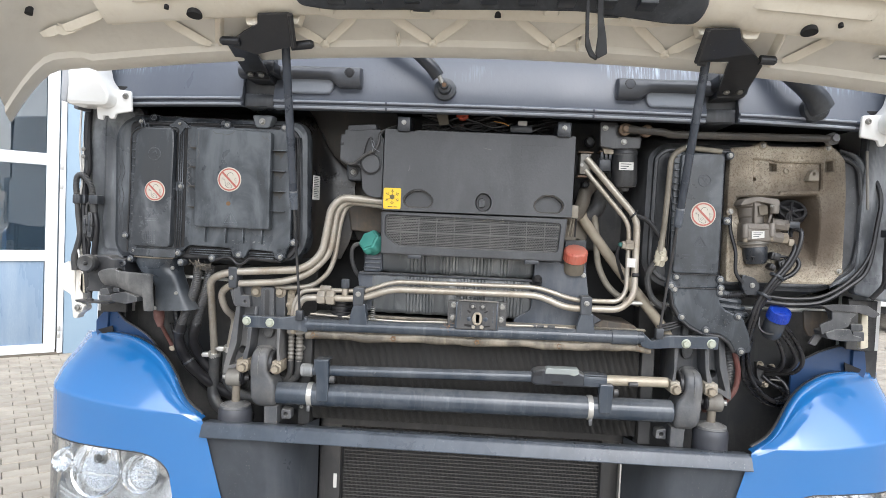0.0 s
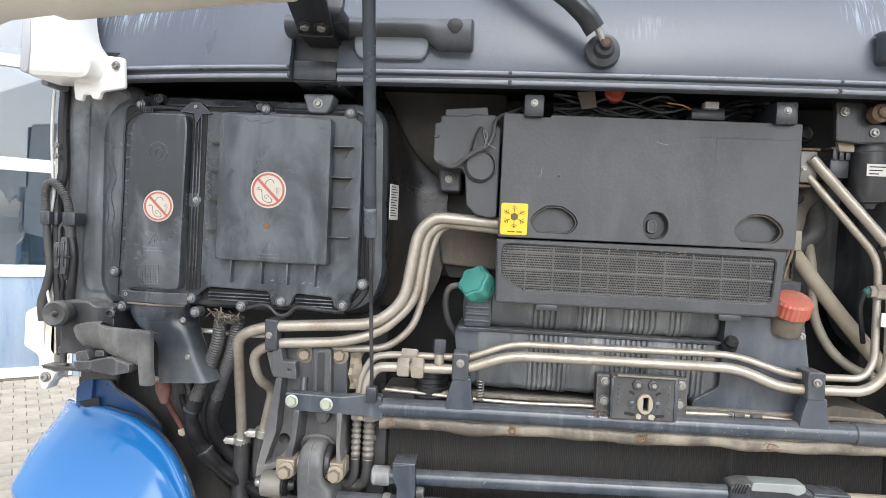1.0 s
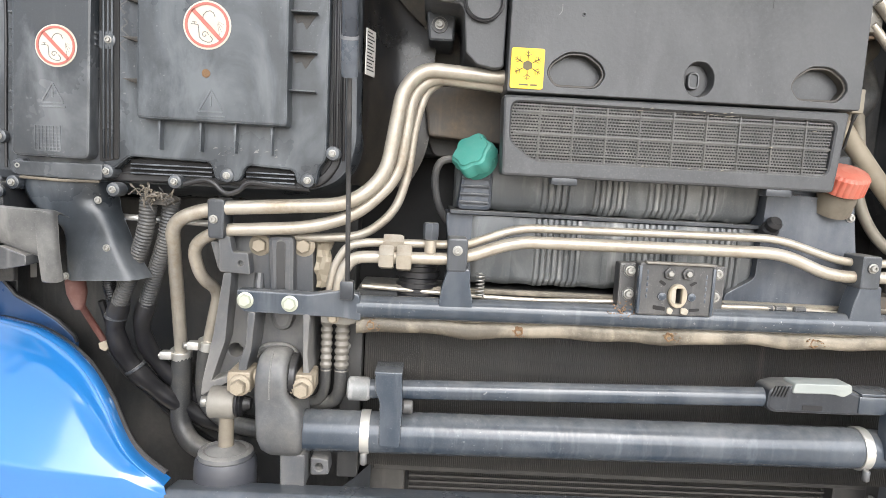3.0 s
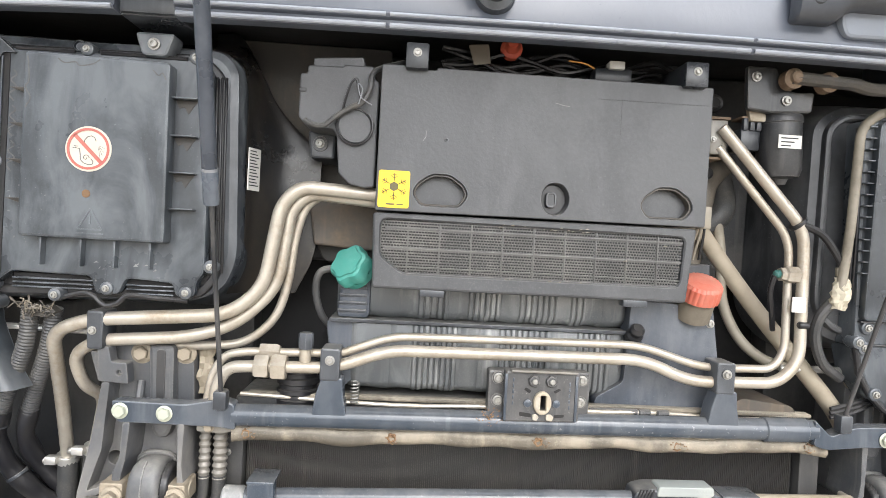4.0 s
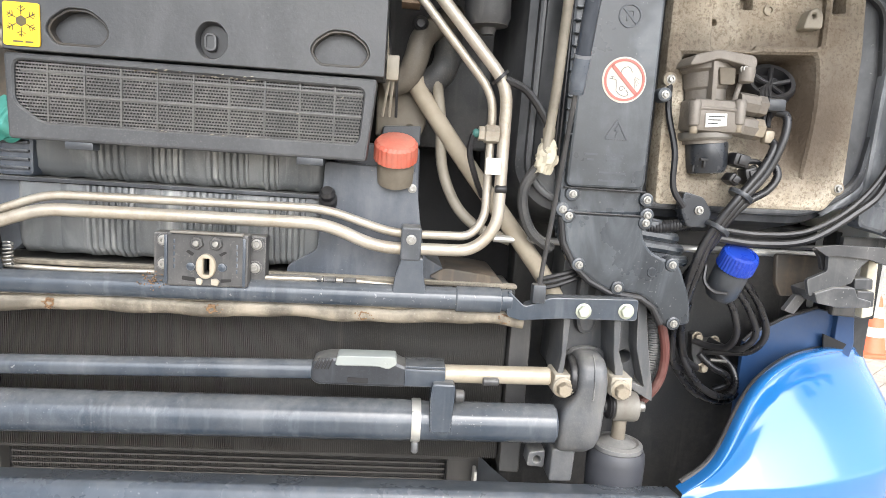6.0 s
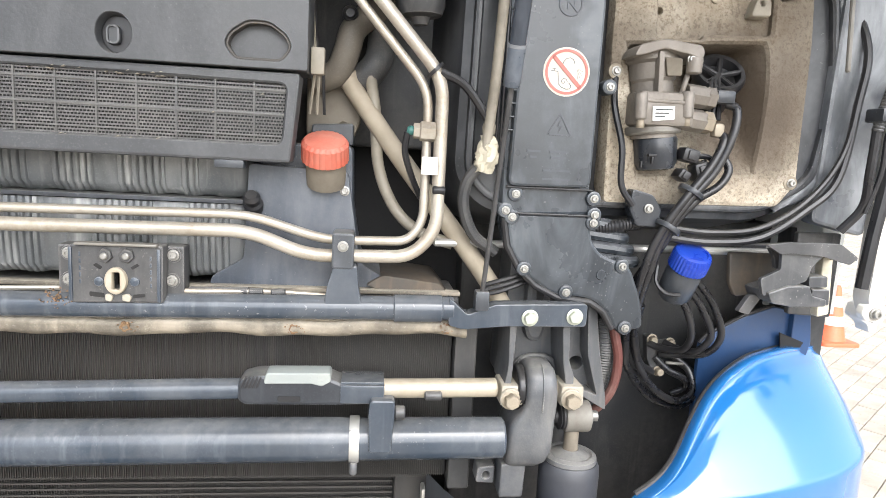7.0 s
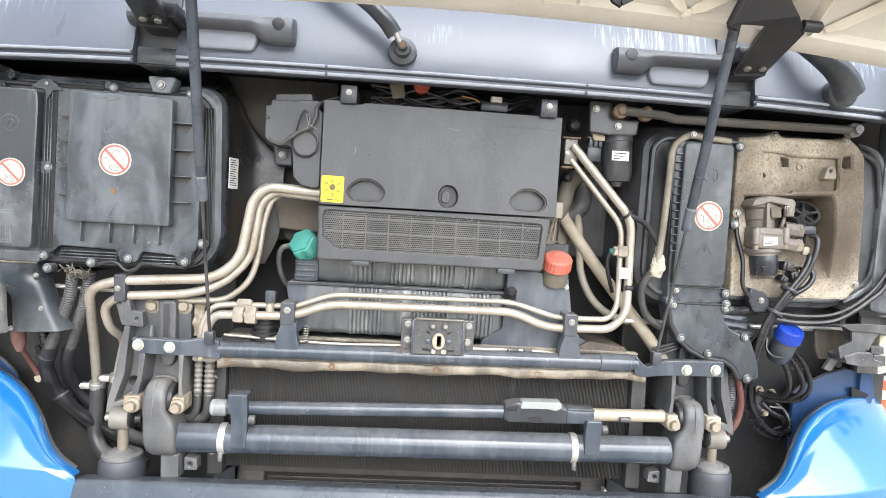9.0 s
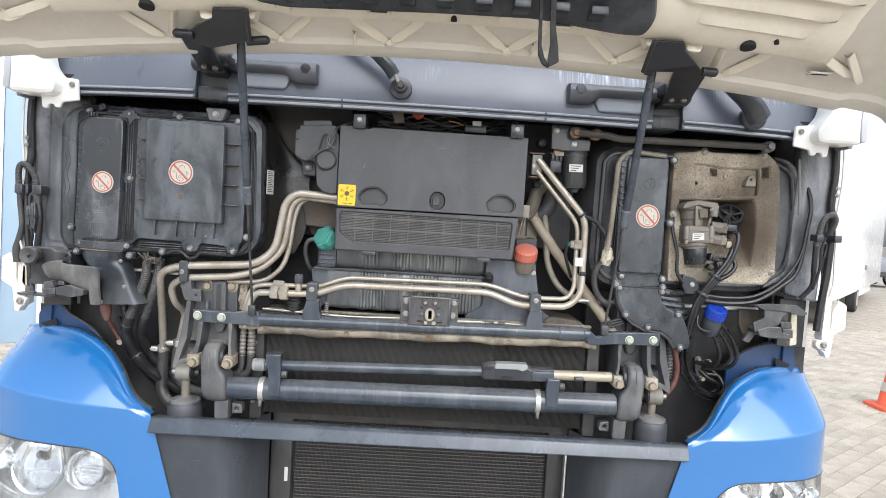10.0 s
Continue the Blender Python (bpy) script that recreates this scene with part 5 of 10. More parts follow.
# Dark rubber-coloured lines paint the shade of open gaps round the lids.
part("gap_shade_line", make(sweep, spline([(-0.915, 1.744, 1.892), (-0.938, 1.742, 1.880), (-0.947, 1.741, 1.855), (-0.946, 1.741, 1.75), (-0.949, 1.741, 1.62), (-0.950, 1.741, 1.545)], 5), 0.0023, 8), rubber, hs)
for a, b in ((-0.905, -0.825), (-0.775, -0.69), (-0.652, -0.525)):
    part("gap_shade_line", make(sweep, [Vector((a, 1.737, 1.902)), Vector((a * 0.5 + b * 0.5, 1.737, 1.9025)), Vector((b, 1.737, 1.901))], 0.0032, 8), rubber, hs)
part("bracket", make(plate, rounded([(-0.835, 1.896), (-0.812, 1.914), (-0.796, 1.914), (-0.772, 1.893), (-0.790, 1.893), (-0.802, 1.872), (-0.807, 1.893)], 0.003), 1.730, 1.742, 0.002), housing_plastic, hs)
part("bracket", make(plate, rounded([(-0.813, 1.745), (-0.795, 1.745), (-0.789, 1.732), (-0.795, 1.719), (-0.813, 1.719)], 0.003), 1.7335, 1.742, 0.002), housing_plastic, hs)
for k in range(3):
    part("bracket_rib", make(box, -0.8165, -0.8125, 1.727, 1.742, 1.7225 + 0.008 * k, 1.7255 + 0.008 * k, 0.0005), housing_plastic, hs)
for x, z in ((-0.886, 1.922), (-0.690, 1.913)):
    part("plug_boss", make(turned, (x, 1.765, z), (0, -1, 0), [(0.0105, 0), (0.0095, 0.018), (0.0075, 0.020), (0.006, 0.015)], 18), housing_plastic, hs)
part("moulded_emblem", make(plate, circle(-0.866, 1.818, 0.0185, 32), 1.7162, 1.7172, 0.0005, [(circle(-0.866, 1.818, 0.0160, 32), None)]), duct_plastic, hs)
part("moulded_emblem", make(stroke, [(-0.872, 1.810), (-0.870, 1.822), (-0.862, 1.826), (-0.858, 1.814), (-0.864, 1.808)], 1.717, 0.0025, 0.0008), duct_plastic, hs)
for x, z in ((-0.914, 1.907), (-0.803, 1.905), (-0.672, 1.906), (-0.512, 1.904), (-0.798, 1.732), (-0.926, 1.549), (-0.937, 1.524), (-0.802, 1.547), (-0.793, 1.521),
             (-0.629, 1.550), (-0.512, 1.549), (-0.477, 1.590), (-0.954, 1.589), (-0.704, 1.537)):
    part("screw_boss", make(plate, circle(x, z, 0.0105, 16), 1.732, 1.757, 0.004), housing_plastic, hs)
    screw(hs, x, 1.732, z, 0.0054, turn=37 * x)
part("screw_tab", make(plate, rounded([(-0.60, 1.935), (-0.588, 1.90), (-0.552, 1.90), (-0.54, 1.935)], 0.008), 1.724, 1.762, 0.004), housing_plastic, hs)
screw(hs, -0.570, 1.723, 1.917, 0.009)
part("rust_spot", make(plate, circle(-0.652, 1.690, 0.006, 12), 1.7078, 1.709, 0.0004), rust, hs, "small rust stain")
for cx, cz, k, yy in ((-0.645, 1.650, 1.0, 1.709), (-0.868, 1.65, 0.9, 1.717)):
    bm = bm_new()
    tri = [(cx - 0.017 * k, cz - 0.012 * k), (cx + 0.017 * k, cz - 0.012 * k), (cx, cz + 0.018 * k), (cx - 0.017 * k, cz - 0.012 * k)]
    stroke(bm, tri, yy, 0.002, 0.0012)
    stroke(bm, [(cx, cz + 0.008 * k), (cx, cz - 0.004 * k)], yy, 0.002, 0.0012)
    stroke(bm, [(cx - 0.02 * k, cz - 0.018 * k), (cx + 0.02 * k, cz - 0.018 * k)], yy, 0.002, 0.0012)
    part("moulded_sign", bm, lid_plastic if yy < 1.715 else duct_plastic, hs)
for i in range(8):
    part("moulded_bar", make(stroke, [(-0.893, 1.572 + 0.005 * i), (-0.858, 1.572 + 0.005 * i)], 1.717, 0.0015, 0.0012), duct_plastic, hs)
    part("moulded_bar", make(stroke, [(-0.893 + 0.005 * i, 1.572), (-0.893 + 0.005 * i, 1.607)], 1.717, 0.0015, 0.0010), duct_plastic, hs)
lance_sticker(-0.862, 1.717, 1.717, 0.029)
lance_sticker(-0.651, 1.709, 1.755, 0.033)


front = spline([(-0.51, 1.782, 1.926), (-0.462, 1.783, 1.916), (-0.445, 1.785, 1.87), (-0.444, 1.785, 1.79), (-0.443, 1.785, 1.745), (-0.443, 1.785, 1.62), (-0.465, 1.785, 1.545)], 6)
rear = spline([(-0.522, 1.86, 1.979), (-0.475, 1.86, 1.971), (-0.412, 1.86, 1.861), (-0.343, 1.86, 1.789), (-0.336, 1.86, 1.746), (-0.340, 1.86, 1.62), (-0.37, 1.86, 1.545)], 6)
rows = []
for a, b in zip(front, rear):
    w = b.x - a.x
    rows.append(spline([a, (a.x + 0.10 * w, 1.815, a.z + 0.25 * (b.z - a.z)), (a.x + 0.45 * w, 1.848, a.z + 0.65 * (b.z - a.z)), b], 5))
part("flank", make(sheet, rows, (0.0, 0.004, 0.0)), flank_plastic, hs, "smooth black housing flank", angle=70)
bl = thing("data_label", (-0.437, 1.80, 1.747), "white printed data label on the housing flank", "label")
M = pose(-0.4375, 1.803, 1.747, 0, 0, 72)
part("paper", make(plate, rect(-0.019, 0.015, -0.034, 0.034), -0.0045, -0.003, 0), paper, bl, m=M)
for k in range(12):
    part("printed_bar", make(stroke, [(-0.016, 0.029 - 0.005 * k), (0.006 + 0.004 * ((k * 7) % 3 - 1), 0.029 - 0.005 * k)], -0.0045, 0.0018, 0.0004), ink, bl, m=M)
# snorkel below the narrow lid
sn = thing("air_snorkel", (-0.84, 1.76, 1.39), "black plastic air snorkel bolted under the housing", "air snorkel")
left_ = spline([(-0.936, 0, 1.534), (-0.935, 0, 1.512), (-0.922, 0, 1.490), (-0.897, 0, 1.474), (-0.881, 0, 1.456), (-0.877, 0, 1.42), (-0.874, 0, 1.382)], 4)
right_ = spline([(-0.806, 0, 1.532), (-0.809, 0, 1.514), (-0.802, 0, 1.488), (-0.793, 0, 1.461), (-0.783, 0, 1.435), (-0.768, 0, 1.409), (-0.754, 0, 1.388)], 4)
rows = []
for a, b in zip(left_, right_):
    row = []
    for c in range(15):
        u = c / 14
        z = a.z + (b.z - a.z) * u
        dip = 0.010 * math.exp(-((a.x + (b.x - a.x) * u + 0.818) / 0.016) ** 2 - ((z - 1.504) / 0.010) ** 2)
        row.append((a.x + (b.x - a.x) * u, 1.7365 + 0.035 * abs(2 * u - 1) ** 9 + dip + 0.006 * (1 - min(1, abs(z - 1.45) / 0.07)), z))
    rows.append(row)
part("duct", make(sheet, rows, (0, 0.006, 0)), lid_plastic, sn, angle=60)
part("collar", make(plate, rounded([(-0.934, 1.556), (-0.805, 1.556), (-0.806, 1.5335), (-0.86, 1.5335), (-0.928, 1.536)], 0.004), 1.728, 1.745, 0.003), duct_plastic, sn)
part("joint_band", make(sweep, [Vector((-0.925, 1.733, 1.5325)), Vector((-0.87, 1.732, 1.5305)), Vector((-0.812, 1.733, 1.5315))], 0.0022, 8), seal_beige, sn, "dust-filled joint")
for x, z in ((-0.818, 1.504), (-0.806, 1.434), (-0.866, 1.389)):
    screw(sn, x, 1.741, z, 0.0055)
# cable duct hoses below
hb = thing("corrugated_hose", (-0.80, 1.83, 1.1), "black corrugated cable hose, dusty on top", "cable hose", "corrugated hoses")
part("hose", make(corrugated, [(-0.752, 1.76, 1.515), (-0.760, 1.765, 1.46), (-0.785, 1.78, 1.40), (-0.818, 1.80, 1.335)], 0.0125, 0.0052), hose_grey, hb)
part("taped_lead", make(sweep, spline([(-0.815, 1.80, 1.342), (-0.832, 1.82, 1.29), (-0.822, 1.84, 1.235), (-0.785, 1.87, 1.175), (-0.73, 1.90, 1.125), (-0.66, 1.93, 1.08)], 7), lambda t: 0.0155 + 0.0012 * math.sin(t * 90), 14), rubber, hb, "black tape-wrapped lead")
for t_, p_ in ((0, (-0.8265, 1.811, 1.315)), (1, (-0.813, 1.848, 1.218))):
    part("tie", make(turned, p_, (-0.2 + 0.7 * t_, 0.1, -1 + 0.25 * t_), [(0.0168, -0.003), (0.0178, -0.002), (0.0178, 0.002), (0.0168, 0.003)], 18), plastic, hb)
hb = thing("corrugated_hose", (-0.77, 1.83, 1.1), "black corrugated cable hose, dusty on top", "cable hose", "corrugated hoses")
part("hose", make(corrugated, [(-0.722, 1.77, 1.512), (-0.735, 1.78, 1.45), (-0.760, 1.80, 1.39), (-0.782, 1.82, 1.335)], 0.0125, 0.0052), hose_grey, hb)
part("taped_lead", make(sweep, spline([(-0.780, 1.82, 1.342), (-0.798, 1.84, 1.29), (-0.792, 1.87, 1.235), (-0.755, 1.90, 1.175), (-0.70, 1.93, 1.12), (-0.63, 1.95, 1.08)], 7), lambda t: 0.0145 + 0.0012 * math.sin(t * 80), 14), rubber, hb, "black tape-wrapped lead")
hb = thing("corrugated_hose", (-0.85, 1.85, 1.1), "black corrugated cable hose, dusty", "cable hose", "corrugated hoses")
part("hose", make(corrugated, [(-0.835, 1.80, 1.395), (-0.838, 1.815, 1.36), (-0.832, 1.825, 1.32)], 0.010), rubber, hb)
part("taped_lead", make(sweep, spline([(-0.833, 1.823, 1.325), (-0.845, 1.85, 1.27), (-0.82, 1.89, 1.20), (-0.75, 1.94, 1.12)], 7), 0.010, 12), rubber, hb)
hb = thing("cable", (-0.87, 1.85, 1.1), "red-brown sheathed cable hanging from the snorkel", "cable")
part("plug", make(turned, (-0.880, 1.79, 1.380), (0.1, 0.05, -1), [(0.010, 0), (0.0150, 0.006), (0.0150, 0.026), (0.010, 0.044), (0.007, 0.052)], 16), hose_red, hb)
part("sheath", make(sweep, spline([(-0.874, 1.795, 1.335), (-0.876, 1.83, 1.30), (-0.862, 1.845, 1.262)], 8), 0.0055, 10), hose_red, hb)
part("clip", make(plate, rounded([(-0.868, 1.262), (-0.856, 1.266), (-0.850, 1.256), (-0.856, 1.248), (-0.866, 1.252)], 0.002), 1.835, 1.85, 0.002), hose_beige, hb, "tan cable clip")
part("lead", make(sweep, spline([(-0.862, 1.845, 1.262), (-0.84, 1.86, 1.21), (-0.80, 1.89, 1.155), (-0.72, 1.94, 1.09)], 8), 0.004, 8), rubber, hb)
hb = thing("cable", (-0.83, 1.85, 1.1), "thin black cable along the arch wall", "cable")
part("sheath", make(sweep, spline([(-0.87, 1.85, 1.33), (-0.845, 1.88, 1.22), (-0.79, 1.92, 1.12), (-0.70, 1.95, 1.04)], 8), 0.006, 8), rubber, hb)
hb = thing("wire_frays", (-0.75, 1.75, 1.515), "frayed tan tape ends above the cable hoses", "wire ends")
for k in range(26):
    a, b = random.uniform(-1, 1), random.random()
    p = Vector((-0.736 + 0.028 * a, 1.746 - 0.01 * b, 1.505 + 0.014 * random.random()))
    q = p + Vector((random.uniform(-0.018, 0.018), random.uniform(-0.008, 0.004), random.uniform(-0.006, 0.018)))
    w = q + Vector((random.uniform(-0.012, 0.012), random.uniform(-0.006, 0.006), random.uniform(-0.014, 0.006)))
    part("strand", make(sweep, spline([p, q, w], 4), 0.0006 + 0.0012 * b * b, 5), (hose_tan, hose_dust, grime)[k % 3], hb)
part("tape_wad", make(plate, rounded([(-0.760, 1.510), (-0.748, 1.519), (-0.735, 1.514), (-0.722, 1.520), (-0.708, 1.509), (-0.722, 1.500), (-0.746, 1.502)], 0.003), 1.748, 1.765, 0.005), grime, hb)

# ---- heater cover in the middle ----
hc = thing("heater_cover", (0.02, 1.76, 1.57), "matt grey plastic heater cover with a perforated air intake", "heater cover")


def hollow(cx, cz):
    """A finger hollow: level foot and head, both ends cut back."""
    return rounded([(cx + dx, cz + dz) for dx, dz in ((-0.030, -0.0225), (0.030, -0.0225), (0.0425, -0.004), (0.036, 0.011), (0.014, 0.0265), (-0.014, 0.0265), (-0.036, 0.011), (-0.0425, -0.004))], 0.009)


top = [(-0.232, 1.909), (-0.195, 1.909), (-0.194, 1.904), (-0.150, 1.904), (-0.149, 1.908), (0.277, 1.906), (0.276, 1.691), (-0.232, 1.690)]
oval = rounded([(0.019, 1.712), (0.019, 1.731), (0.030, 1.746), (0.050, 1.746), (0.062, 1.731), (0.062, 1.712), (0.050, 1.697), (0.030, 1.697)], 0.012)
part("upper_cover", make(plate, rounded(top, 0.003), 1.714, 1.80, 0.004, [(hollow(-0.135, 1.7225), 0.020), (oval, 0.022), (hollow(0.214, 1.7225), 0.020)]), cover_plastic, hc)
for cx in (-0.135, 0.214):
    ring_ = hollow(cx, 1.7225)
    # Added dark ring: the steep wall's shadow, put into the colour.
    part("hollow_shade_rim", make(plate, inset(ring_, 0.0002), 1.7185, 1.733, 0.001, [(inset(ring_, 0.0036), None)]), flank_plastic, hc, "dark ring painting shade at the edge of the hollow")
slot = rounded([(0.0305, 1.711), (0.0305, 1.730), (0.0420, 1.730), (0.0420, 1.711)], 0.006)
part("release_button", make(plate, rounded(inset(slot, -0.0030), 0.005), 1.7225, 1.735, 0.003, [(slot, 0.003)]), cover_plastic, hc, "raised oval button rim")
part("button_well", make(plate, inset(oval, 0.0022), 1.7305, 1.738, 0.0005), rubber, hc, "black button well")
part("seam_line", make(box, 0.10, 0.272, 1.7134, 1.7145, 1.8773, 1.8777, 0), rubber, hc)
part("seam_line", make(box, 0.1347, 0.1353, 1.7134, 1.7145, 1.824, 1.876, 0), rubber, hc)
part("pock_mark", make(turned, (-0.130, 1.7142, 1.801), (0, -1, 0), [(0.0035, 0), (0.0030, 0.0008), (0.0018, 0.0008), (0.0012, 0.0002)], 12), cover_plastic, hc)
for px_, pz_ in ((-0.165, 1.798), (0.045, 1.864)):
    part("scratch", make(stroke, [(px_, pz_), (px_ + 0.004, pz_ + 0.006), (px_ + 0.004, pz_ + 0.015)] if px_ < 0 else [(px_ - 0.012, pz_ + 0.003), (px_, pz_), (px_ + 0.010, pz_ - 0.001)], 1.714, 0.0009, 0.0003), scuff_grey, hc, "pale scratch")
opening = [(-0.222, 1.678), (0.250, 1.674), (0.244, 1.596), (-0.186, 1.596), (-0.222, 1.622)]
low = [(-0.235, 1.687), (0.267, 1.688), (0.256, 1.572), (-0.231, 1.572)]
part("lower_cover", make(plate, rounded(low, 0.006), 1.720, 1.76, 0.004, [(rounded(opening, 0.012), None)], back=False), cover_plastic, hc)
# Near-black sheet stands for the shaded space behind the mesh.
part("shade_backing", make(plate, rect(-0.228, 0.252, 1.59, 1.682), 1.742, 1.748, 0.0), dark_void, hc)


def perforated(bm):
    """A sheet of staggered round openings, built from rows of thin webs."""
    def inside(x, z):
        xl = -0.222 if z > 1.622 else -0.222 + (1.622 - z) * 1.38
        return xl < x < 0.250 - (1.674 - z) * 0.077
    rows, p = 19, 0.0043
    for i in range(rows + 1):
        z = 1.5975 + i * p
        x0 = -0.222 if z > 1.622 else -0.222 + (1.622 - z) * 1.38
        plain_box(bm, x0, 0.2485 - (1.674 - z) * 0.077, 1.7258, 1.7275, z - 0.00105, z + 0.00105)
    for i in range(rows):
        z = 1.5975 + i * p
        for k in range(108):
            x = -0.221 + 0.00436 * (k + 0.5 * (i % 2))
            if inside(x, z) and inside(x, z + p):
                plain_box(bm, x - 0.00055, x + 0.00055, 1.7268, 1.7276, z + 0.00105, z + p - 0.00105)


tagged(part("perforated_sheet", make(perforated), mesh_grey, hc), kind="stuff")
for k in range(9):
    x = -0.180 + 0.0485 * k
    part("mullion", make(box, x - 0.0011, x + 0.0011, 1.7240, 1.729, 1.5965, 1.676, 0.0004), mullion_grey, hc)
for z in (1.606, 1.634, 1.6645):
    part("mullion", make(box, -0.215, 0.247, 1.7238, 1.729, z - 0.0012, z + 0.0012, 0.0004), mullion_grey, hc)
for x0, x1 in ((-0.197, -0.163), (0.226, 0.262)):
    part("hanger", make(box, x0, x1, 1.70, 1.80, 1.902, 1.940, 0.003), plastic, hc)
    screw(hc, (x0 + x1) / 2, 1.70, 1.925, 0.0065)
for x0, x1 in ((-0.158, -0.120), (0.158, 0.196)):
    part("clip", make(box, x0, x1, 1.722, 1.745, 1.562, 1.573, 0.002), plastic, hc)
for k in range(60):
    x, z = random.uniform(-0.22, 0.26), random.uniform(1.575, 1.685)
    if k < 22:
        x, z = -0.07 + 0.17 * random.random(), random.choice((1.672, 1.676, 1.594)) + 0.002 * random.random()
    part("scuff", make(plate, [(x, z), (x + 0.001 + 0.006 * random.random(), z + 0.0006), (x + 0.003, z + 0.0018)], 1.7192, 1.7203 if z > 1.679 or z < 1.594 else 1.7275, 0), seal_cream, hc) if k < 26 else None
lb = thing("refrigerant_label", (-0.206, 1.712, 1.695), "yellow square label with a black snow crystal", "label")
part("paper", make(plate, rounded([(-0.2285, 1.6945), (-0.1815, 1.6945), (-0.1815, 1.7505), (-0.2285, 1.7505)], 0.004), 1.7115, 1.7132, 0.0003), yellow, lb)
bm = bm_new()
cx, cz = -0.2050, 1.7265
for k in range(6):
    a = math.pi / 6 + k * math.pi / 3
    c, s = math.cos(a), math.sin(a)
    stroke(bm, [(cx + 0.008 * c, cz + 0.008 * s), (cx + 0.0205 * c, cz + 0.0205 * s)], 1.7115, 0.0011, 0.0004)
    for away, long_ in ((0.0125, 0.0062), (0.0165, 0.0040)):
        for t in (0.95, -0.95):
            stroke(bm, [(cx + away * c, cz + away * s), (cx + away * c + long_ * math.cos(a + t), cz + away * s + long_ * math.sin(a + t))], 1.7115, 0.0009, 0.0004)
plate(bm, circle(cx, cz, 0.0072, 6, math.pi / 6), 1.7111, 1.7115, 0)
part("snow_crystal", bm, crystal_ink, lb)
bm = bm_new()
for a, b in ((-0.216, -0.203), (-0.200, -0.190)):
    stroke(bm, [(a, 1.7000), (b, 1.7000)], 1.7115, 0.0022, 0.0004)
part("printed_bars", bm, crystal_ink, lb)

# tag and wiring above the cover
wr = thing("wiring_loom", (0.10, 1.80, 1.93), "dark tangle of wires and plugs above the heater cover", "wiring")
for k in range(9):
    z = 1.925 + 0.028 * random.random()
    pts = [(-0.14 + 0.05 * j, 1.79 + 0.03 * random.random(), z + 0.012 * math.sin(j * 1.7 + k)) for j in range(9)]
    part("wire", make(sweep, spline(pts, 5), 0.0035, 6), rubber, wr)
part("plug", make(box, 0.125, 0.150, 1.755, 1.78, 1.936, 1.949, 0.002), paper, wr, "pale plug")
part("plug_body", make(box, 0.105, 0.165, 1.765, 1.80, 1.918, 1.940, 0.003), plastic, wr)
part("orange_cap", make(turned, (-0.028, 1.80, 1.966), (0, -1, 0.2), [(0.018, 0), (0.018, 0.01), (0.013, 0.014), (0.009, 0.03)], 16), orange, wr, "orange plastic cap")
part("copper_wire", make(sweep, spline([(0.06, 1.76, 1.945), (0.085, 1.752, 1.940), (0.10, 1.755, 1.934)], 5), 0.0016, 6), copper, wr)
tg = thing("cloth_tag", (-0.06, 1.77, 1.93), "creased tan printed tag hanging above the cover", "tag")
part("tag", make(plate, rounded([(-0.100, 1.962), (-0.068, 1.965), (-0.063, 1.935), (-0.090, 1.930)], 0.003), 1.768, 1.770, 0.0005), hose_tan, tg)

# blower housing beside the cover
bh = thing("blower_housing", (-0.29, 1.85, 1.735), "matt black blower housing with a round boss", "blower housing")
pts = [(-0.356, 1.892), (-0.345, 1.893), (-0.345, 1.905), (-0.292, 1.906), (-0.290, 1.909), (-0.245, 1.909), (-0.243, 1.890), (-0.236, 1.885), (-0.236, 1.726), (-0.250, 1.723), (-0.275, 1.728), (-0.292, 1.744), (-0.297, 1.801), (-0.303, 1.810), (-0.344, 1.813), (-0.356, 1.826)]
part("case", make(plate, rounded(pts, 0.004), 1.735, 1.92, 0.006), cover_plastic, bh)
part("step", make(plate, rounded([(-0.338, 1.918), (-0.262, 1.924), (-0.258, 1.904), (-0.338, 1.900)], 0.003), 1.742, 1.90, 0.004), cover_plastic, bh)
part("collar", make(plate, rounded([(-0.357, 1.870), (-0.346, 1.870), (-0.346, 1.864), (-0.357, 1.864)], 0.002), 1.7335, 1.74, 0.001), rubber, bh)
part("round_boss", make(turned, (-0.270, 1.737, 1.816), (0.12, -1, 0), [(0.028, 0), (0.028, 0.005), (0.025, 0.008), (0.024, 0.005)], 32), cover_plastic, bh)
part("boss_seal", make(sweep, [Vector((-0.270 + 0.0275 * math.cos(a), 1.729, 1.816 + 0.0285 * math.sin(a))) for a in [math.pi * (0.75 + 1.5 * k / 24) for k in range(25)]], 0.0018, 6), rubber, bh)
part("wire", make(sweep, spline([(-0.345, 1.728, 1.820), (-0.330, 1.724, 1.813), (-0.315, 1.721, 1.813), (-0.300, 1.720, 1.825), (-0.276, 1.720, 1.842), (-0.259, 1.718, 1.850), (-0.249, 1.722, 1.872), (-0.243, 1.728, 1.900), (-0.20, 1.76, 1.925)], 8), 0.0042, 8), hose_grey, bh, "taped black wire")
part("wire", make(sweep, spline([(-0.289, 1.726, 1.838), (-0.283, 1.722, 1.862), (-0.276, 1.720, 1.880), (-0.269, 1.720, 1.884), (-0.265, 1.721, 1.868), (-0.260, 1.718, 1.852)], 6), 0.0022, 6), rubber, bh)
part("tie_wrap", make(sweep, spline([(-0.264, 1.713, 1.846), (-0.259, 1.711, 1.868), (-0.266, 1.712, 1.876), (-0.262, 1.712, 1.858), (-0.252, 1.712, 1.850), (-0.244, 1.714, 1.846)], 6), 0.0010, 6), trim_grey, bh, "grey tie wrap")
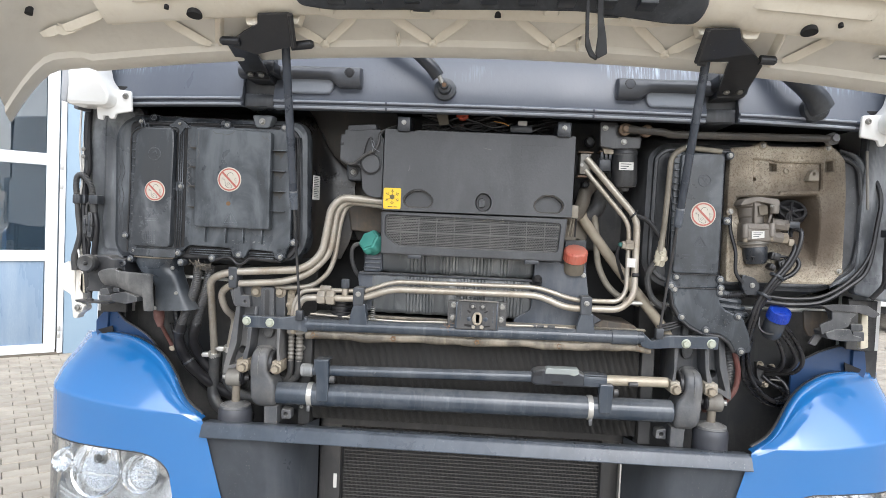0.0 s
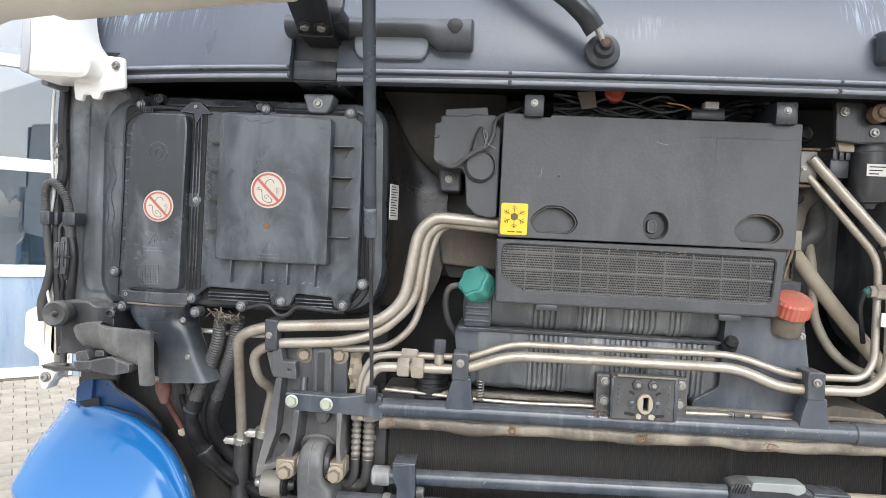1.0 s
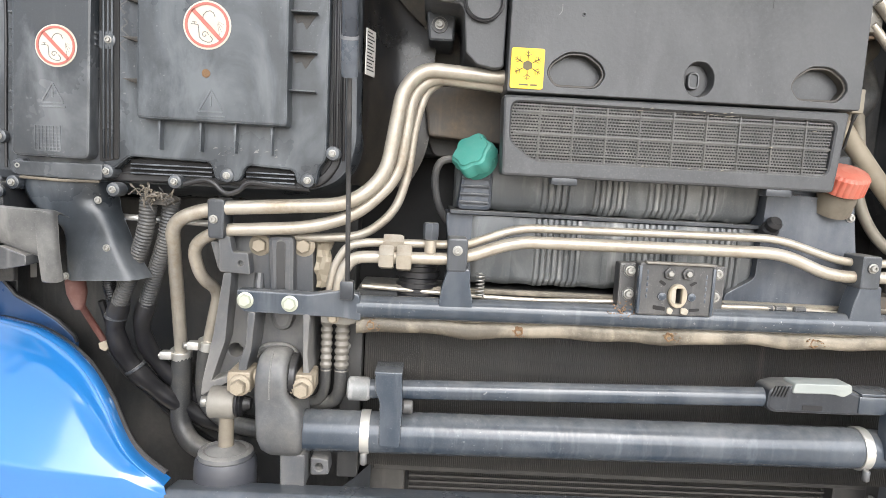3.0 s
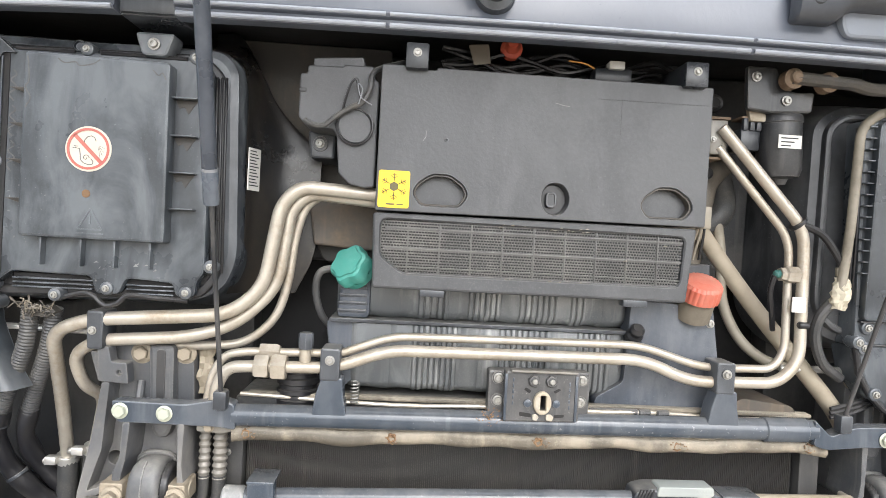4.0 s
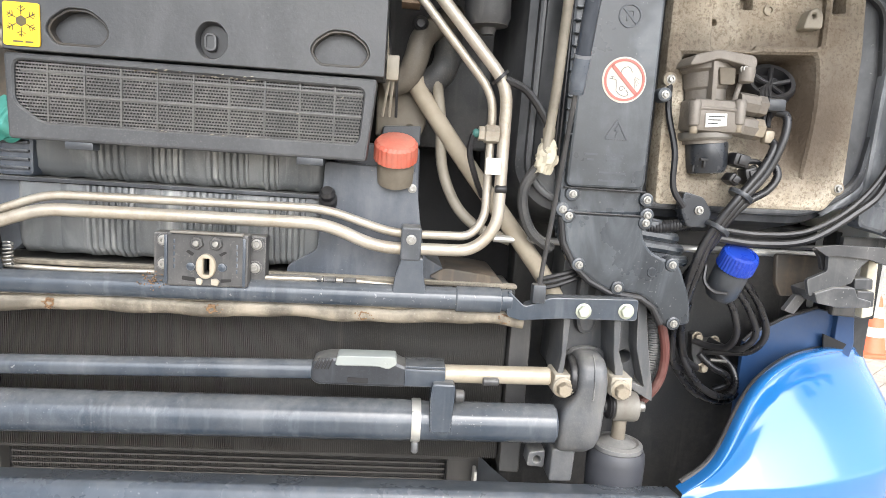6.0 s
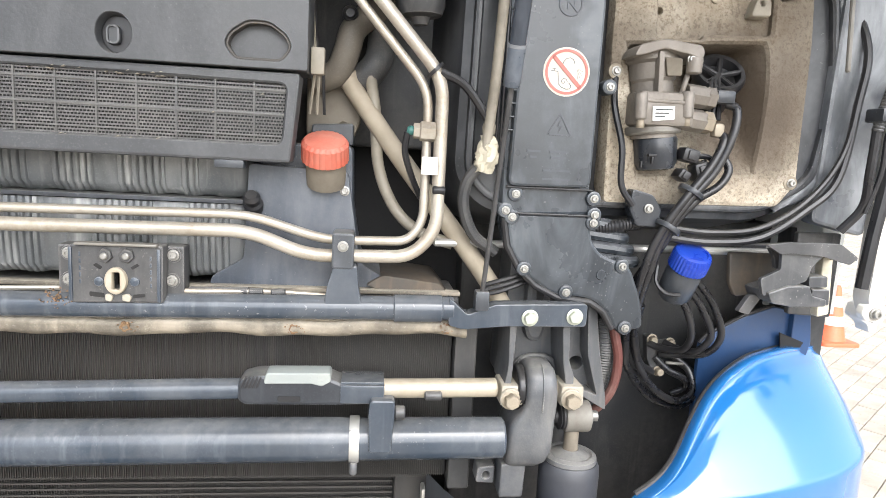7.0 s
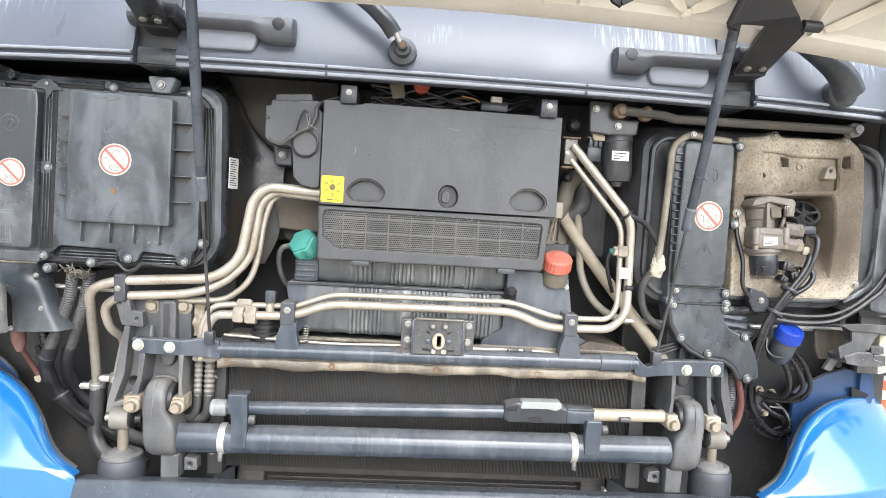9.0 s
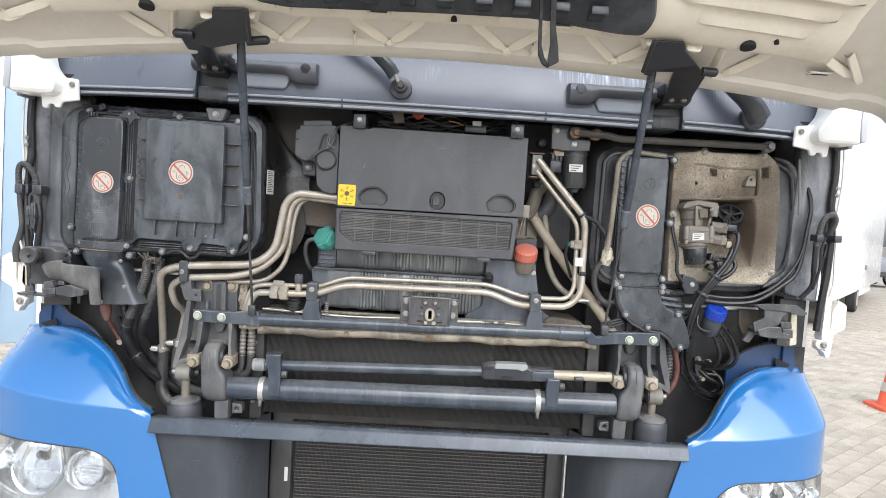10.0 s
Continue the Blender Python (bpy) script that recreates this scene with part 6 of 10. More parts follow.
part("bolt_lug", make(plate, rounded([(-0.352, 1.817), (-0.307, 1.822), (-0.307, 1.772), (-0.347, 1.772)], 0.006), 1.806, 1.93, 0.004), plastic, bh)
part("bolt_seat", make(turned, (-0.331, 1.806, 1.796), (0, -1, 0), [(0.0125, 0), (0.012, 0.003)], 18), black_steel, bh)
screw(bh, -0.331, 1.802, 1.796, 0.0075)
part("shield", make(plate, rounded([(-0.352, 1.709), (-0.216, 1.716), (-0.214, 1.622), (-0.340, 1.630)], 0.006), 1.845, 1.93, 0.004), shield_brown, bh, "stained brown shield plate")

# ---- coolant tank ----
ct = thing("coolant_tank", (-0.04, 1.85, 1.39), "ribbed grey plastic coolant tank, dust-streaked", "coolant tank")


def tank_shell(bm, x0, x1, z0, z1, y0, rib_h, gaps):
    """A tank wall with upright flutes."""
    n = 760
    rows = []
    for k in range(n + 1):
        x = x0 + (x1 - x0) * k / n
        f = 0.0
        for a, b, pitch in gaps:
            if a < x < b:
                f = rib_h * (1 - (0.5 + 0.5 * math.cos(2 * math.pi * (x - a) / pitch)) ** 5) if pitch < 0.02 else rib_h * 0.6 * (0.5 - 0.5 * math.cos(2 * math.pi * (x - a) / pitch)) ** 0.4
        e = 0.02 * max(0, 1 - min(x - x0, x1 - x) / 0.02) ** 2
        y = y0 - f + e
        rows.append([bm.verts.new((x, 1.92, z0 - 0.002)), bm.verts.new((x, y + 0.02, z0 + 0.002 - 0.0012 * math.cos(x * 120))), bm.verts.new((x, y + 0.004, z0 + 0.016)), bm.verts.new((x, y, (z0 + z1) / 2)), bm.verts.new((x, y + 0.002, z1)), bm.verts.new((x, 1.92, z1))])
    for a, b in zip(rows, rows[1:]):
        for j in range(5):
            bm.faces.new((a[j], a[j + 1], b[j + 1], b[j]))
    bm.faces.new(rows[0]), bm.faces.new(list(reversed(rows[-1])))


part("lower_shell", make(tank_shell, -0.272, 0.197, 1.398, 1.508, 1.792, 0.005, ((-0.265, -0.20, 0.065), (-0.200, -0.168, 0.032), (-0.164, -0.091, 0.0092), (-0.085, -0.025, 0.030), (-0.022, 0.06, 0.0095), (0.065, 0.105, 0.04), (0.108, 0.165, 0.0095))), tank_grey, ct, angle=80)
part("upper_shell", make(tank_shell, -0.292, 0.200, 1.515, 1.605, 1.798, 0.005, ((-0.158, -0.108, 0.0105), (-0.075, -0.020, 0.0092), (0.010, 0.075, 0.0098), (0.096, 0.120, 0.0095), (0.15, 0.19, 0.04))), tank_grey, ct, angle=80)
part("weld_flange", make(plate, rounded([(-0.300, 1.5095), (0.212, 1.5095), (0.212, 1.5155), (-0.300, 1.5155)], 0.002), 1.785, 1.92, 0.003), plastic, ct)
part("filler_neck", make(plate, rounded([(-0.290, 1.516), (-0.236, 1.516), (-0.236, 1.60), (-0.282, 1.60)], 0.010), 1.790, 1.90, 0.010), tank_blue, ct)
for k in range(5):
    part("neck_rib", make(box, -0.288 + 0.001 * k, -0.241, 1.7845, 1.80, 1.526 + 0.0125 * k, 1.5305 + 0.0125 * k, 0.0015), plastic, ct)
part("ledge", make(plate, rounded([(-0.305, 1.495), (-0.305, 1.51), (-0.20, 1.51), (-0.20, 1.495), (-0.24, 1.43), (-0.275, 1.40), (-0.29, 1.40)], 0.004), 1.80, 1.92, 0.004), tank_blue, ct)
cp = thing("tank_cap", (-0.27, 1.77, 1.60), "teal six-lobed screw cap of the coolant tank", "cap", "tank caps")
TW = (-0.42, -0.62, 0.42)
part("cap", make(turned, (-0.262, 1.788, 1.594), TW, [(0.026, 0), (0.0355, 0.003), (0.0355, 0.017), (0.0325, 0.024), (0.0275, 0.0265)], 96, 6, 0.15), teal_cap, cp)
part("cap_top", make(turned, (-0.262, 1.788, 1.594), TW, [(0.0285, 0.0255), (0.0275, 0.029), (0.016, 0.0305), (0.006, 0.031)], 96, 6, 0.14), teal_cap, cp)
part("cap_collar", make(turned, (-0.262, 1.788, 1.594), TW, [(0.027, -0.012), (0.030, -0.010), (0.030, 0.001)], 32), teal_cap, cp)
ov = thing("overflow_hose", (-0.32, 1.82, 1.51), "thin black overflow hose looping below the cap", "hose")
part("hose", make(sweep, spline([(-0.29, 1.80, 1.595), (-0.318, 1.795, 1.588), (-0.326, 1.80, 1.56), (-0.318, 1.81, 1.52), (-0.30, 1.83, 1.49)], 8), 0.006, 10), hose_grey, ov)

# washer tank, red cap
wt = thing("washer_tank", (0.27, 1.85, 1.38), "blue-grey plastic washer fluid tank", "washer tank")
pts = [(0.192, 1.568), (0.330, 1.562), (0.344, 1.47), (0.352, 1.43), (0.425, 1.388), (0.14, 1.386), (0.14, 1.404), (0.186, 1.432)]
part("body", make(plate, rounded(pts, 0.008), 1.782, 1.92, 0.008), tank_blue, wt)
part("shoulder", make(plate, rounded([(0.205, 1.60), (0.335, 1.60), (0.338, 1.50), (0.205, 1.50)], 0.01), 1.800, 1.92, 0.008), tank_blue, wt)
part("upper_step", make(plate, rounded([(0.275, 1.628), (0.335, 1.632), (0.335, 1.60), (0.275, 1.60)], 0.004), 1.81, 1.92, 0.004), plastic, wt)
screw(wt, 0.326, 1.781, 1.535, 0.007)
part("rubber_stud", make(turned, (0.199, 1.785, 1.505), (0, -0.6, 0.5), [(0.014, 0), (0.014, 0.012), (0.011, 0.016), (0.012, 0.026), (0.008, 0.032)], 16), rubber, wt)
part("neck", make(turned, (0.299, 1.79, 1.545), (0, -0.45, 0.85), [(0.028, 0), (0.028, 0.03), (0.025, 0.035)], 24), hose_tan, wt, "brown stained filler neck")
cp = thing("tank_cap", (0.296, 1.76, 1.58), "faded red ribbed screw cap of the washer tank", "cap", "tank caps")
part("cap", make(turned, (0.298, 1.770, 1.578), (0, -0.45, 0.85), [(0.030, 0), (0.0335, 0.002), (0.033, 0.026), (0.029, 0.031), (0.012, 0.034)], 72, 24, 0.05), red_cap, cp)

# ---- refrigerant pipes ----
P = thing("refrigerant_pipe", (-0.55, 1.78, 1.5), "thick dusty aluminium pipe with soft bends", "pipe", "aluminium pipes")
part("pipe", make(tube, [(-0.215, 1.760, 1.714), (-0.352, 1.757, 1.721), (-0.380, 1.757, 1.690), (-0.400, 1.755, 1.560), (-0.452, 1.752, 1.516), (-0.660, 1.752, 1.500), (-0.718, 1.758, 1.478), (-0.737, 1.83, 1.36), (-0.750, 1.885, 1.236)], 0.0108, 0.045, 14), pipe_alu, P)
P = thing("refrigerant_pipe", (-0.55, 1.80, 1.45), "thick dusty aluminium pipe with soft bends", "pipe", "aluminium pipes")
part("pipe", make(tube, [(-0.215, 1.775, 1.703), (-0.338, 1.772, 1.712), (-0.366, 1.772, 1.686), (-0.382, 1.770, 1.560), (-0.442, 1.765, 1.500), (-0.510, 1.760, 1.478), (-0.650, 1.760, 1.467), (-0.694, 1.775, 1.44), (-0.688, 1.80, 1.385), (-0.672, 1.84, 1.36), (-0.700, 1.872, 1.26)], 0.0098, 0.035, 14), pipe_alu, P)
P = thing("refrigerant_pipe", (-0.44, 1.80, 1.45), "slim dusty aluminium pipe behind the others", "pipe", "aluminium pipes")
part("pipe", make(tube, [(-0.318, 1.785, 1.712), (-0.346, 1.785, 1.694), (-0.360, 1.785, 1.646), (-0.369, 1.785, 1.560), (-0.385, 1.785, 1.508), (-0.432, 1.785, 1.466), (-0.519, 1.785, 1.460), (-0.56, 1.79, 1.46)], 0.0072, 0.03, 12), pipe_alu, P)
P = thing("pipe_clamp", (-0.645, 1.75, 1.47), "black bolted two-pipe clamp on a bent bracket", "clamp", "pipe clamps")
part("strap", make(plate, rounded([(-0.660, 1.515), (-0.634, 1.515), (-0.634, 1.456), (-0.658, 1.456)], 0.005), 1.740, 1.785, 0.006), plastic, P)
part("bracket", make(plate, rounded([(-0.66, 1.45), (-0.628, 1.45), (-0.626, 1.41), (-0.648, 1.408)], 0.004), 1.758, 1.77, 0.003), bracket_steel, P)
screw(P, -0.649, 1.739, 1.485, 0.0065)
for a, b, r in (((-0.750, 1.885, 1.243), (-0.752, 1.888, 1.228), 0.0185), ((-0.699, 1.871, 1.266), (-0.702, 1.873, 1.250), 0.017)):
    c = thing("hose_clip", a, "zinc worm-drive hose clip with screw", "hose clip", "hose clips")
    part("band", make(rod, a, b, r, 18, 0.001), silver, c)
    part("screw_housing", make(box, a[0] - 0.028, a[0] - 0.008, a[1] - 0.026, a[1] - 0.010, a[2] - 0.012, a[2] + 0.002, 0.002), silver, c)
    part("worm_screw", make(rod, (a[0] - 0.036, a[1] - 0.018, a[2] - 0.006), (a[0] - 0.026, a[1] - 0.018, a[2] - 0.006), 0.0065, 6), zinc, c)
for pts, r, lab in (([(-0.750, 1.886, 1.238), (-0.752, 1.89, 1.16), (-0.748, 1.885, 1.105), (-0.71, 1.87, 1.072), (-0.62, 1.86, 1.055)], 0.017, ""), ([(-0.701, 1.872, 1.262), (-0.708, 1.88, 1.19), (-0.700, 1.88, 1.15), (-0.66, 1.875, 1.12), (-0.60, 1.87, 1.11)], 0.015, "")):
    c = thing("coolant_hose", pts[0], "dull black rubber coolant hose curving under the bracket", "hose", "coolant hoses")
    part("hose", make(sweep, spline(pts, 10), r, 16), hose_grey, c)
up = [(-0.478, 1.75, 1.375), (-0.470, 1.748, 1.425), (-0.452, 1.746, 1.456), (-0.42, 1.746, 1.462), (-0.297, 1.750, 1.464), (-0.276, 1.750, 1.464), (-0.197, 1.750, 1.495), (0.197, 1.750, 1.499), (0.302, 1.748, 1.468), (0.418, 1.75, 1.470), (0.438, 1.752, 1.50), (0.438, 1.758, 1.682), (0.313, 1.765, 1.824)]
P = thing("refrigerant_pipe", (0.0, 1.75, 1.48), "slim dusty aluminium pipe across the tank", "pipe", "aluminium pipes")
part("pipe", make(tube, up, 0.0066, 0.03, 12), pipe_alu, P)
lo = [(-0.463, 1.735, 1.370), (-0.458, 1.735, 1.415), (-0.442, 1.734, 1.440), (-0.41, 1.734, 1.442), (-0.284, 1.738, 1.444), (-0.201, 1.738, 1.475), (0.201, 1.738, 1.478), (0.278, 1.738, 1.447), (0.422, 1.738, 1.450), (0.456, 1.740, 1.488), (0.456, 1.748, 1.697), (0.314, 1.757, 1.855)]
P = thing("refrigerant_pipe", (0.0, 1.74, 1.45), "dusty aluminium pipe across the tank and up beside the cover", "pipe", "aluminium pipes")
part("pipe", make(tube, lo, 0.0093, 0.032, 14), pipe_alu, P)
for x, rr, yy in ((-0.392, 0.019, 1.735), (-0.366, 0.021, 1.735)):
    part("union_nut", make(turned, (x - 0.011, yy, 1.4425), (1, 0, 0), [(rr * 0.9, 0), (rr, 0.003), (rr, 0.019), (rr * 0.9, 0.022)], 6), pipe_alu, P, "hexagonal union nut")
part("union_nut", make(turned, (-0.398, 1.746, 1.4625), (1, 0, 0), [(0.013, 0), (0.014, 0.003), (0.014, 0.026), (0.012, 0.03)], 6), pipe_alu, P)
part("valve_stem", make(rod, (-0.328, 1.738, 1.45), (-0.328, 1.738, 1.472), 0.009, 12), pipe_alu, P)
part("valve_cap", make(turned, (-0.328, 1.738, 1.472), (0, 0, 1), [(0.011, 0), (0.012, 0.006), (0.012, 0.022), (0.010, 0.025)], 14, 7, 0.08), plastic, P, "black valve cap")
for x, zz in ((-0.288, 1.457), (0.328, 1.462)):
    c = thing("pipe_clamp", (x, 1.74, 1.40), "black clamp block on a blue-grey post", "clamp", "pipe clamps")
    part("strap", make(plate, rounded([(x - 0.015, zz + 0.020), (x + 0.015, zz + 0.020), (x + 0.015, zz - 0.030), (x - 0.015, zz - 0.030)], 0.005), 1.720, 1.765, 0.005), plastic, c)
    part("post", make(plate, rounded([(x - 0.012, zz - 0.025), (x + 0.020, zz - 0.025), (x + 0.022, zz - 0.052), (x + 0.030, zz - 0.09), (x - 0.026, zz - 0.09), (x - 0.020, zz - 0.052)], 0.004), 1.722, 1.752, 0.004), blue_steel, c)
    screw(c, x, 1.719, zz + 0.002, 0.0075)
sp = thing("return_spring", (-0.25, 1.74, 1.40), "small coiled steel spring", "spring")
part("coil", make(sweep, [Vector((-0.250 + 0.006 * math.cos(k * 0.7), 1.745 + 0.006 * math.sin(k * 0.7), 1.388 + 0.0006 * k)) for k in range(62)], 0.0013, 6), zinc, sp)
bf = thing("rubber_buffer", (-0.345, 1.78, 1.37), "stepped black rubber mounting buffer", "buffer")
part("buffer", make(sweep, [Vector((-0.345, 1.79, 1.375 + 0.002 * k)) for k in range(34)], lambda s: 0.030 + 0.004 * (1 if (s * 60) % 1 < 0.55 else 0), 20), rubber, bf)

# manifold block, brown hose, white pipe, sensor
mb = thing("expansion_valve", (0.305, 1.78, 1.79), "pale aluminium expansion valve block", "valve block")
part("block", make(box, 0.298, 0.327, 1.762, 1.81, 1.812, 1.868, 0.003), dusty_steel, mb)
part("cap_plate", make(box, 0.294, 0.334, 1.768, 1.81, 1.870, 1.8745, 0.001), rusty_joint, mb, "rusty cover plate")
part("cap_plate", make(box, 0.294, 0.322, 1.768, 1.81, 1.8045, 1.809, 0.001), rusty_joint, mb, "rusty cover plate")
for z in (1.836,):
    screw(mb, 0.303, 1.761, z, 0.005)
bhs = thing("heater_hose", (0.45, 1.85, 1.45), "tan dusty heater hose running down behind the pipes", "hose", "heater hoses")
part("hose", make(sweep, spline([(0.322, 1.842, 1.705), (0.335, 1.842, 1.68), (0.41, 1.83, 1.58), (0.49, 1.81, 1.48), (0.545, 1.79, 1.408), (0.575, 1.785, 1.36)], 8), 0.0145, 14), hose_beige, bhs)
bhs = thing("heater_hose", (0.32, 1.84, 1.7), "fat dusty brown heater hose bent in an elbow", "hose", "heater hoses")
part("hose", make(sweep, spline([(0.385, 1.88, 1.815), (0.352, 1.855, 1.792), (0.330, 1.838, 1.768), (0.321, 1.832, 1.735), (0.308, 1.835, 1.706), (0.280, 1.85, 1.692)], 8), 0.0195, 16), hose_dust, bhs)
hsd = thing("heat_shield", (0.30, 1.87, 1.62), "stained tan shield plate behind the heater hose", "shield plate")
part("plate", make(plate, rounded([(0.262, 1.700), (0.335, 1.700), (0.345, 1.640), (0.335, 1.612), (0.262, 1.612)], 0.006), 1.862, 1.90, 0.004, [(circle(0.318, 1.628, 0.006, 12), 0.02)]), hose_tan, hsd)
for gx, gz, gr_ in ((0.331, 1.908, 0.016), (0.325, 1.788, 0.012)):
    gm = thing("rubber_mount", (gx, 1.82, gz), "round black rubber mount with a bolt", "rubber mount", "rubber mounts")
    part("ring", make(turned, (gx, 1.835, gz), (0, -1, 0), [(gr_, 0), (gr_, 0.010), (gr_ * 0.85, 0.014), (gr_ * 0.55, 0.012), (gr_ * 0.5, 0.016)], 22), rubber, gm)
bhs = thing("heater_hose", (0.38, 1.86, 1.7), "black rubber heater hose elbow", "hose", "heater hoses")
part("hose", make(sweep, spline([(0.325, 1.865, 1.695), (0.347, 1.855, 1.703), (0.368, 1.85, 1.728), (0.373, 1.87, 1.77), (0.37, 1.90, 1.82)], 8), 0.022, 14), hose_grey, bhs)
wp = thing("white_drain_pipe", (0.40, 1.84, 1.5), "curved off-white plastic drain pipe", "drain pipe")
part("pipe", make(sweep, spline([(0.355, 1.84, 1.715), (0.366, 1.84, 1.65), (0.374, 1.84, 1.57), (0.40, 1.83, 1.51), (0.44, 1.82, 1.475), (0.49, 1.81, 1.46)], 8), 0.009, 12), seal_cream, wp)
wires = thing("control_wires", (0.285, 1.78, 1.7), "thin yellowish wires beside the heater cover", "wires")
for k in range(3):
    part("wire", make(sweep, spline([(0.270 + 0.003 * k, 1.815, 1.80), (0.274 + 0.003 * k, 1.81, 1.75), (0.279 + 0.003 * k, 1.775, 1.72), (0.283 + 0.005 * k, 1.752, 1.70), (0.275 + 0.01 * k, 1.77, 1.64)], 6), 0.0022, 6), seal_cream if k < 2 else rubber, wires)
part("clip", make(box, 0.278, 0.296, 1.735, 1.75, 1.69, 1.725, 0.002), seal_cream, wires)
se = thing("pressure_sensor", (0.43, 1.75, 1.625), "pressure sensor with hex body and green plug", "sensor")
part("hex_body", make(turned, (0.448, 1.746, 1.624), (-1, 0, 0.02), [(0.013, 0), (0.014, 0.002), (0.014, 0.020), (0.011, 0.022), (0.011, 0.03)], 6), pipe_alu, se)
part("plug", make(turned, (0.420, 1.746, 1.6245), (-1, 0, 0.02), [(0.0055, 0), (0.0065, 0.002), (0.0065, 0.008), (0.004, 0.011)], 14), sensor_teal, se, "green connector plug")
part("lead", make(sweep, spline([(0.41, 1.746, 1.622), (0.408, 1.752, 1.595), (0.42, 1.765, 1.56), (0.435, 1.785, 1.53)], 6), 0.0045, 8), rubber, se)
part("tag", make(box, 0.430, 0.452, 1.726, 1.728, 1.566, 1.590, 0.0), paper, se, "white paper tag")
part("tie", make(rod, (0.447, 1.735, 1.545), (0.465, 1.735, 1.545), 0.006, 8), rubber, se)
part("tie_wrap", make(turned, (0.4425, 1.7485, 1.709), (0.7, 0, -0.7), [(0.0155, 0), (0.0155, 0.005)], 12), rubber, se)

# wiper motor, bracket, linkage
wm = thing("wiper_motor", (0.42, 1.78, 1.77), "black cylindrical wiper motor with white label", "motor")
part("can", make(turned, (0.4175, 1.775, 1.882), (0.05, 0, -1), [(0.034, 0), (0.036, 0.004), (0.036, 0.012), (0.0345, 0.014), (0.0345, 0.088), (0.030, 0.100), (0.014, 0.103), (0.010, 0.112)], 28), black_steel, wm)
part("label", make(plate, rect(0.398, 0.436, 1.825, 1.846), 1.7383, 1.7393, 0), paper, wm, "white printed label")
bm = bm_new()
for k in range(3):
    stroke(bm, [(0.402, 1.841 - 0.006 * k), (0.43 - 0.006 * k, 1.841 - 0.006 * k)], 1.7383, 0.002, 0.0003)
part("printed_bars", bm, ink, wm)
part("bracket", make(plate, rounded([(0.343, 1.952), (0.346, 1.884), (0.385, 1.880), (0.452, 1.884), (0.455, 1.917), (0.425, 1.915), (0.405, 1.918), (0.392, 1.952)], 0.005), 1.742, 1.752, 0.003), black_steel, wm)
for x, z in ((0.357, 1.935), (0.408, 1.900)):
    screw(wm, x, 1.741, z, 0.008)
part("connector", make(box, 0.350, 0.383, 1.765, 1.81, 1.822, 1.858, 0.004), plastic, wm)
for k in range(3):
    part("connector_rib", make(box, 0.352 + 0.011 * k, 0.360 + 0.011 * k, 1.761, 1.77, 1.854, 1.874, 0.0015), plastic, wm)
part("connector_lip", make(box, 0.349, 0.386, 1.762, 1.80, 1.873, 1.877, 0.001), rusty_joint, wm, "rusty flange edge")
part("bracket_foot", make(plate, rounded([(0.355, 1.89), (0.385, 1.88), (0.385, 1.868), (0.36, 1.868)], 0.003), 1.756, 1.765, 0.002), dirty_nut, wm)
wk = thing("wiper_linkage", (0.7, 1.72, 1.90), "grimy steel wiper linkage with rusty joints", "linkage")
part("bar", make(tube, [(0.40, 1.715, 1.930), (0.50, 1.712, 1.925), (0.52, 1.712, 1.919), (0.95, 1.735, 1.927)], 0.010, 0.02, 10), grime, wk)
for x, z in ((0.405, 1.930), (0.462, 1.928)):
    part("joint", make(turned, (x, 1.735, z), (0, -1, 0), [(0.016, 0), (0.016, 0.018), (0.010, 0.022), (0.009, 0.028), (0.006, 0.030)], 18), rusty_joint, wk, "rusty ball joint")
part("end_joint", make(turned, (0.945, 1.75, 1.927), (0, -1, 0), [(0.016, 0), (0.016, 0.02), (0.010, 0.024), (0.009, 0.034)], 16), cast_iron, wk)

# ---- right-hand frame with duct, insulation and air valve ----
rf = thing("recess_frame", (0.77, 1.8, 1.5), "black moulded frame round an insulated recess", "side frame")
pts = [(0.478, 1.56), (0.482, 1.88), (0.525, 1.914), (1.00, 1.912), (1.064, 1.88), (1.086, 1.72), (1.066, 1.57), (0.97, 1.512), (0.53, 1.508)]
part("frame", make(plate, rounded(pts, 0.04, 6), 1.786, 1.95, 0.02, [(rounded([(0.70, 1.545), (0.70, 1.892), (0.985, 1.896), (1.0, 1.60), (0.975, 1.545)], 0.02), 0.12)], taper=0.03), frame_grey, rf)
part("lip", make(plate, rounded(inset(pts, 0.018), 0.03), 1.774, 1.792, 0.005, [(rounded(inset(pts, 0.030), 0.03), None)]), frame_grey, rf)
outer_ = [(p.x, p.z) for p in spline([(0.985, 0, 1.910), (1.045, 0, 1.893), (1.080, 0, 1.835), (1.094, 0, 1.72), (1.084, 0, 1.62), (1.050, 0, 1.560), (0.985, 0, 1.528)], 6)]
inner_ = [(p.x, p.z) for p in spline([(0.990, 0, 1.900), (1.026, 0, 1.880), (1.046, 0, 1.825), (1.054, 0, 1.72), (1.048, 0, 1.63), (1.026, 0, 1.580), (0.985, 0, 1.538)], 6)]
# The frame's lit bevel as a paler rim: light put into colour.
part("outer_rim", make(sheet, [[(a, 1.80, b), (a * 0.85 + c * 0.15, 1.782, b * 0.85 + d * 0.15), (a * 0.5 + c * 0.5, 1.774, b * 0.5 + d * 0.5), (a * 0.15 + c * 0.85, 1.777, b * 0.15 + d * 0.85), (c, 1.786, d)] for (a, b), (c, d) in zip(outer_, inner_)], (0, 0.004, 0)), side_plastic, rf, "pale outer rim, lit bevel put into its colour", angle=70)
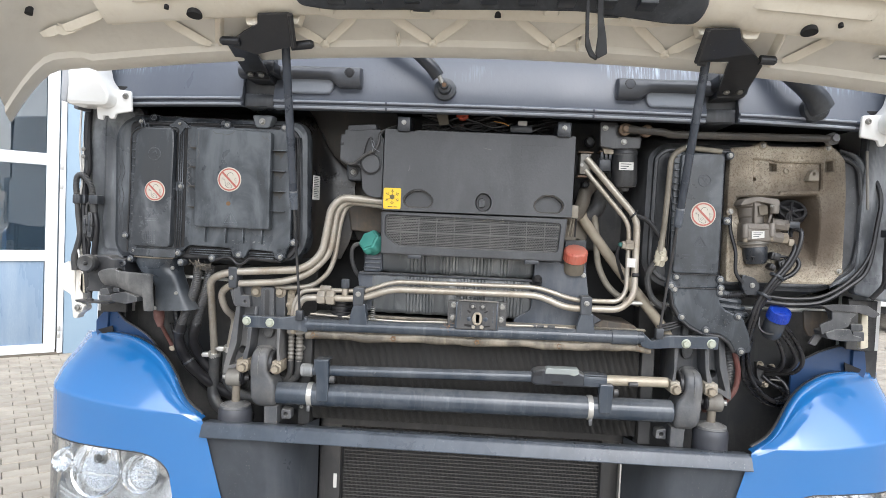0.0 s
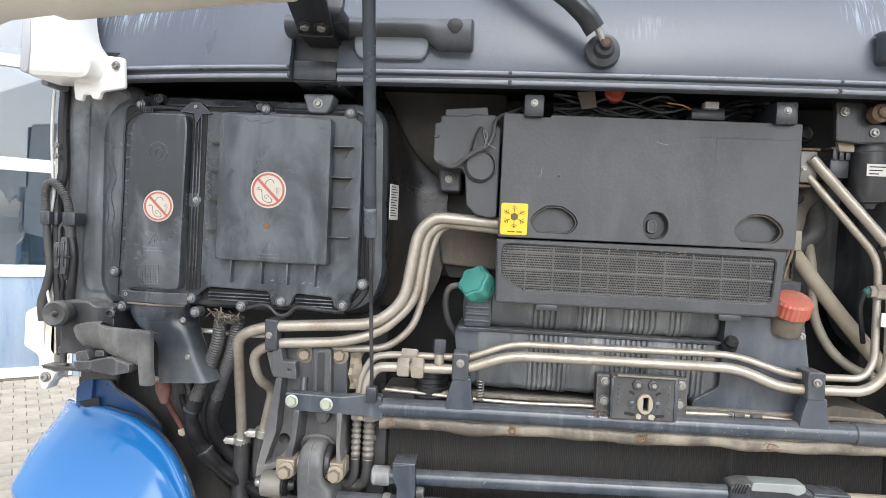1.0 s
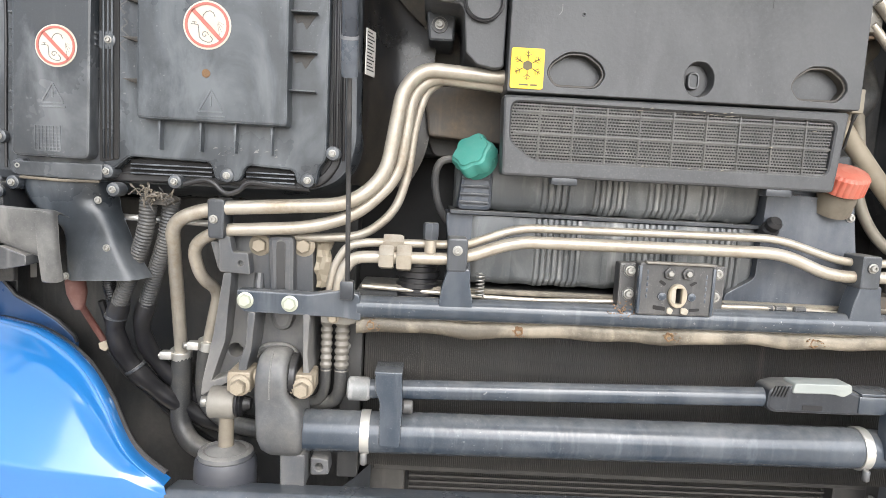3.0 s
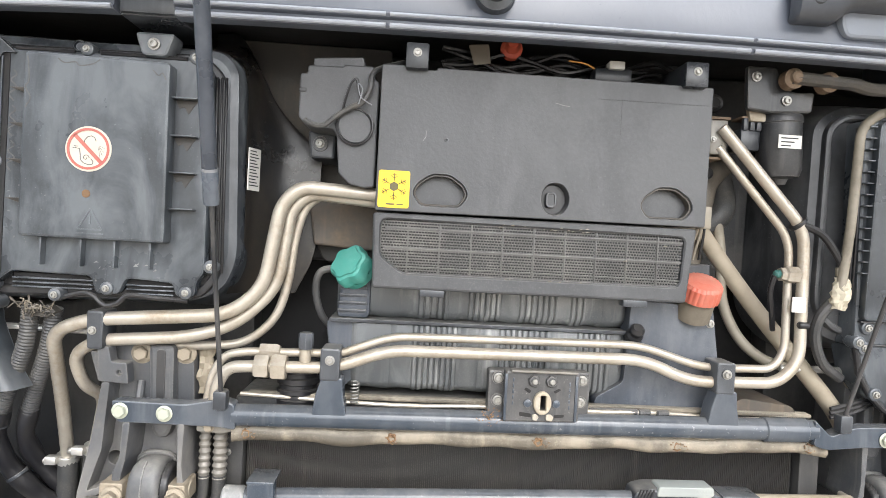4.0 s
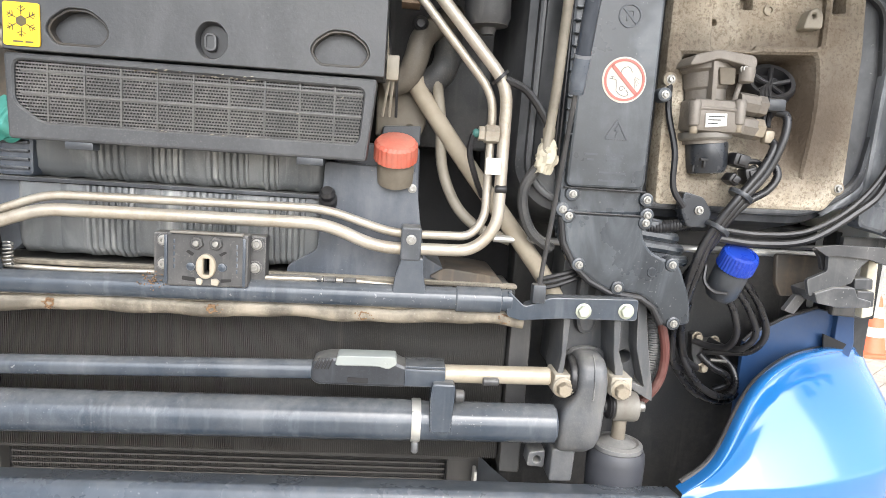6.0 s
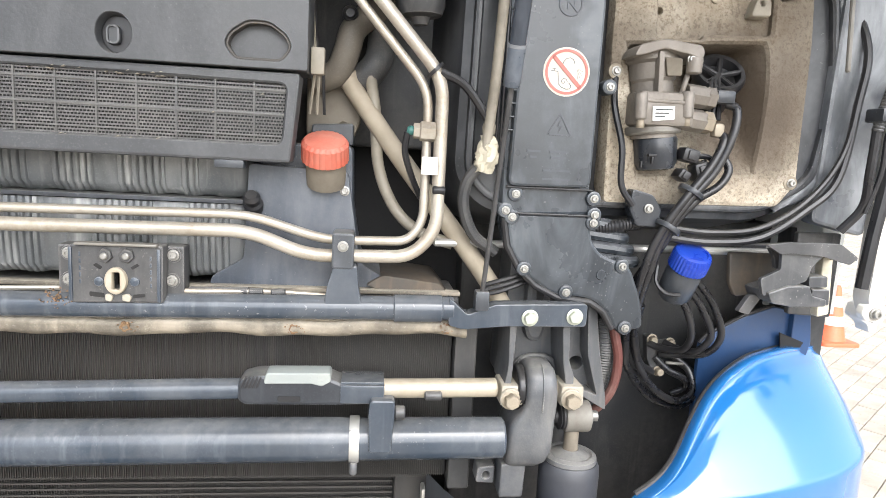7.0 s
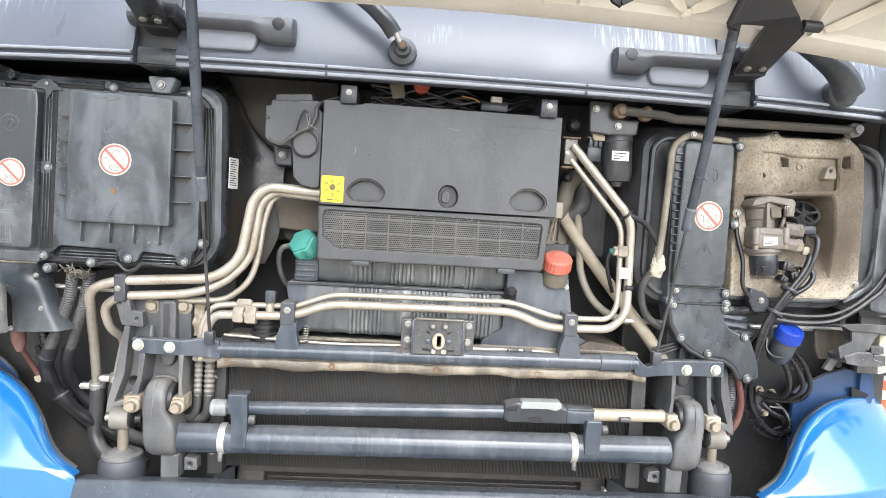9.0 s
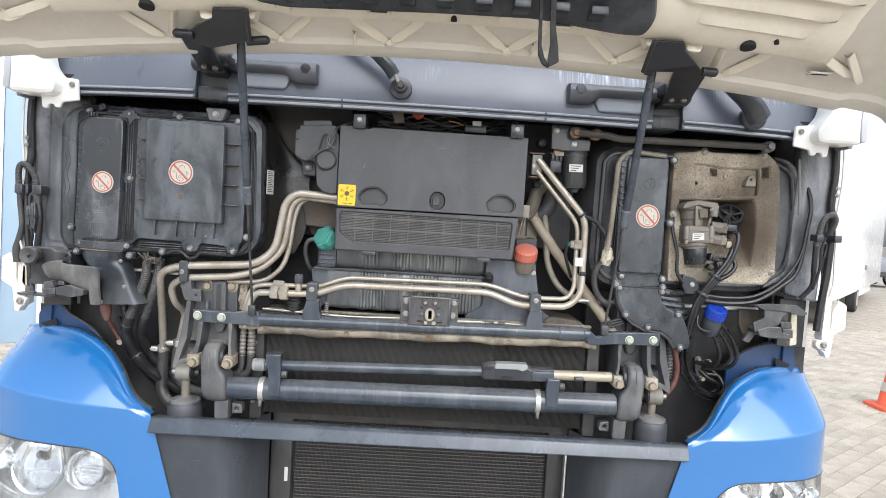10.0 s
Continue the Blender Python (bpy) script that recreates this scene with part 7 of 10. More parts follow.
sl = thing("edge_seal", (0.53, 1.74, 1.6), "cream rubber edge seal bent round the frame corner", "edge seal")
part("seal", make(tube, [(0.665, 1.742, 1.884), (0.60, 1.742, 1.889), (0.572, 1.742, 1.894), (0.535, 1.742, 1.868), (0.528, 1.742, 1.70), (0.520, 1.745, 1.60)], 0.0075, 0.03, 12), seal_cream, sl)
screw(sl, 0.575, 1.731, 1.892, 0.007)
rod_h = thing("window_rail", (1.03, 1.74, 1.9), "thin pale metal rod beside the frame", "rod")
part("rod", make(rod, (1.040, 1.745, 1.90), (1.052, 1.745, 1.745), 0.0036, 10), dusty_steel, rod_h)

dk = thing("air_duct", (0.61, 1.75, 1.50), "tall black plastic air duct with a lid, moulded signs", "air duct")
duct = [(0.541, 1.880), (0.677, 1.880), (0.676, 1.558), (0.680, 1.519), (0.548, 1.512), (0.548, 1.558)]
part("body", make(plate, rounded(duct, 0.008), 1.745, 1.80, 0.005), lid_plastic, dk)
part("lid", make(plate, rounded([(0.560, 1.876), (0.672, 1.876), (0.672, 1.558), (0.552, 1.556)], 0.012), 1.731, 1.747, 0.004), lid_plastic, dk)
for k in range(14):
    part("tooth", make(box, 0.545, 0.556, 1.733, 1.746, 1.866 - 0.018 * k, 1.868 - 0.018 * k, 0.0004), lid_plastic, dk)
for k in range(3):
    part("seam_strip", make(rod, (0.540 - 0.006 * k, 1.745, 1.60), (0.542 - 0.006 * k, 1.745, 1.865), 0.002, 8), rubber, dk)
bm = bm_new()
plate(bm, circle(0.622, 1.805, 0.017, 28), 1.7296, 1.732, 0.0004, [(circle(0.622, 1.805, 0.0145, 28), None)])
sg = part("moulded_ring", bm, relief_plastic, dk)
part("moulded_bar", make(stroke, [(0.611, 1.816), (0.633, 1.794)], 1.731, 0.0025, 0.0012), relief_plastic, sg)
part("moulded_outline", make(stroke, [(0.618, 1.798), (0.618, 1.812), (0.627, 1.812), (0.627, 1.798)], 1.731, 0.0018, 0.001), relief_plastic, sg)
tri = part("moulded_triangle", make(stroke, [(0.604, 1.630), (0.636, 1.630), (0.620, 1.658), (0.604, 1.630)], 1.731, 0.0022, 0.0012), relief_plastic, dk)
part("moulded_bolt", make(stroke, [(0.622, 1.650), (0.617, 1.642), (0.623, 1.642), (0.619, 1.634)], 1.731, 0.002, 0.0012), relief_plastic, tri)
for a, b, z in ((0.575, 0.595, 1.606), (0.608, 0.635, 1.606), (0.580, 0.590, 1.598), (0.610, 0.632, 1.598), (0.60, 0.64, 1.580), (0.60, 0.64, 1.568)):
    part("moulded_bar", make(stroke, [(a, z), (b, z)], 1.731, 0.003, 0.0008), relief_plastic, dk)
snk = [(0.553, 1.517), (0.680, 1.520), (0.684, 1.482), (0.700, 1.462), (0.747, 1.446), (0.769, 1.395), (0.776, 1.351), (0.733, 1.346), (0.716, 1.378), (0.690, 1.396), (0.631, 1.401), (0.590, 1.428), (0.566, 1.462)]
part("snorkel", make(plate, rounded(snk, 0.012), 1.742, 1.81, 0.008), lid_plastic, dk)
part("lip", make(sweep, [Vector((x, 1.746, z)) for x, z in ((0.553, 1.51), (0.560, 1.47), (0.580, 1.436), (0.605, 1.413), (0.640, 1.396), (0.690, 1.390), (0.712, 1.376), (0.728, 1.350))], 0.0055, 10), rubber, dk)
part("joint_band", make(box, 0.552, 0.678, 1.737, 1.747, 1.553, 1.556, 0.001), rubber, dk)
part("joint_band", make(box, 0.550, 0.682, 1.738, 1.747, 1.516, 1.519, 0.001), rubber, dk)
for x, z in ((0.566, 1.545), (0.553, 1.521), (0.563, 1.512), (0.681, 1.543), (0.684, 1.520), (0.683, 1.508), (0.733, 1.446), (0.651, 1.405), (0.746, 1.353), (0.586, 1.438), (0.688, 1.874), (0.690, 1.70)):
    part("screw_boss", make(plate, circle(x, z, 0.011, 14), 1.738, 1.76, 0.003), lid_plastic, dk)
    screw(dk, x, 1.738, z, 0.006, turn=53 * z)
part("dimple", make(turned, (0.703, 1.7435, 1.432), (0, -1, 0), [(0.009, 0), (0.007, 0.003)], 14), lid_plastic, dk)
lance_sticker(0.623, 1.731, 1.715, 0.033)
bw = thing("duct_bellows", (0.72, 1.78, 1.45), "black ribbed rubber bellows beside the duct", "bellows")
for k in range(4):
    z = 1.507 - 0.018 * k
    x = 0.700 + 0.006 * k
    part("fold", make(tube, [(x - 0.02, 1.775, z), (x + 0.035 + 0.004 * k, 1.772, z - 0.006), (x + 0.045 + 0.004 * k, 1.80, z - 0.008)], 0.0095, 0.015, 10), lid_plastic, bw)

ins = thing("insulation_panel", (0.84, 1.78, 1.54), "cream speckled insulation panel with a deep pocket", "insulation panel")
out = [(0.699, 1.768), (0.699, 1.900), (0.765, 1.908), (0.783, 1.922), (0.802, 1.908), (0.938, 1.911), (0.954, 1.921), (0.982, 1.903), (1.004, 1.877), (1.012, 1.785), (1.014, 1.62), (1.015, 1.577), (0.987, 1.540), (0.707, 1.535)]
N_ = 28
TOP_ = [(0.724 + 0.210 * k / N_, 1.767 + 0.014 * k / N_) for k in range(N_ + 1)]
FOOT_ = [(0.757 + 0.181 * k / N_, 1.581 + 0.012 * k / N_) for k in range(N_ + 1)]
LEFT_ = [(0.724 + 0.033 * k / N_, 1.767 - 0.186 * k / N_) for k in range(N_ + 1)]
RIGHT_ = [(0.934 + 0.004 * k / N_ + 0.010 * math.sin(math.pi * (k / N_) ** 0.7), 1.781 - 0.188 * k / N_) for k in range(N_ + 1)]
hole = TOP_[:-1] + RIGHT_[:-1] + FOOT_[:0:-1] + LEFT_[:0:-1]
step = rounded([(0.761, 1.872), (0.807, 1.871), (0.829, 1.865), (0.942, 1.867), (0.944, 1.793), (0.841, 1.788), (0.836, 1.780), (0.768, 1.778)], 0.006)
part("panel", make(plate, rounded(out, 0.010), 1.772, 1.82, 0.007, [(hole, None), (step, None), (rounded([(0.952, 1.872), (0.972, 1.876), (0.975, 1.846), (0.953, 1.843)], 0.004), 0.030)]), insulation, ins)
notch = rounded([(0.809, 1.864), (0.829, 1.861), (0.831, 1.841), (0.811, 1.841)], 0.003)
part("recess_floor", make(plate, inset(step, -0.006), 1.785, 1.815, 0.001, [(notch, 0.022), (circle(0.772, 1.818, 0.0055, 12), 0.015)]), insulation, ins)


def pocket(bm):
    """The pocket behind the valve: deep at its top, running out towards its foot, its flank slanting to a valley."""
    def soft(a, b, k=0.010):
        h = max(0.0, min(1.0, 0.5 + 0.5 * (b - a) / k))
        return b * (1 - h) + a * h - k * h * (1 - h)
    rows = []
    for j in range(N_ + 1):
        v = j / N_
        row = []
        for i in range(N_ + 1):
            u = i / N_
            a, b = LEFT_[j], RIGHT_[j]
            c, d = TOP_[i], FOOT_[i]
            x, z = a[0] + (b[0] - a[0]) * u, c[1] + (d[1] - c[1]) * v
            if i in (0, N_):
                z = (a if i == 0 else b)[1]
            if j in (0, N_):
                x = (c if j == 0 else d)[0]
            floor_ = 0.118 * (1 - v) ** 1.1 * (0.55 + 0.45 * u)
            deep = soft(soft(floor_, (1 - u) * 0.19 * (2.3 - 0.9 * v)), soft(u * 0.19 * 4.0, v * 0.19 * 6.0))
            edge = i in (0, N_) or j in (0, N_)
            row.append(bm.verts.new((x, 1.777 if edge else 1.779 + max(0.0, deep), z)))
        rows.append(row)
    for a, b in zip(rows, rows[1:]):
        for i in range(N_):
            bm.faces.new((a[i], a[i + 1], b[i + 1], b[i]))


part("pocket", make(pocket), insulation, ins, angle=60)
for x, z in ((0.784, 1.908), (0.954, 1.907), (1.003, 1.579), (0.709, 1.727)):
    part("washer", make(turned, (x, 1.777, z), (0, -1, 0), [(0.0115, 0), (0.011, 0.006), (0.0085, 0.007)], 16), dirty_nut, ins)
    screw(ins, x, 1.770, z, 0.0070)
part("stud", make(turned, (0.856, 1.787, 1.843), (0, -1, 0), [(0.0085, 0), (0.0080, 0.005), (0.0050, 0.006), (0.0045, 0.003)], 16), dirty_nut, ins)
part("clip", make(plate, rounded([(0.903, 1.816), (0.910, 1.842), (0.922, 1.850), (0.933, 1.842), (0.935, 1.818)], 0.006), 1.765, 1.788, 0.003, [(circle(0.919, 1.836, 0.004, 10), 0.008)]), seal_cream, ins)
gr = thing("cable_grommet", (0.90, 1.80, 1.743), "black round rubber grommet with wires", "grommet")
GC, GW = Vector((0.880, 1.792, 1.738)), Vector((-0.10, -0.76, 0.62)).normalized()
GX = GW.cross(Vector((0, 0, 1))).normalized()
GY = GX.cross(GW)
part("ring", make(turned, GC - GW * 0.030, GW, [(0.032, -0.03), (0.034, 0.006), (0.038, 0.016), (0.039, 0.028), (0.036, 0.034), (0.030, 0.033), (0.027, 0.018), (0.017, 0.014), (0.004, 0.014)], 36), rubber, gr)
for k in range(5):
    a = 0.5 + k * 1.256
    way_ = GX * math.cos(a) + GY * math.sin(a)
    part("web", make(sweep, [GC + way_ * 0.031, GC + way_ * 0.017 - GW * 0.003, GC - GW * 0.006], 0.0042, 8), rubber, gr)
for k in range(3):
    part("wire", make(sweep, spline([GC - GW * 0.004, GC + Vector((-0.008 - 0.006 * k, -0.012, -0.016)), (0.868 - 0.007 * k, 1.765, 1.700), (0.866 - 0.01 * k, 1.758, 1.665 - 0.01 * k)], 6), 0.0038, 8), rubber, gr)

av = thing("air_valve", (0.775, 1.76, 1.60), "weathered aluminium air valve with black cap and ports", "air valve")
ax = Vector((0.10, -0.03, -1.0)).normalized()
o = Vector((0.760, 1.772, 1.757))
part("body", make(turned, o, ax, [(0.034, 0), (0.040, 0.004), (0.040, 0.014), (0.034, 0.018), (0.033, 0.040), (0.030, 0.044), (0.030, 0.066), (0.036, 0.072), (0.036, 0.100), (0.033, 0.108), (0.033, 0.124)], 32), cast_alu, av)
part("cap", make(turned, o + ax * 0.122 + Vector((0.004, 0, 0)), ax, [(0.031, 0), (0.032, 0.004), (0.031, 0.036), (0.026, 0.046), (0.017, 0.048)], 32, 8, 0.03), plastic, av, "black plastic cap")
part("flange", make(plate, rounded([(0.714, 1.742), (0.722, 1.758), (0.757, 1.768), (0.812, 1.763), (0.817, 1.752), (0.812, 1.740), (0.80, 1.748), (0.758, 1.755), (0.73, 1.745)], 0.006), 1.722, 1.775, 0.005), cast_alu, av)
part("lug", make(turned, (0.806, 1.730, 1.746), (0, 0, -1), [(0.011, 0), (0.0115, 0.004), (0.0105, 0.020), (0.006, 0.022)], 16), cast_alu, av)
screw(av, 0.800, 1.728, 1.744, 0.0065)
part("block", make(box, 0.730, 0.812, 1.724, 1.79, 1.650, 1.698, 0.006), cast_alu, av)
for z in (1.702, 1.668):
    pt = part("port", make(turned, (0.805, 1.748, z - 0.004), (1, 0.02, -0.10), [(0.016, 0), (0.0165, 0.03), (0.0150, 0.033)], 8), cast_alu, av)
    part("port_nut", make(turned, (0.836, 1.748, z - 0.007), (1, 0.02, -0.10), [(0.0155, 0), (0.016, 0.002), (0.016, 0.013), (0.013, 0.015)], 6), dirty_nut if z < 1.68 else cast_alu, pt)
part("elbow", make(box, 0.850, 0.878, 1.736, 1.756, 1.688, 1.707, 0.004), plastic, av, "black plastic elbow")
part("elbow", make(box, 0.852, 0.868, 1.738, 1.754, 1.640, 1.660, 0.004), dirty_nut, av)
part("rib", make(plate, rounded([(0.752, 1.752), (0.760, 1.752), (0.762, 1.680), (0.756, 1.678)], 0.002), 1.726, 1.76, 0.002), cast_alu, av)
part("web", make(box, 0.728, 0.800, 1.722, 1.745, 1.6815, 1.6865, 0.002), cast_alu, av)
part("strut", make(rod, (0.802, 1.738, 1.726), (0.795, 1.738, 1.694), 0.004, 8), cast_alu, av)
for x, z0, z1 in ((0.732, 1.694, 1.645), (0.800, 1.700, 1.650)):
    lg = part("lug", make(turned, (x, 1.728, z0), (0.05, 0, -1), [(0.008, 0), (0.0095, 0.003), (0.0085, 0.035), (0.0065, 0.037)], 14), cast_alu, av)
    part("stud", make(turned, (x + 0.002, 1.728, z0 - 0.036), (0.05, 0, -1), [(0.006, 0), (0.006, 0.012)], 6), dirty_nut, lg)
part("clamp_ring", make(turned, o + ax * 0.106, ax, [(0.039, 0), (0.0405, 0.002), (0.0405, 0.009), (0.038, 0.012)], 36), dusty_steel, av, "pale clamping ring")
# Notches are not cut; near-black blocks paint their shade.
part("notch_shade", make(box, 0.752, 0.764, 1.7285, 1.735, 1.607, 1.611, 0.0008), dark_void, av)
part("notch_shade", make(box, 0.757, 0.760, 1.7285, 1.735, 1.597, 1.607, 0.0008), dark_void, av)
part("notch_shade", make(box, 0.742, 0.745, 1.731, 1.738, 1.590, 1.600, 0.0008), dark_void, av)
part("label", make(plate, [(0.748, 1.676), (0.780, 1.678), (0.781, 1.660), (0.749, 1.656)], 1.7215, 1.7242, 0), paper, av, "white printed label")
bm = bm_new()
for k in range(3):
    stroke(bm, [(0.752, 1.672 - 0.005 * k), (0.777 - 0.005 * k, 1.673 - 0.005 * k)], 1.7215, 0.0018, 0.0003)
part("printed_bars", bm, ink, av)
part("worn_patch", make(plate, rounded([(0.765, 1.745), (0.79, 1.746), (0.792, 1.722), (0.77, 1.720)], 0.003), 1.7335, 1.739, 0.0008), hose_tan, av, "torn yellowed label")
pg = thing("valve_plugs", (0.84, 1.76, 1.57), "black plastic plugs with short cables beside the air valve", "plugs")
for x, z, w, h, a in ((0.822, 1.612, 0.026, 0.020, 12), (0.842, 1.590, 0.022, 0.026, -18), (0.815, 1.583, 0.018, 0.016, 30)):
    M = pose(x, 1.752, z, 0, a, 0)
    pb = part("plug", make(box, -w / 2, w / 2, -0.014, 0.014, -h / 2, h / 2, 0.004), rubber, pg, m=M)
    part("latch", make(box, -w / 4, w / 4, -0.0175, -0.013, -h / 3, h / 3, 0.001), rubber, pb, m=M)
part("lead", make(sweep, spline([(0.842, 1.755, 1.580), (0.850, 1.760, 1.560), (0.836, 1.758, 1.535), (0.815, 1.760, 1.51)], 6), 0.0045, 8), rubber, pg)
part("lead", make(sweep, spline([(0.832, 1.752, 1.612), (0.856, 1.750, 1.610), (0.862, 1.752, 1.590), (0.845, 1.756, 1.565)], 6), 0.004, 8), rubber, pg)
# hoses from the valve
upper_lines = [
    [(0.872, 1.748, 1.688), (0.882, 1.738, 1.680), (0.878, 1.733, 1.645), (0.860, 1.735, 1.595), (0.828, 1.738, 1.551), (0.808, 1.742, 1.519), (0.792, 1.748, 1.481), (0.783, 1.755, 1.437), (0.780, 1.77, 1.395), (0.788, 1.80, 1.34), (0.82, 1.84, 1.27), (0.86, 1.87, 1.24)],
    [(0.866, 1.745, 1.645), (0.868, 1.738, 1.635), (0.852, 1.735, 1.60), (0.818, 1.733, 1.553), (0.796, 1.738, 1.515), (0.781, 1.745, 1.478), (0.772, 1.752, 1.437), (0.770, 1.77, 1.39), (0.776, 1.80, 1.33), (0.80, 1.84, 1.26), (0.84, 1.87, 1.235)],
]
lower_lines = [
    [(0.872, 1.755, 1.62), (0.886, 1.748, 1.595), (0.872, 1.745, 1.570), (0.838, 1.742, 1.548), (0.812, 1.748, 1.513), (0.795, 1.757, 1.475), (0.79, 1.77, 1.43), (0.79, 1.80, 1.38)],
    [(0.850, 1.76, 1.605), (0.856, 1.75, 1.585), (0.836, 1.743, 1.556), (0.815, 1.747, 1.522), (0.80, 1.755, 1.48), (0.775, 1.78, 1.42), (0.765, 1.81, 1.36), (0.76, 1.83, 1.30)],
]
for k, pts in enumerate(upper_lines + lower_lines):
    c = thing("air_line", pts[-1], "black nylon air line tied into a bundle", "air line", "air lines")
    part("line", make(sweep, spline(pts, 7), 0.0062, 12), line_nylon, c)
c = thing("cable_tie", (0.805, 1.735, 1.535), "black tie bracket gathering the air lines", "tie bracket")
for x, z in ((0.826, 1.556), (0.796, 1.503)):
    part("band", make(turned, (x + 0.004, 1.742, z + 0.006), (-0.5, 0, -0.85), [(0.019, 0), (0.0195, 0.0015), (0.0195, 0.0055), (0.019, 0.007)], 18), plastic, c)
part("bracket", make(plate, rounded([(0.742, 1.56), (0.775, 1.552), (0.79, 1.53), (0.785, 1.505), (0.752, 1.505), (0.74, 1.53)], 0.006), 1.748, 1.77, 0.004), plastic, c)
screw(c, 0.768, 1.747, 1.532, 0.007)
for k, zz in enumerate((0.0, -0.015)):
    c = thing("cable", (0.95, 1.76, 1.49), "thin black cable curving along the frame", "cable")
    part("sheath", make(sweep, spline([(0.80, 1.76, 1.505 + zz), (0.87, 1.752, 1.500 + zz), (0.95, 1.75, 1.510 + zz), (1.02, 1.75, 1.555 + zz), (1.065, 1.75, 1.62 + 2 * zz), (1.084, 1.755, 1.70), (1.092, 1.760, 1.78), (1.080, 1.790, 1.86)], 8), 0.006 if k else 0.0045, 8), rubber, c)
c = thing("cable", (0.72, 1.77, 1.62), "thin black cable down beside the air valve", "cable")
part("sheath", make(sweep, spline([(0.712, 1.78, 1.74), (0.709, 1.765, 1.68), (0.722, 1.755, 1.62), (0.725, 1.752, 1.565), (0.745, 1.75, 1.535)], 7), 0.005, 8), rubber, c)
c = thing("corrugated_hose", (0.72, 1.78, 1.49), "short black corrugated cable hose", "cable hose", "corrugated hoses")
part("hose", make(corrugated, [(0.70, 1.775, 1.497), (0.735, 1.77, 1.503), (0.77, 1.775, 1.508)], 0.010), rubber, c)

# cable and connector left of the duct
c = thing("connector_cable", (0.52, 1.75, 1.58), "black cable with pale plugs beside the duct", "cable")
part("cable", make(sweep, spline([(0.452, 1.745, 1.705), (0.485, 1.745, 1.69), (0.515, 1.748, 1.655), (0.524, 1.75, 1.635)], 7), 0.006, 8), rubber, c)
part("plug", make(turned, (0.524, 1.75, 1.64), (0, 0, -1), [(0.009, 0), (0.010, 0.004), (0.009, 0.014), (0.007, 0.016), (0.007, 0.03)], 10), seal_cream, c, "pale plastic plug")
rows = []
for k in range(11):
    v = k / 10
    cx, cz, rr = 0.523 + 0.006 * v - 0.010 * v * v, 1.624 - 0.052 * v, 0.010 + 0.006 * math.sin(math.pi * v) + 0.002 * v
    rows.append([(cx + rr * random.uniform(0.72, 1.2) * math.cos(a), 1.750 + 0.9 * rr * random.uniform(0.7, 1.2) * math.sin(a), cz + random.uniform(-0.002, 0.002)) for a in [math.pi + math.pi * q / 9 for q in range(10)]])
part("tape_wrap", make(sheet, rows, (0, 0.0015, 0)), worn_paper, c, "crumpled pale tape wrapping", angle=12)
part("lead", make(sweep, spline([(0.515, 1.755, 1.583), (0.498, 1.76, 1.555), (0.497, 1.765, 1.52), (0.515, 1.77, 1.48), (0.55, 1.775, 1.455)], 7), 0.0085, 10), hose_grey, c)

# filler with the blue cap
fl = thing("fluid_filler", (0.835, 1.79, 1.40), "black filler neck with a hanging retainer", "filler neck")
part("neck", make(turned, (0.842, 1.791, 1.393), (0.05, -0.48, 0.87), [(0.022, 0), (0.027, 0.01), (0.027, 0.050), (0.024, 0.056)], 24), plastic, fl)
part("retainer", make(sweep, spline([(0.80, 1.765, 1.445), (0.798, 1.76, 1.42), (0.812, 1.755, 1.405), (0.835, 1.755, 1.402)], 6), 0.003, 6), rubber, fl)
cp = thing("tank_cap", (0.833, 1.77, 1.45), "bright blue ribbed screw cap", "cap", "tank caps")
part("cap", make(turned, (0.845, 1.762, 1.444), (0.05, -0.48, 0.87), [(0.027, 0), (0.0300, 0.002), (0.0292, 0.024), (0.027, 0.0285), (0.022, 0.030), (0.021, 0.0285), (0.008, 0.029)], 96, 32, 0.045), blue_cap, cp)
for k, pts in enumerate(([(0.842, 1.792, 1.418), (0.849, 1.80, 1.403), (0.874, 1.80, 1.368), (0.892, 1.81, 1.324), (0.890, 1.83, 1.293), (0.872, 1.86, 1.285), (0.855, 1.88, 1.288)],
                         [(0.855, 1.792, 1.424), (0.868, 1.80, 1.409), (0.899, 1.80, 1.373), (0.926, 1.81, 1.324), (0.915, 1.83, 1.291), (0.900, 1.86, 1.284), (0.885, 1.885, 1.289)],
                         [(0.866, 1.792, 1.432), (0.884, 1.80, 1.419), (0.918, 1.80, 1.378), (0.944, 1.81, 1.325), (0.934, 1.83, 1.288), (0.905, 1.86, 1.275), (0.878, 1.885, 1.268)],
                         [(0.797, 1.80, 1.375), (0.802, 1.83, 1.310), (0.825, 1.84, 1.255), (0.862, 1.845, 1.213), (0.906, 1.855, 1.193), (0.938, 1.87, 1.205), (0.940, 1.89, 1.235), (0.91, 1.90, 1.262)],
                         [(0.785, 1.81, 1.365), (0.792, 1.84, 1.300), (0.815, 1.855, 1.243), (0.858, 1.86, 1.198), (0.912, 1.87, 1.178), (0.950, 1.885, 1.190), (0.955, 1.90, 1.225), (0.92, 1.91, 1.25)],
                         [(0.870, 1.885, 1.262), (0.895, 1.88, 1.240), (0.925, 1.88, 1.225), (0.935, 1.89, 1.205), (0.915, 1.90, 1.190)])):
    c = thing("air_line", pts[-1], "black nylon air line in a hanging loop", "air line", "air lines")
    part("line", make(sweep, spline(pts, 8), 0.0060, 12), line_nylon, c)
mf = thing("line_manifold", (0.87, 1.90, 1.26), "black manifold bracket where the air lines end", "manifold")
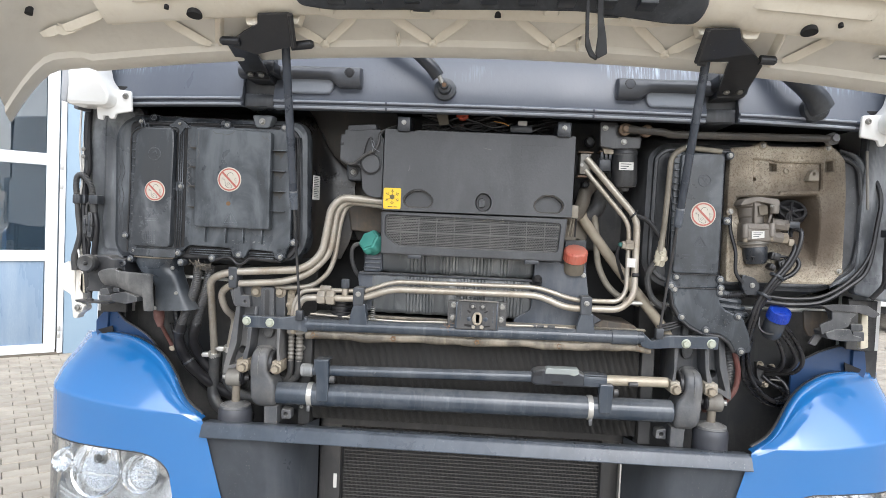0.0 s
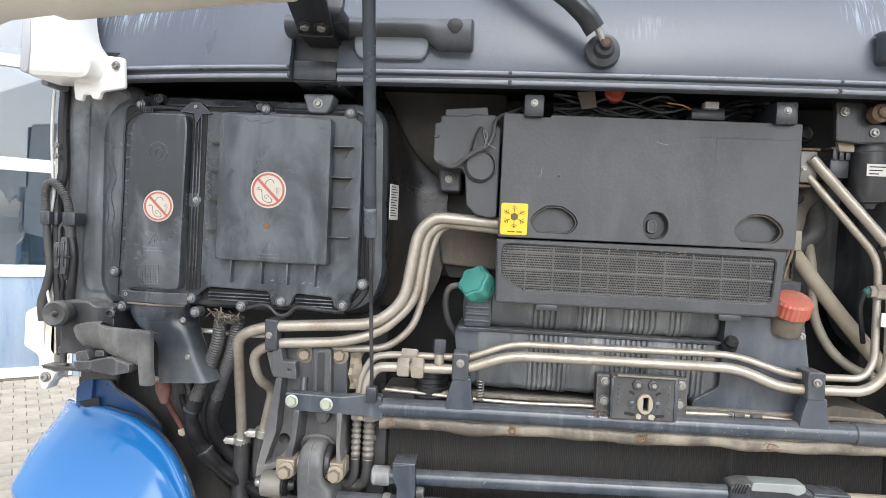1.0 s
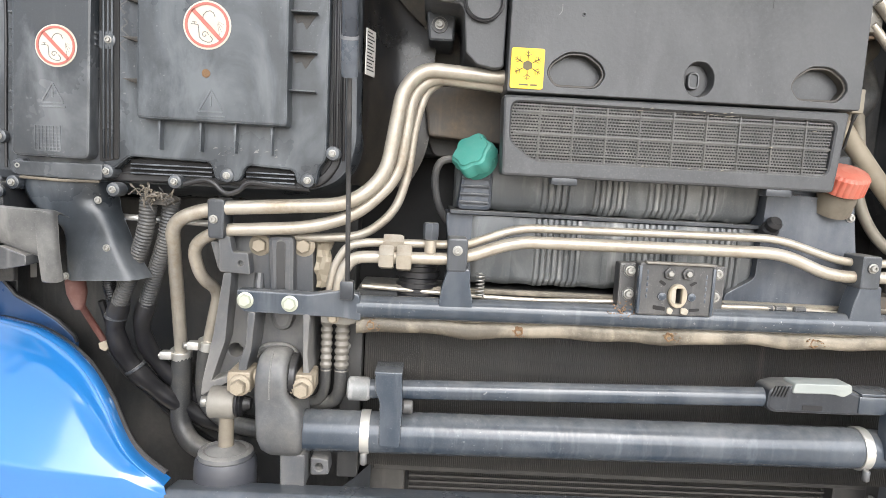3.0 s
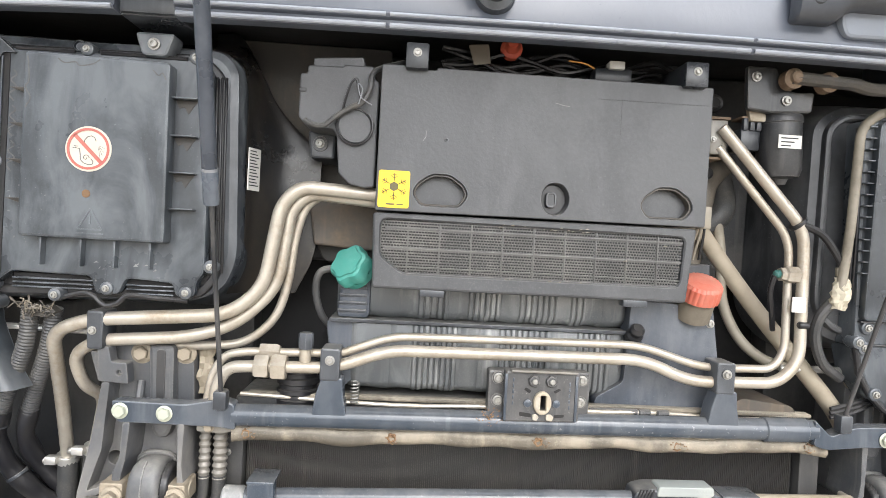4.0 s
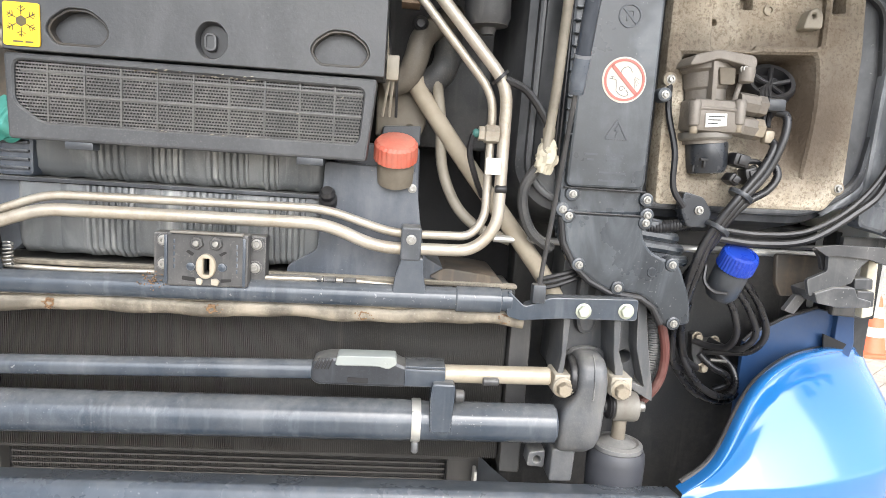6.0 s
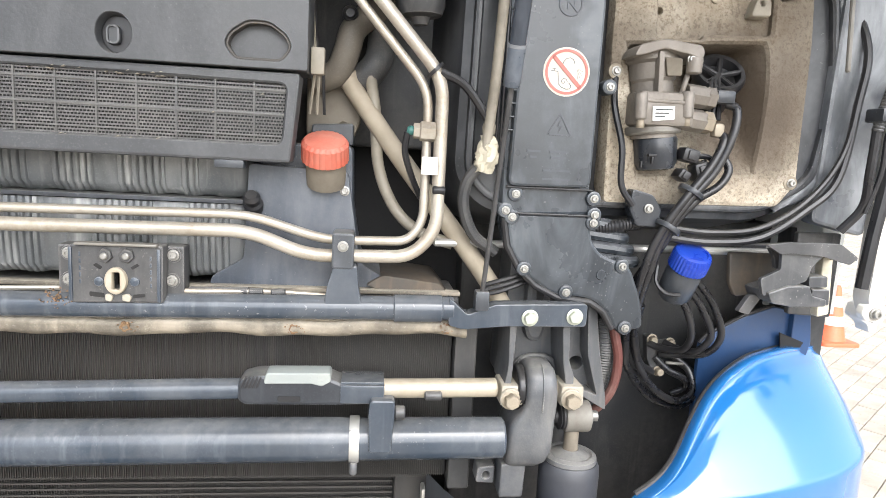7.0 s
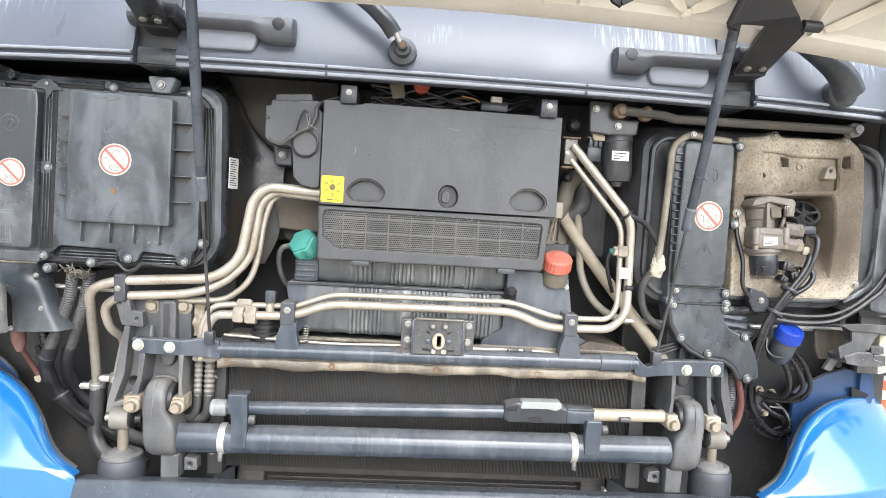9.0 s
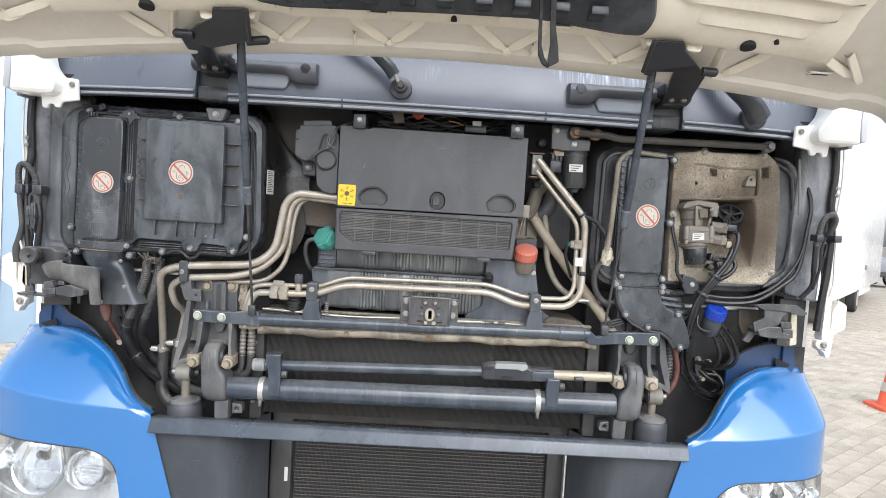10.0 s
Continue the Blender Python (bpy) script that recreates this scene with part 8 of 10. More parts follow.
part("block", make(plate, rounded([(0.853, 1.298), (0.872, 1.300), (0.872, 1.285), (0.905, 1.292), (0.906, 1.276), (0.880, 1.268), (0.892, 1.232), (0.872, 1.226), (0.858, 1.258)], 0.003), 1.888, 1.905, 0.003), black_steel, mf)
for x, z in ((0.863, 1.294), (0.896, 1.288), (0.880, 1.236)):
    part("nut", NUT, None, mf, m=pose(x, 1.887, z, 0, 20, 0) @ Matrix.Diagonal((0.0075, 0.012, 0.0075, 1)))
part("stay", make(rod, (0.892, 1.885, 1.252), (0.925, 1.885, 1.250), 0.003, 8), dusty_steel, mf)
rl = thing("cross_rod", (0.7, 1.81, 1.453), "thin bright steel rod running across", "rod")
part("rod", make(rod, (0.46, 1.80, 1.463), (1.02, 1.80, 1.467), 0.006, 10), silver, rl)
rl = thing("cross_rod", (-0.72, 1.80, 1.475), "thin bright steel rod behind the snorkel", "rod")
part("rod", make(rod, (-0.86, 1.80, 1.478), (-0.66, 1.80, 1.472), 0.005, 10), silver, rl)

# ---- side edges: door seals, hoses, deflectors ----
for side in (-1, 1):
    f = (lambda x: x) if side < 0 else mx
    fp = (lambda p: p) if side < 0 else flip
    dp = thing("door_edge", (f(-1.09), 1.76, 1.39), "white painted door edge with flange and bolt", "door edge", "door edges")
    part("flange", make(plate, rounded(fp([(-1.098, 1.93), (-1.086, 1.93), (-1.090, 1.80), (-1.084, 1.70), (-1.094, 1.56), (-1.09, 1.40), (-1.105, 1.36), (-1.112, 1.40), (-1.108, 1.60)]), 0.004), 1.765, 1.80, 0.003), door_white, dp)
    part("lower_flange", make(plate, rounded(fp([(-1.173, 1.494), (-1.150, 1.507), (-1.131, 1.475), (-1.131, 1.438), (-1.125, 1.39), (-1.100, 1.386), (-1.096, 1.366), (-1.118, 1.352), (-1.121, 1.339), (-1.135, 1.34), (-1.143, 1.408), (-1.174, 1.425)]), 0.006), 1.79, 1.82, 0.003), door_white, dp)
    screw(dp, f(-1.078) if side > 0 else -1.084, 1.735, 1.385 if side > 0 else 1.380, 0.010)
    part("hinge_plate", make(plate, rounded(fp([(-1.10, 1.392), (-1.078, 1.394), (-1.066, 1.387), (-1.074, 1.370), (-1.10, 1.366)] if side < 0 else [(-1.098, 1.396), (-1.060, 1.398), (-1.056, 1.384), (-1.066, 1.372), (-1.096, 1.370)]), 0.004), 1.736, 1.75, 0.003), door_white, dp)
    part("inner_seal", make(sweep, spline([(f(-1.080), 1.762, 1.965), (f(-1.085), 1.762, 1.87), (f(-1.081), 1.762, 1.78), (f(-1.089), 1.762, 1.73), (f(-1.086), 1.76, 1.60), (f(-1.076), 1.76, 1.50), (f(-1.07), 1.76, 1.42)], 8), 0.010, 10), rubber, dp)
    part("white_line", make(sweep, spline([(f(-1.096), 1.750, 1.95), (f(-1.099), 1.750, 1.85), (f(-1.094), 1.750, 1.77), (f(-1.091), 1.750, 1.73), (f(-1.097), 1.750, 1.685), (f(-1.098), 1.750, 1.63), (f(-1.100), 1.750, 1.56), (f(-1.092), 1.750, 1.52)], 8), 0.0030, 8), paper, dp)
    for z in (1.825, 1.805):
        screw(dp, f(-1.082), 1.74, z, 0.006)
    pk = thing("door_cable", (f(-1.05), 1.73, 1.55), "black corrugated door cable with clips and plugs", "cable hose", "door cables")
    if side < 0:
        part("hose", make(corrugated, [(-1.100, 1.745, 1.672), (-1.102, 1.742, 1.725), (-1.096, 1.738, 1.748), (-1.082, 1.736, 1.753), (-1.067, 1.736, 1.741), (-1.054, 1.738, 1.716), (-1.048, 1.740, 1.672)], 0.0080, 0.0042), hose_grey, pk)
        part("hose", make(sweep, spline([(-1.100, 1.745, 1.68), (-1.099, 1.748, 1.643), (-1.094, 1.75, 1.588), (-1.102, 1.752, 1.55), (-1.111, 1.755, 1.52), (-1.110, 1.76, 1.485)], 6), lambda t: 0.0072 + 0.03 * max(0, t - 0.09), 12), hose_grey, pk)
        part("cuff", make(rod, (-1.048, 1.740, 1.676), (-1.047, 1.741, 1.648), 0.0096, 16), hose_grey, pk)
        part("hose", make(sweep, spline([(-1.047, 1.741, 1.655), (-1.041, 1.742, 1.62), (-1.043, 1.744, 1.58), (-1.050, 1.750, 1.53), (-1.046, 1.755, 1.50)], 6), 0.0085, 12), rubber, pk)
        for x0, x1, y0 in ((-1.108, -1.096, 1.734), (-1.0945, -1.083, 1.728), (-1.081, -1.072, 1.736), (-1.058, -1.051, 1.728), (-1.0495, -1.028, 1.722)):
            part("clip", make(box, x0, x1, y0, 1.757, 1.673, 1.698, 0.003), plastic, pk)
        part("clip_bar", make(box, -1.09, -1.05, 1.752, 1.768, 1.678, 1.693, 0.002), plastic, pk)
        for x0, x1, z0, z1 in ((-1.072, -1.0605, 1.590, 1.640), (-1.0590, -1.0465, 1.580, 1.650)):
            xm = (x0 + x1) / 2
            part("plug", make(plate, rounded([(x0 + 0.002, z1), (x1 - 0.002, z1), (x1, z1 - 0.006), (x1, z0 + 0.012), (x1 - 0.002, z0), (x0 + 0.002, z0), (x0, z0 + 0.012), (x0, z1 - 0.006)], 0.0015), 1.728, 1.744, 0.003), latch_grey, pk)
            part("plug_latch", make(box, xm - 0.0025, xm + 0.0025, 1.7255, 1.73, z0 + 0.014, z1 - 0.008, 0.001), plastic, pk)
            part("plug_neck", make(rod, (xm, 1.737, z0 + 0.002), (xm, 1.739, z0 - 0.012), 0.0042, 12), rubber, pk)
        part("strap", make(box, -1.074, -1.036, 1.7262, 1.729, 1.611, 1.6155, 0.001), strap_black, pk)
        part("loop", make(sweep, spline([(-1.066, 1.736, 1.640), (-1.066, 1.735, 1.664), (-1.060, 1.734, 1.675), (-1.053, 1.735, 1.666), (-1.053, 1.736, 1.648)], 7), 0.0030, 8), hose_grey, pk)
        part("lead", make(sweep, spline([(-1.064, 1.738, 1.585), (-1.060, 1.742, 1.56), (-1.066, 1.748, 1.535), (-1.058, 1.752, 1.51)], 6), 0.004, 8), rubber, pk)
    else:
        part("hose", make(corrugated, [(f(-1.078), 1.76, 1.69), (f(-1.080), 1.735, 1.73), (f(-1.063), 1.72, 1.75), (f(-1.038), 1.715, 1.738), (f(-1.026), 1.715, 1.70), (f(-1.022), 1.72, 1.66)], 0.0078, 0.0045), hose_grey, pk)
        part("hose", make(sweep, spline([(f(-1.022), 1.72, 1.665), (f(-1.025), 1.725, 1.60), (f(-1.03), 1.735, 1.55), (f(-1.01), 1.75, 1.51)], 7), 0.0068, 10), rubber, pk)
        for x in (-1.075, -1.025):
            part("clip", make(box, f(x) - 0.010, f(x) + 0.010, 1.705, 1.74, 1.674, 1.694, 0.003), plastic, pk)
        part("loop", make(sweep, spline([(f(-1.048), 1.722, 1.63), (f(-1.05), 1.718, 1.66), (f(-1.044), 1.715, 1.672), (f(-1.038), 1.718, 1.655), (f(-1.04), 1.722, 1.60), (f(-1.03), 1.73, 1.54)], 6), 0.004, 8), rubber, pk)
    bs = thing("bump_stop", (f(-1.025), 1.68, 1.51), "round black rubber bump stop", "bump stop", "bump stops") if side < 0 else None
    if bs:
        part("stop", make(turned, (f(-1.041), 1.76, 1.507), (0.12, -1, 0.05), [(0.018, 0), (0.018, 0.05), (0.024, 0.055), (0.024, 0.078), (0.020, 0.084), (0.006, 0.080), (0.003, 0.092)], 24), hose_grey, bs)
    df = thing("air_deflector", (f(-0.93), 1.68, 1.40), "bent dull grey plastic air deflector", "air deflector", "air deflectors")
    if side < 0:
        outline = ((-1.008, 1.485, 1.476, 0.030), (-0.998, 1.490, 1.461, 0.016), (-0.985, 1.495, 1.455, 0.008), (-0.965, 1.500, 1.454, 0.003), (-0.950, 1.502, 1.453, 0.0), (-0.937, 1.503, 1.452, 0.0))
        blade = ((-0.9385, 1.4985, 1.453, -0.003), (-0.928, 1.495, 1.446, -0.003), (-0.913, 1.494, 1.440, -0.002), (-0.895, 1.493, 1.433, 0.0), (-0.880, 1.492, 1.429, 0.001), (-0.869, 1.492, 1.424, 0.002), (-0.8685, 1.492, 1.390, 0.002), (-0.858, 1.4915, 1.389, 0.002), (-0.850, 1.491, 1.390, 0.004), (-0.8465, 1.489, 1.391, 0.007), (-0.845, 1.487, 1.393, 0.012))
        for name, cols in (("curved_wing", outline), ("face", blade)):
            grid = []
            for x, zt, zb, dy in cols:
                fold = [(x, 1.700 + dy, zt - 0.007), (x, 1.682 + dy, zt - 0.0005), (x, 1.674 + dy, zt + 0.0005), (x, 1.6705 + dy, zt - 0.002), (x, 1.6705 + dy, zt - 0.006)]
                down = [(x, 1.672 + dy + 0.012 * v ** 2, zt - 0.007 + (zb - zt + 0.007) * v) for v in (0.12, 0.3, 0.5, 0.7, 0.85, 1.0)]
                grid.append(fold + down)
            part(name, make(sheet, grid, (0, 0.003, -0.002)), deflector_grey, df, angle=40)
    else:
        upper = [(0.923, 1.492), (0.958, 1.497), (1.038, 1.497), (1.068, 1.478), (1.056, 1.467), (1.014, 1.478), (0.965, 1.481), (0.946, 1.479)]
        part("upper_sheet", make(plate, rounded(upper, 0.004), 1.690, 1.697, 0.003), deflector_dark, df)
        tongue = [(0.953, 1.481), (1.021, 1.479), (1.003, 1.462), (0.997, 1.440), (0.932, 1.416), (0.925, 1.441), (0.955, 1.456)]
        part("tongue", make(plate, rounded(tongue, 0.004), 1.698, 1.705, 0.003), deflector_grey, df, "paler worn tongue")
        part("ear", make(plate, rounded([(0.938, 1.491), (0.967, 1.478), (0.969, 1.453), (0.956, 1.455), (0.951, 1.473)], 0.003), 1.712, 1.720, 0.002), deflector_dark, df)
        part("top_fold", make(sheet, [[(x, y, z + dz) for y, dz in ((1.692, -0.001), (1.71, -0.003), (1.77, -0.012))] for x, z in ((0.923, 1.492), (0.958, 1.497), (1.038, 1.497), (1.068, 1.478))], (0, 0.001, -0.004)), deflector_dark, df, angle=50)
        part("inner_sheet", make(plate, rounded([(0.920, 1.468), (1.0, 1.468), (1.010, 1.444), (0.977, 1.426), (0.983, 1.404), (0.937, 1.398), (0.925, 1.42)], 0.006), 1.775, 1.783, 0.003), shield_brown, df, "dusty brown inner sheet")
        part("leg", make(plate, rounded([(0.930, 1.412), (0.950, 1.411), (0.931, 1.381), (0.914, 1.386)], 0.003), 1.725, 1.735, 0.003), deflector_dark, df)
    lt = thing("latch_block", (f(-0.96), 1.72, 1.40), "black plastic latch block under the deflector", "latch block", "latch blocks")
    if side < 0:
        blocks = (([(-0.955, 1.431), (-0.919, 1.439), (-0.883, 1.427), (-0.883, 1.413), (-0.915, 1.406), (-0.954, 1.412)], 1.675), ([(-0.997, 1.425), (-0.961, 1.428), (-0.961, 1.412), (-0.993, 1.410)], 1.685), ([(-0.996, 1.441), (-0.975, 1.445), (-0.967, 1.429), (-0.994, 1.425)], 1.690), ([(-0.958, 1.447), (-0.942, 1.447), (-0.940, 1.436), (-0.958, 1.435)], 1.690))
    else:
        blocks = (([(0.936, 1.422), (0.966, 1.433), (0.999, 1.434), (1.006, 1.419), (1.029, 1.414), (1.028, 1.404), (0.976, 1.402), (0.943, 1.407)], 1.692), ([(1.006, 1.446), (1.036, 1.447), (1.038, 1.430), (1.008, 1.429)], 1.705), ([(1.010, 1.428), (1.038, 1.428), (1.040, 1.404), (1.012, 1.404)], 1.700))
    for pts, y in blocks:
        part("block", make(plate, rounded(pts, 0.003), y, y + 0.06, 0.005), latch_grey, lt)
    if side < 0:
        part("stay", make(plate, rounded([(-1.05, 1.530), (-0.995, 1.533), (-0.983, 1.524), (-0.945, 1.525), (-0.943, 1.490), (-0.95, 1.43), (-1.05, 1.43)], 0.006), 1.722, 1.80, 0.004), black_steel, lt)
        part("stay_ring", make(turned, (-0.950, 1.725, 1.511), (0, -1, 0), [(0.0095, 0), (0.0095, 0.006), (0.006, 0.0075), (0.005, 0.001)], 18), plastic, lt)
        part("pale_stay", make(plate, rounded([(-1.099, 1.476), (-1.077, 1.470), (-1.074, 1.457), (-1.077, 1.421), (-1.093, 1.416), (-1.101, 1.427)], 0.004), 1.765, 1.785, 0.004), worn_paper, lt, "dirty pale stay")
        part("pin", make(turned, (-1.057, 1.745, 1.395), (0, 0, 1), [(0.010, 0), (0.010, 0.010), (0.006, 0.012), (0.006, 0.030), (0.009, 0.032), (0.009, 0.042), (0.004, 0.046)], 16), black_steel, lt)
        part("bed", make(plate, rounded([(-1.095, 1.402), (-1.03, 1.400), (-0.99, 1.400), (-1.0, 1.394), (-1.06, 1.395), (-1.09, 1.396)], 0.002), 1.735, 1.77, 0.002), black_steel, lt)
    else:
        part("stay", make(plate, rounded([(1.055, 1.47), (1.072, 1.47), (1.078, 1.38), (1.058, 1.375)], 0.004), 1.745, 1.76, 0.003), worn_paper, lt, "dirty pale stay")

# ---- front cross member, lock, seal ----
cb = thing("cross_member", (XC, 1.74, 1.36), "blue-grey painted steel cross member with end straps", "cross member")
part("tube", make(tube, [(-0.432, 1.738, 1.366), (0.10, 1.737, 1.372), (0.485, 1.737, 1.377)], 0.0175, 0.02, 18), blue_steel, cb)
part("sleeve", make(rod, (0.400, 1.737, 1.3755), (0.470, 1.737, 1.3765), 0.020, 18), blue_steel, cb)
for side in (-1, 1):
    p = [(-0.61, 1.385), (-0.50, 1.383), (-0.452, 1.392), (-0.428, 1.386), (-0.425, 1.346), (-0.452, 1.350), (-0.60, 1.352)] if side < 0 else [(0.478, 1.396), (0.505, 1.372), (0.545, 1.388), (0.68, 1.392), (0.68, 1.358), (0.56, 1.356), (0.50, 1.350), (0.478, 1.356)]
    part("end_strap", make(plate, rounded(p, 0.006), 1.722, 1.748, 0.004), blue_steel, cb)
for x, z in ((-0.595, 1.370), (-0.530, 1.368), (0.595, 1.370), (0.661, 1.373)):
    screw(cb, x, 1.721, z, 0.0095, HEX, turn=900 * x)
tb = thing("radiator_beam", (XC, 1.83, 1.385), "dusty tan and black beam on top of the radiator", "beam")
part("beam", make(box, -0.44, 0.50, 1.775, 1.90, 1.368, 1.386, 0.005), hose_grey, tb)
part("dust_strip", make(box, -0.42, 0.50, 1.765, 1.785, 1.388, 1.395, 0.003), seal_beige, tb, "dust-caked edge strip")
part("cable", make(sweep, spline([(-0.43, 1.765, 1.392), (-0.2, 1.762, 1.384), (-0.05, 1.758, 1.388), (0.115, 1.74, 1.392), (0.24, 1.748, 1.392), (0.36, 1.76, 1.384), (0.47, 1.765, 1.388)], 8), 0.0035, 8), pipe_alu, tb, "bare bowden cable")
for a, b in ((0.12, 0.2), (0.2, 0.22), (0.23, 0.25)):
    part("ferrule", make(rod, (a, 1.743, 1.3925), (b, 1.745, 1.393), 0.005, 10), black_steel, tb)
bs = thing("side_step_plate", (0.43, 1.82, 1.39), "dusty brown stepped plate beside the beam", "plate")
part("plate", make(plate, rounded([(0.36, 1.40), (0.385, 1.415), (0.47, 1.405), (0.495, 1.375), (0.44, 1.37)], 0.006), 1.775, 1.92, 0.006), shield_brown, bs)
lk = thing("flap_lock", (0.037, 1.72, 1.38), "black steel flap lock plate with a keyed opening", "lock")
key = rounded([(0.030, 1.396), (0.030, 1.424), (0.044, 1.424), (0.044, 1.396)], 0.006)
part("base_plate", make(plate, rounded([(-0.043, 1.378), (0.117, 1.380), (0.117, 1.454), (-0.043, 1.452)], 0.004), 1.735, 1.76, 0.003), black_steel, lk)
part("block", make(plate, rounded([(-0.020, 1.378), (0.096, 1.380), (0.096, 1.457), (-0.020, 1.456)], 0.005), 1.715, 1.74, 0.003, [(key, 0.02)]), black_steel, lk)
ring_o = [(0.038 + 0.0138 * math.cos(a), 1.4095 + 0.0180 * math.sin(a)) for a in [2 * math.pi * k / 28 for k in range(28)]]
part("keeper", make(plate, ring_o, 1.708, 1.716, 0.002, [(rounded([(0.0345, 1.398), (0.0435, 1.398), (0.0435, 1.421), (0.0345, 1.421)], 0.002), None)]), hose_beige, lk, "worn keeper ring round the slot")
part("keeper_wear", make(plate, rounded([(0.0275, 1.402), (0.0335, 1.398), (0.0335, 1.421), (0.0275, 1.418)], 0.002), 1.7072, 1.709, 0.0004), ivory_block, lk, "bright worn patch")
for a, b in ((0.024, 0.034), (0.045, 0.057)):
    part("catch", make(plate, rounded([(a, 1.383), (b - 0.003, 1.381), (b, 1.388), (b - 0.005, 1.392), (a, 1.391)], 0.002), 1.7115, 1.716, 0.001), ivory_block, lk, "pale worn catch")
# Slots drawn as near-black plates: the shade inside, without openings.
for pts in ([(0.004, 1.388), (0.022, 1.386), (0.022, 1.392), (0.004, 1.394)], [(0.058, 1.386), (0.073, 1.388), (0.073, 1.392), (0.058, 1.391)], [(0.009, 1.429), (0.013, 1.432), (0.021, 1.427), (0.018, 1.423)], [(0.067, 1.430), (0.063, 1.432), (0.055, 1.427), (0.058, 1.424)]):
    part("slot", make(plate, rounded(pts, 0.0015), 1.7142, 1.7155, 0), dark_void, lk, "near-black plate for the shade in a slot")
for x, z in ((0.016, 1.4075), (0.060, 1.408)):
    part("bulge", make(turned, (x, 1.716, z), (0, -1, 0), [(0.007, 0), (0.006, 0.003), (0.002, 0.004)], 14), blue_steel, lk)
part("lip", make(box, -0.012, 0.090, 1.709, 1.722, 1.455, 1.459, 0.0015), dusty_steel, lk, "worn bright upper lip")
for x, z in ((-0.028, 1.441), (-0.028, 1.406), (0.104, 1.442), (0.102, 1.407)):
    part("washer", make(turned, (x, 1.735, z), (0, -1, 0), [(0.0105, 0), (0.0100, 0.002)], 18), black_steel, lk)
    screw(lk, x, 1.733, z, 0.0078)
for x, z in ((0.0245, 1.442), (0.0515, 1.4425)):
    part("nut", make(turned, (x, 1.7155, z), (0, -1, 0), [(0.0095, 0), (0.0095, 0.004), (0.0080, 0.0052)], 6), black_steel, lk, "black hexagon nut")
    part("stud", make(turned, (x, 1.711, z), (0, -1, 0), [(0.0046, 0), (0.0044, 0.004), (0.0030, 0.005)], 12), zinc, lk, "bright stud end")
for x in (-0.0185, 0.0905):
    part("edge_fold", make(box, x - 0.0022, x + 0.0022, 1.7125, 1.722, 1.381, 1.452, 0.0012), blue_steel, lk)
for k in range(5):
    part("stamped_bar", make(box, -0.0085, -0.0060, 1.7146, 1.716, 1.404 + 0.009 * k, 1.410 + 0.009 * k, 0.0003), blue_steel, lk)
    part("stamped_bar", make(box, 0.0790, 0.0815, 1.7146, 1.716, 1.400 + 0.009 * k, 1.406 + 0.009 * k, 0.0003), blue_steel, lk)
for k in range(44):
    a, r = random.uniform(0, 6.28), 0.018 * random.random() ** 0.6
    x, z = -0.040 + 1.25 * r * math.cos(a), 1.3815 + 0.8 * r * math.sin(a)
    part("rust_fleck", make(plate, [(x, z), (x + random.uniform(0.001, 0.004), z + random.uniform(-0.001, 0.001)), (x + random.uniform(0, 0.003), z + random.uniform(0.0008, 0.003))], 1.7190 + 0.00004 * k, 1.7215, 0), rust, lk, "rust fleck bleeding onto the tube")


def seal_strip(bm):
    """A sagging rubber strip, fuller along its top."""
    rows = []
    for k in range(121):
        t = k / 120
        x = -0.433 + 0.94 * t
        z = 1.338 + 0.012 * t + 0.0022 * math.sin(t * 23) + 0.0012 * math.sin(t * 61)
        h = 0.0135 + 0.0012 * math.sin(t * 37 + 1)
        y = 1.744 + 0.002 * math.sin(t * 29)
        prof = [(0.014, h), (0.0, h * 1.02), (-0.006, h * 0.86), (-0.003, h * 0.62), (-0.012, h * 0.3), (-0.013, -h * 0.4), (-0.007, -h * 0.95), (0.014, -h)]
        rows.append([bm.verts.new((x, y + a, z + b)) for a, b in prof])
    for a, b in zip(rows, rows[1:]):
        for j in range(8):
            bm.faces.new((a[j - 1], a[j], b[j], b[j - 1]))
    bm.faces.new(rows[0]), bm.faces.new(list(reversed(rows[-1])))


rs = thing("radiator_seal", (XC, 1.75, 1.33), "dusty beige rubber radiator seal strip, sagging, with rusty rivets", "seal strip")
part("strip", make(seal_strip), seal_beige, rs, angle=60)
for k in range(30):
    t0 = (k + random.uniform(0, 0.4)) / 30
    t1 = t0 + random.uniform(0.012, 0.030)
    pts = []
    for t in (t0, (t0 + t1) / 2, min(1.0, t1)):
        h = 0.0135 + 0.0012 * math.sin(t * 37 + 1)
        pts.append(Vector((-0.433 + 0.94 * t, 1.7385 + 0.002 * math.sin(t * 29), 1.338 + 0.012 * t + 0.0022 * math.sin(t * 23) + 0.0012 * math.sin(t * 61) + 0.93 * h)))
    part("worn_edge", make(sweep, pts, lambda q: 0.0013, 6), hose_beige, rs, "pale worn edge")
for x0_, z0_ in ((-0.412, 1.338), (-0.189, 1.340), (0.040, 1.342), (0.263, 1.343), (0.480, 1.348)):
    for k in range(9):
        a, r = random.uniform(0, 6.28), random.uniform(0.004, 0.017)
        x, z = x0_ + r * math.cos(a), z0_ + 0.6 * r * math.sin(a)
        part("rust_fleck", make(plate, [(x, z), (x + random.uniform(0.001, 0.004), z + random.uniform(-0.001, 0.001)), (x + random.uniform(0, 0.003), z + random.uniform(0.001, 0.002))], 1.7300 + 0.00005 * k, 1.7335, 0), rust, rs, "rust fleck")
